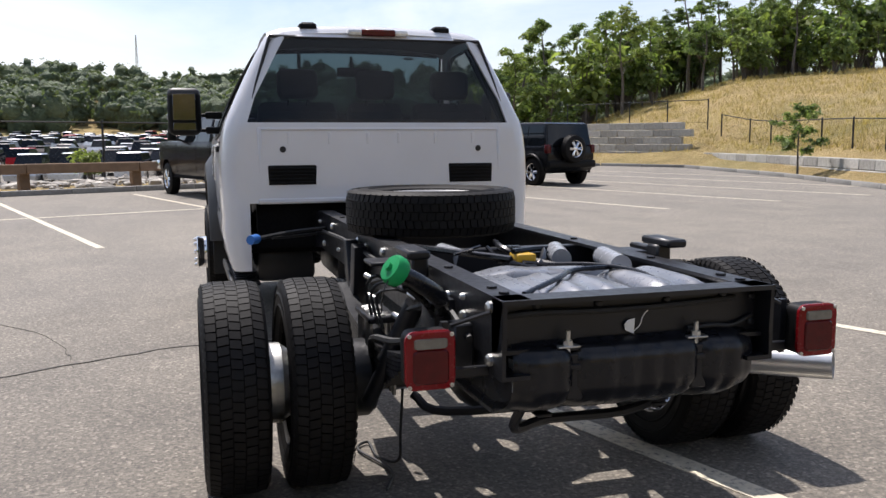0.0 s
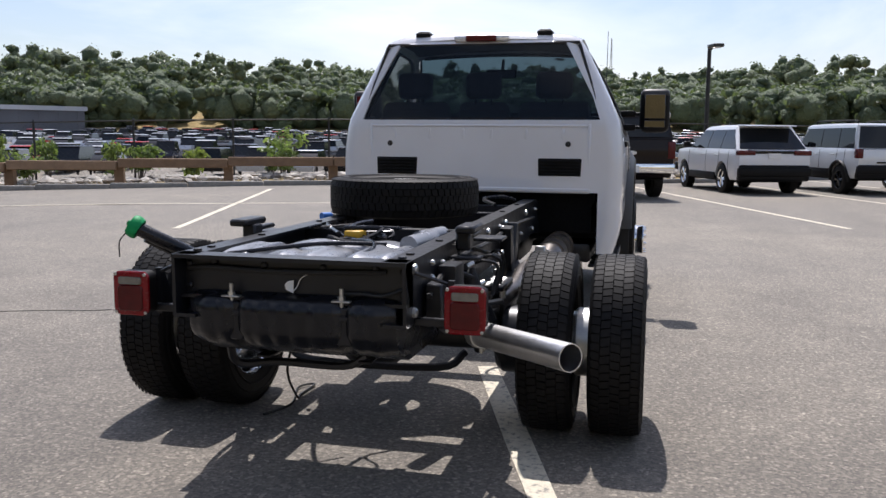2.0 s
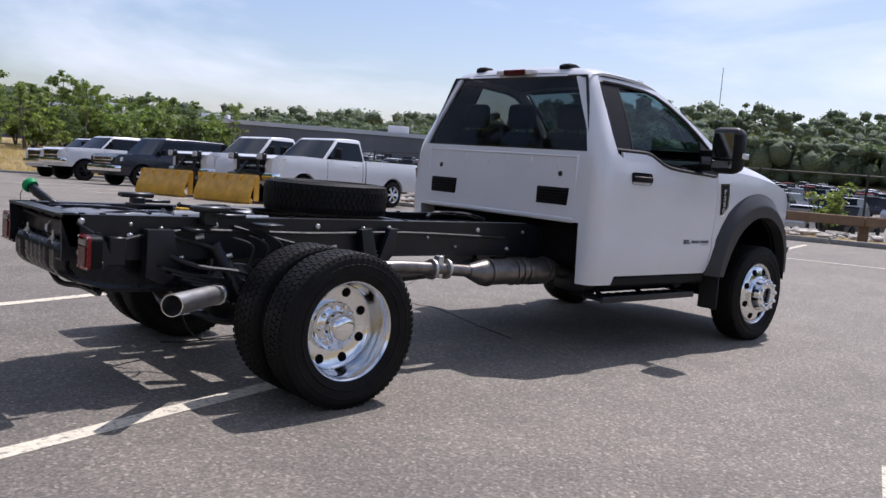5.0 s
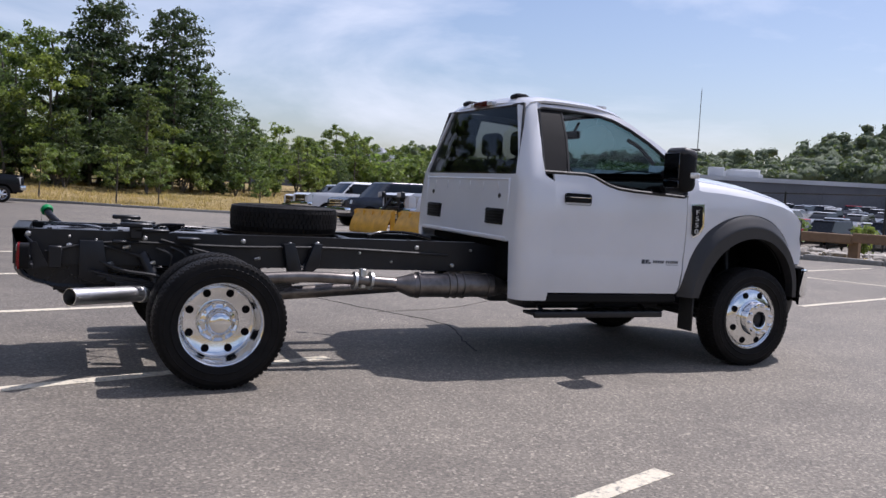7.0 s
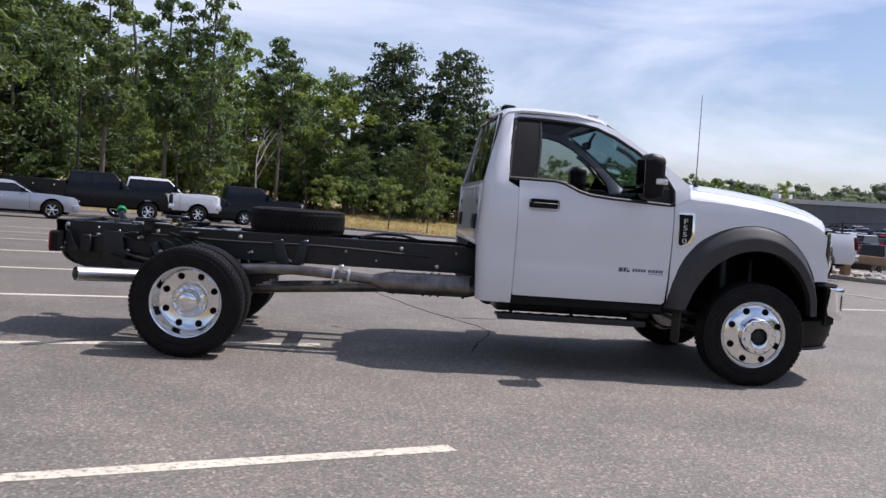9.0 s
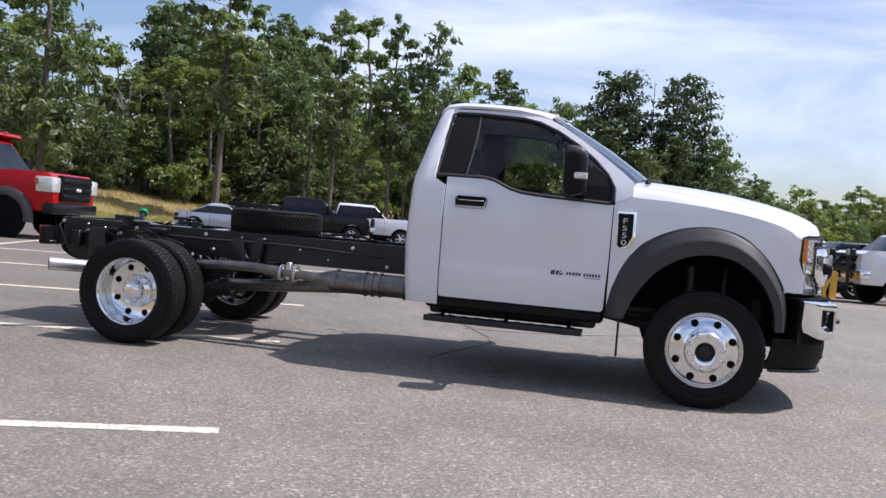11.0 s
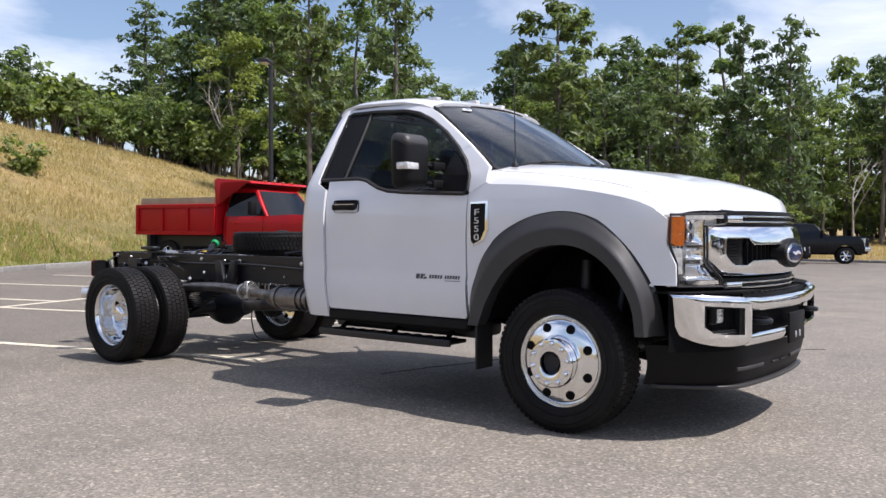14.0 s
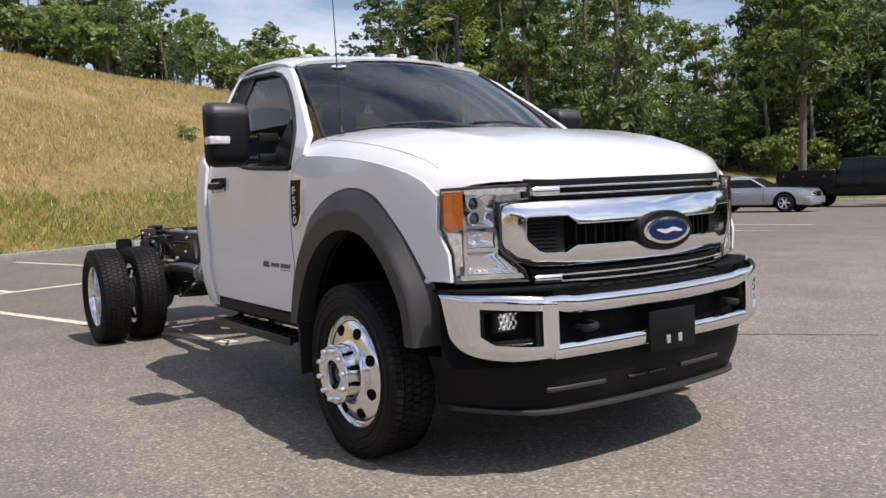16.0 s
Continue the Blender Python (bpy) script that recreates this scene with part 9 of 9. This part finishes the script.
# far woods
rng = np.random.default_rng(3)
rd = random.Random(9)
FAR = [(-46, 4.5), (-20, 5.2), (-10, 5.0), (-3, 4.7), (1, 4.3), (5, 4.8), (10, 4.8), (20, 4.8), (30, 5.4), (36, 5.2), (41, 5.0), (45, 3.8), (54, 3.1), (62, 2.7), (74, 2.6), (100, 2.6)]
cen, nrm, verts, faces = [], [], [], []
nv = 0
for i in range(1600):
    az = rd.uniform(-46, 100)
    q = rd.random()
    r = 200 + 24 * q if i % 3 == 0 else 214 + 130 * q
    x, y = r * math.cos(radians(az)), r * math.sin(radians(az))
    z0 = height(x, y, 60)
    top = 1.3 + r * math.tan(radians(interp(az, FAR))) * (.60 + .40 * min(1, (r - 200) / 120)) * rd.uniform(.88, 1.10)
    hh = max(5.0, min(24.0, top - z0))
    tall = rd.random() < .22
    ww = rd.uniform(2.2, 3.0) if tall else rd.uniform(3.6, 6.2)
    # crown: uneven lobes from near the ground to the tip
    n = 7
    f = np.sort(rng.uniform(.12, .90, n))
    c = np.stack([rng.normal(0, ww * .30, n), rng.normal(0, ww * .30, n), f * hh], 1)
    rad = ww * (.34 + .30 * np.sin(np.pi * np.clip(f, .25, .95))) * rng.uniform(.7, 1.15, n)
    tz = np.minimum(rad * 1.15, hh - c[:, 2]).clip(1.2)
    for j in range(n):
        v = BALL_V * (1 + .17 * rng.uniform(-1, 1, (len(BALL_V), 1))) * np.array([rad[j], rad[j], tz[j]]) * .86
        verts.append(v + c[j] + np.array([x, y, z0]))
        faces.append(BALL_F + nv)
        nv += len(BALL_V)
    m = 64
    j = rng.integers(0, n, m)
    o = rng.normal(size=(m, 3))
    o /= np.linalg.norm(o, axis=1, keepdims=True)
    o[:, 2] = np.where(rng.random(m) < .6, np.abs(o[:, 2]), o[:, 2])
    cen.append(c[j] + o * np.stack([rad[j], rad[j], tz[j]], 1) * rng.uniform(.85, 1.12, (m, 1)) + np.array([x, y, z0]))
    nrm.append(o + rng.normal(size=(m, 3)) * .45 + np.array([0, 0, .25]))
me = cards("far_woods", np.concatenate(cen), np.concatenate(nrm), .76, M["farleaf"], rng, .8)
tagged(new("far_woods", me), "leafy crowns of the distant wooded hillside beyond the lower lot", "woods", kind="stuff")
me = bpy.data.meshes.new("far_wood_depths")
me.from_pydata(np.concatenate(verts).tolist(), [], np.concatenate(faces).tolist())
me.materials.append(M["canopy"])
me.polygons.foreach_set("use_smooth", [True] * len(me.polygons))
tagged(new("far_wood_depths", me), "dense inner foliage of the distant wooded hillside", "woods", kind="stuff")

# tall dry grass on the meadow
def tufts(name, zone, n, mat, label, h0, h1):
    rng, rd = np.random.default_rng(n), random.Random(n)
    v, f = [], []
    while len(f) < n:
        az, r = rd.uniform(*zone[0]), rd.uniform(*zone[1])
        x, y = r * math.cos(radians(az)), r * math.sin(radians(az))
        d = outside(x, y)
        if not zone[2][0] < d < zone[2][1] or (noise.noise(V(x * .35, y * .35, 3)) < -.12 and rd.random() < .7):
            continue
        z = height(x, y, d) - .03
        hh = rd.uniform(h0, h1)
        for k in range(3):
            a = rd.random() * TAU
            p = V(x + rd.uniform(-.12, .12), y + rd.uniform(-.12, .12), z)
            w = V(math.cos(a), math.sin(a), 0) * rd.uniform(.008, .020)
            b = len(v)
            tip = p + V(rd.uniform(-.16, .16), rd.uniform(-.16, .16), hh * rd.uniform(.7, 1.1))
            v += [tuple(p - w), tuple(p + w), tuple(tip)]
            f.append((b, b + 1, b + 2))
    me = bpy.data.meshes.new(name)
    me.from_pydata(v, [], f)
    me.materials.append(mat)
    return tagged(new(name, me), label, "grass", kind="stuff")


tufts("dry_grass", ((112, 186), (12, 62), (1.2, 34)), 150000, M["grass"], "tall dry golden grass on the slope", .10, .34)
tufts("verge_grass", ((112, 186), (12, 62), (.5, 3.4)), 30000, M["grassgreen"], "green grass and weeds along the kerb", .08, .28)
# pale flower heads among the grass
v, f = [], []
rd = random.Random(5)
while len(f) < 7000:
    az, r = rd.uniform(112, 186), rd.uniform(12, 55)
    x, y = r * math.cos(radians(az)), r * math.sin(radians(az))
    d = outside(x, y)
    if not 2.0 < d < 24 or noise.noise(V(x * .22, y * .22, 8)) < -.02:
        continue
    z = height(x, y, d) + rd.uniform(.12, .34)
    for k in range(3):
        p = V(x + rd.uniform(-.15, .15), y + rd.uniform(-.15, .15), z + rd.uniform(-.04, .04))
        a, q = rd.random() * TAU, rd.uniform(.014, .028)
        b = len(v)
        v += [tuple(p + V(math.cos(a + TAU * j / 3) * q, math.sin(a + TAU * j / 3) * q, rd.uniform(-.6, .6) * q)) for j in range(3)]
        f.append((b, b + 1, b + 2))
me = bpy.data.meshes.new("wild_flowers")
me.from_pydata(v, [], f)
me.materials.append(M["flower"])
tagged(new("wild_flowers", me), "small pale wild flowers among the dry grass", "flowers", kind="stuff")
tufts("meadow_grass", ((-52, -24), (22, 75), (3.0, 34)), 34000, M["grass"], "tall dry golden grass above the wall", .12, .38)
tufts("north_grass", ((60, 118), (28, 80), (.5, 34)), 34000, M["grass"], "dry grass strip before the wood", .15, .45)
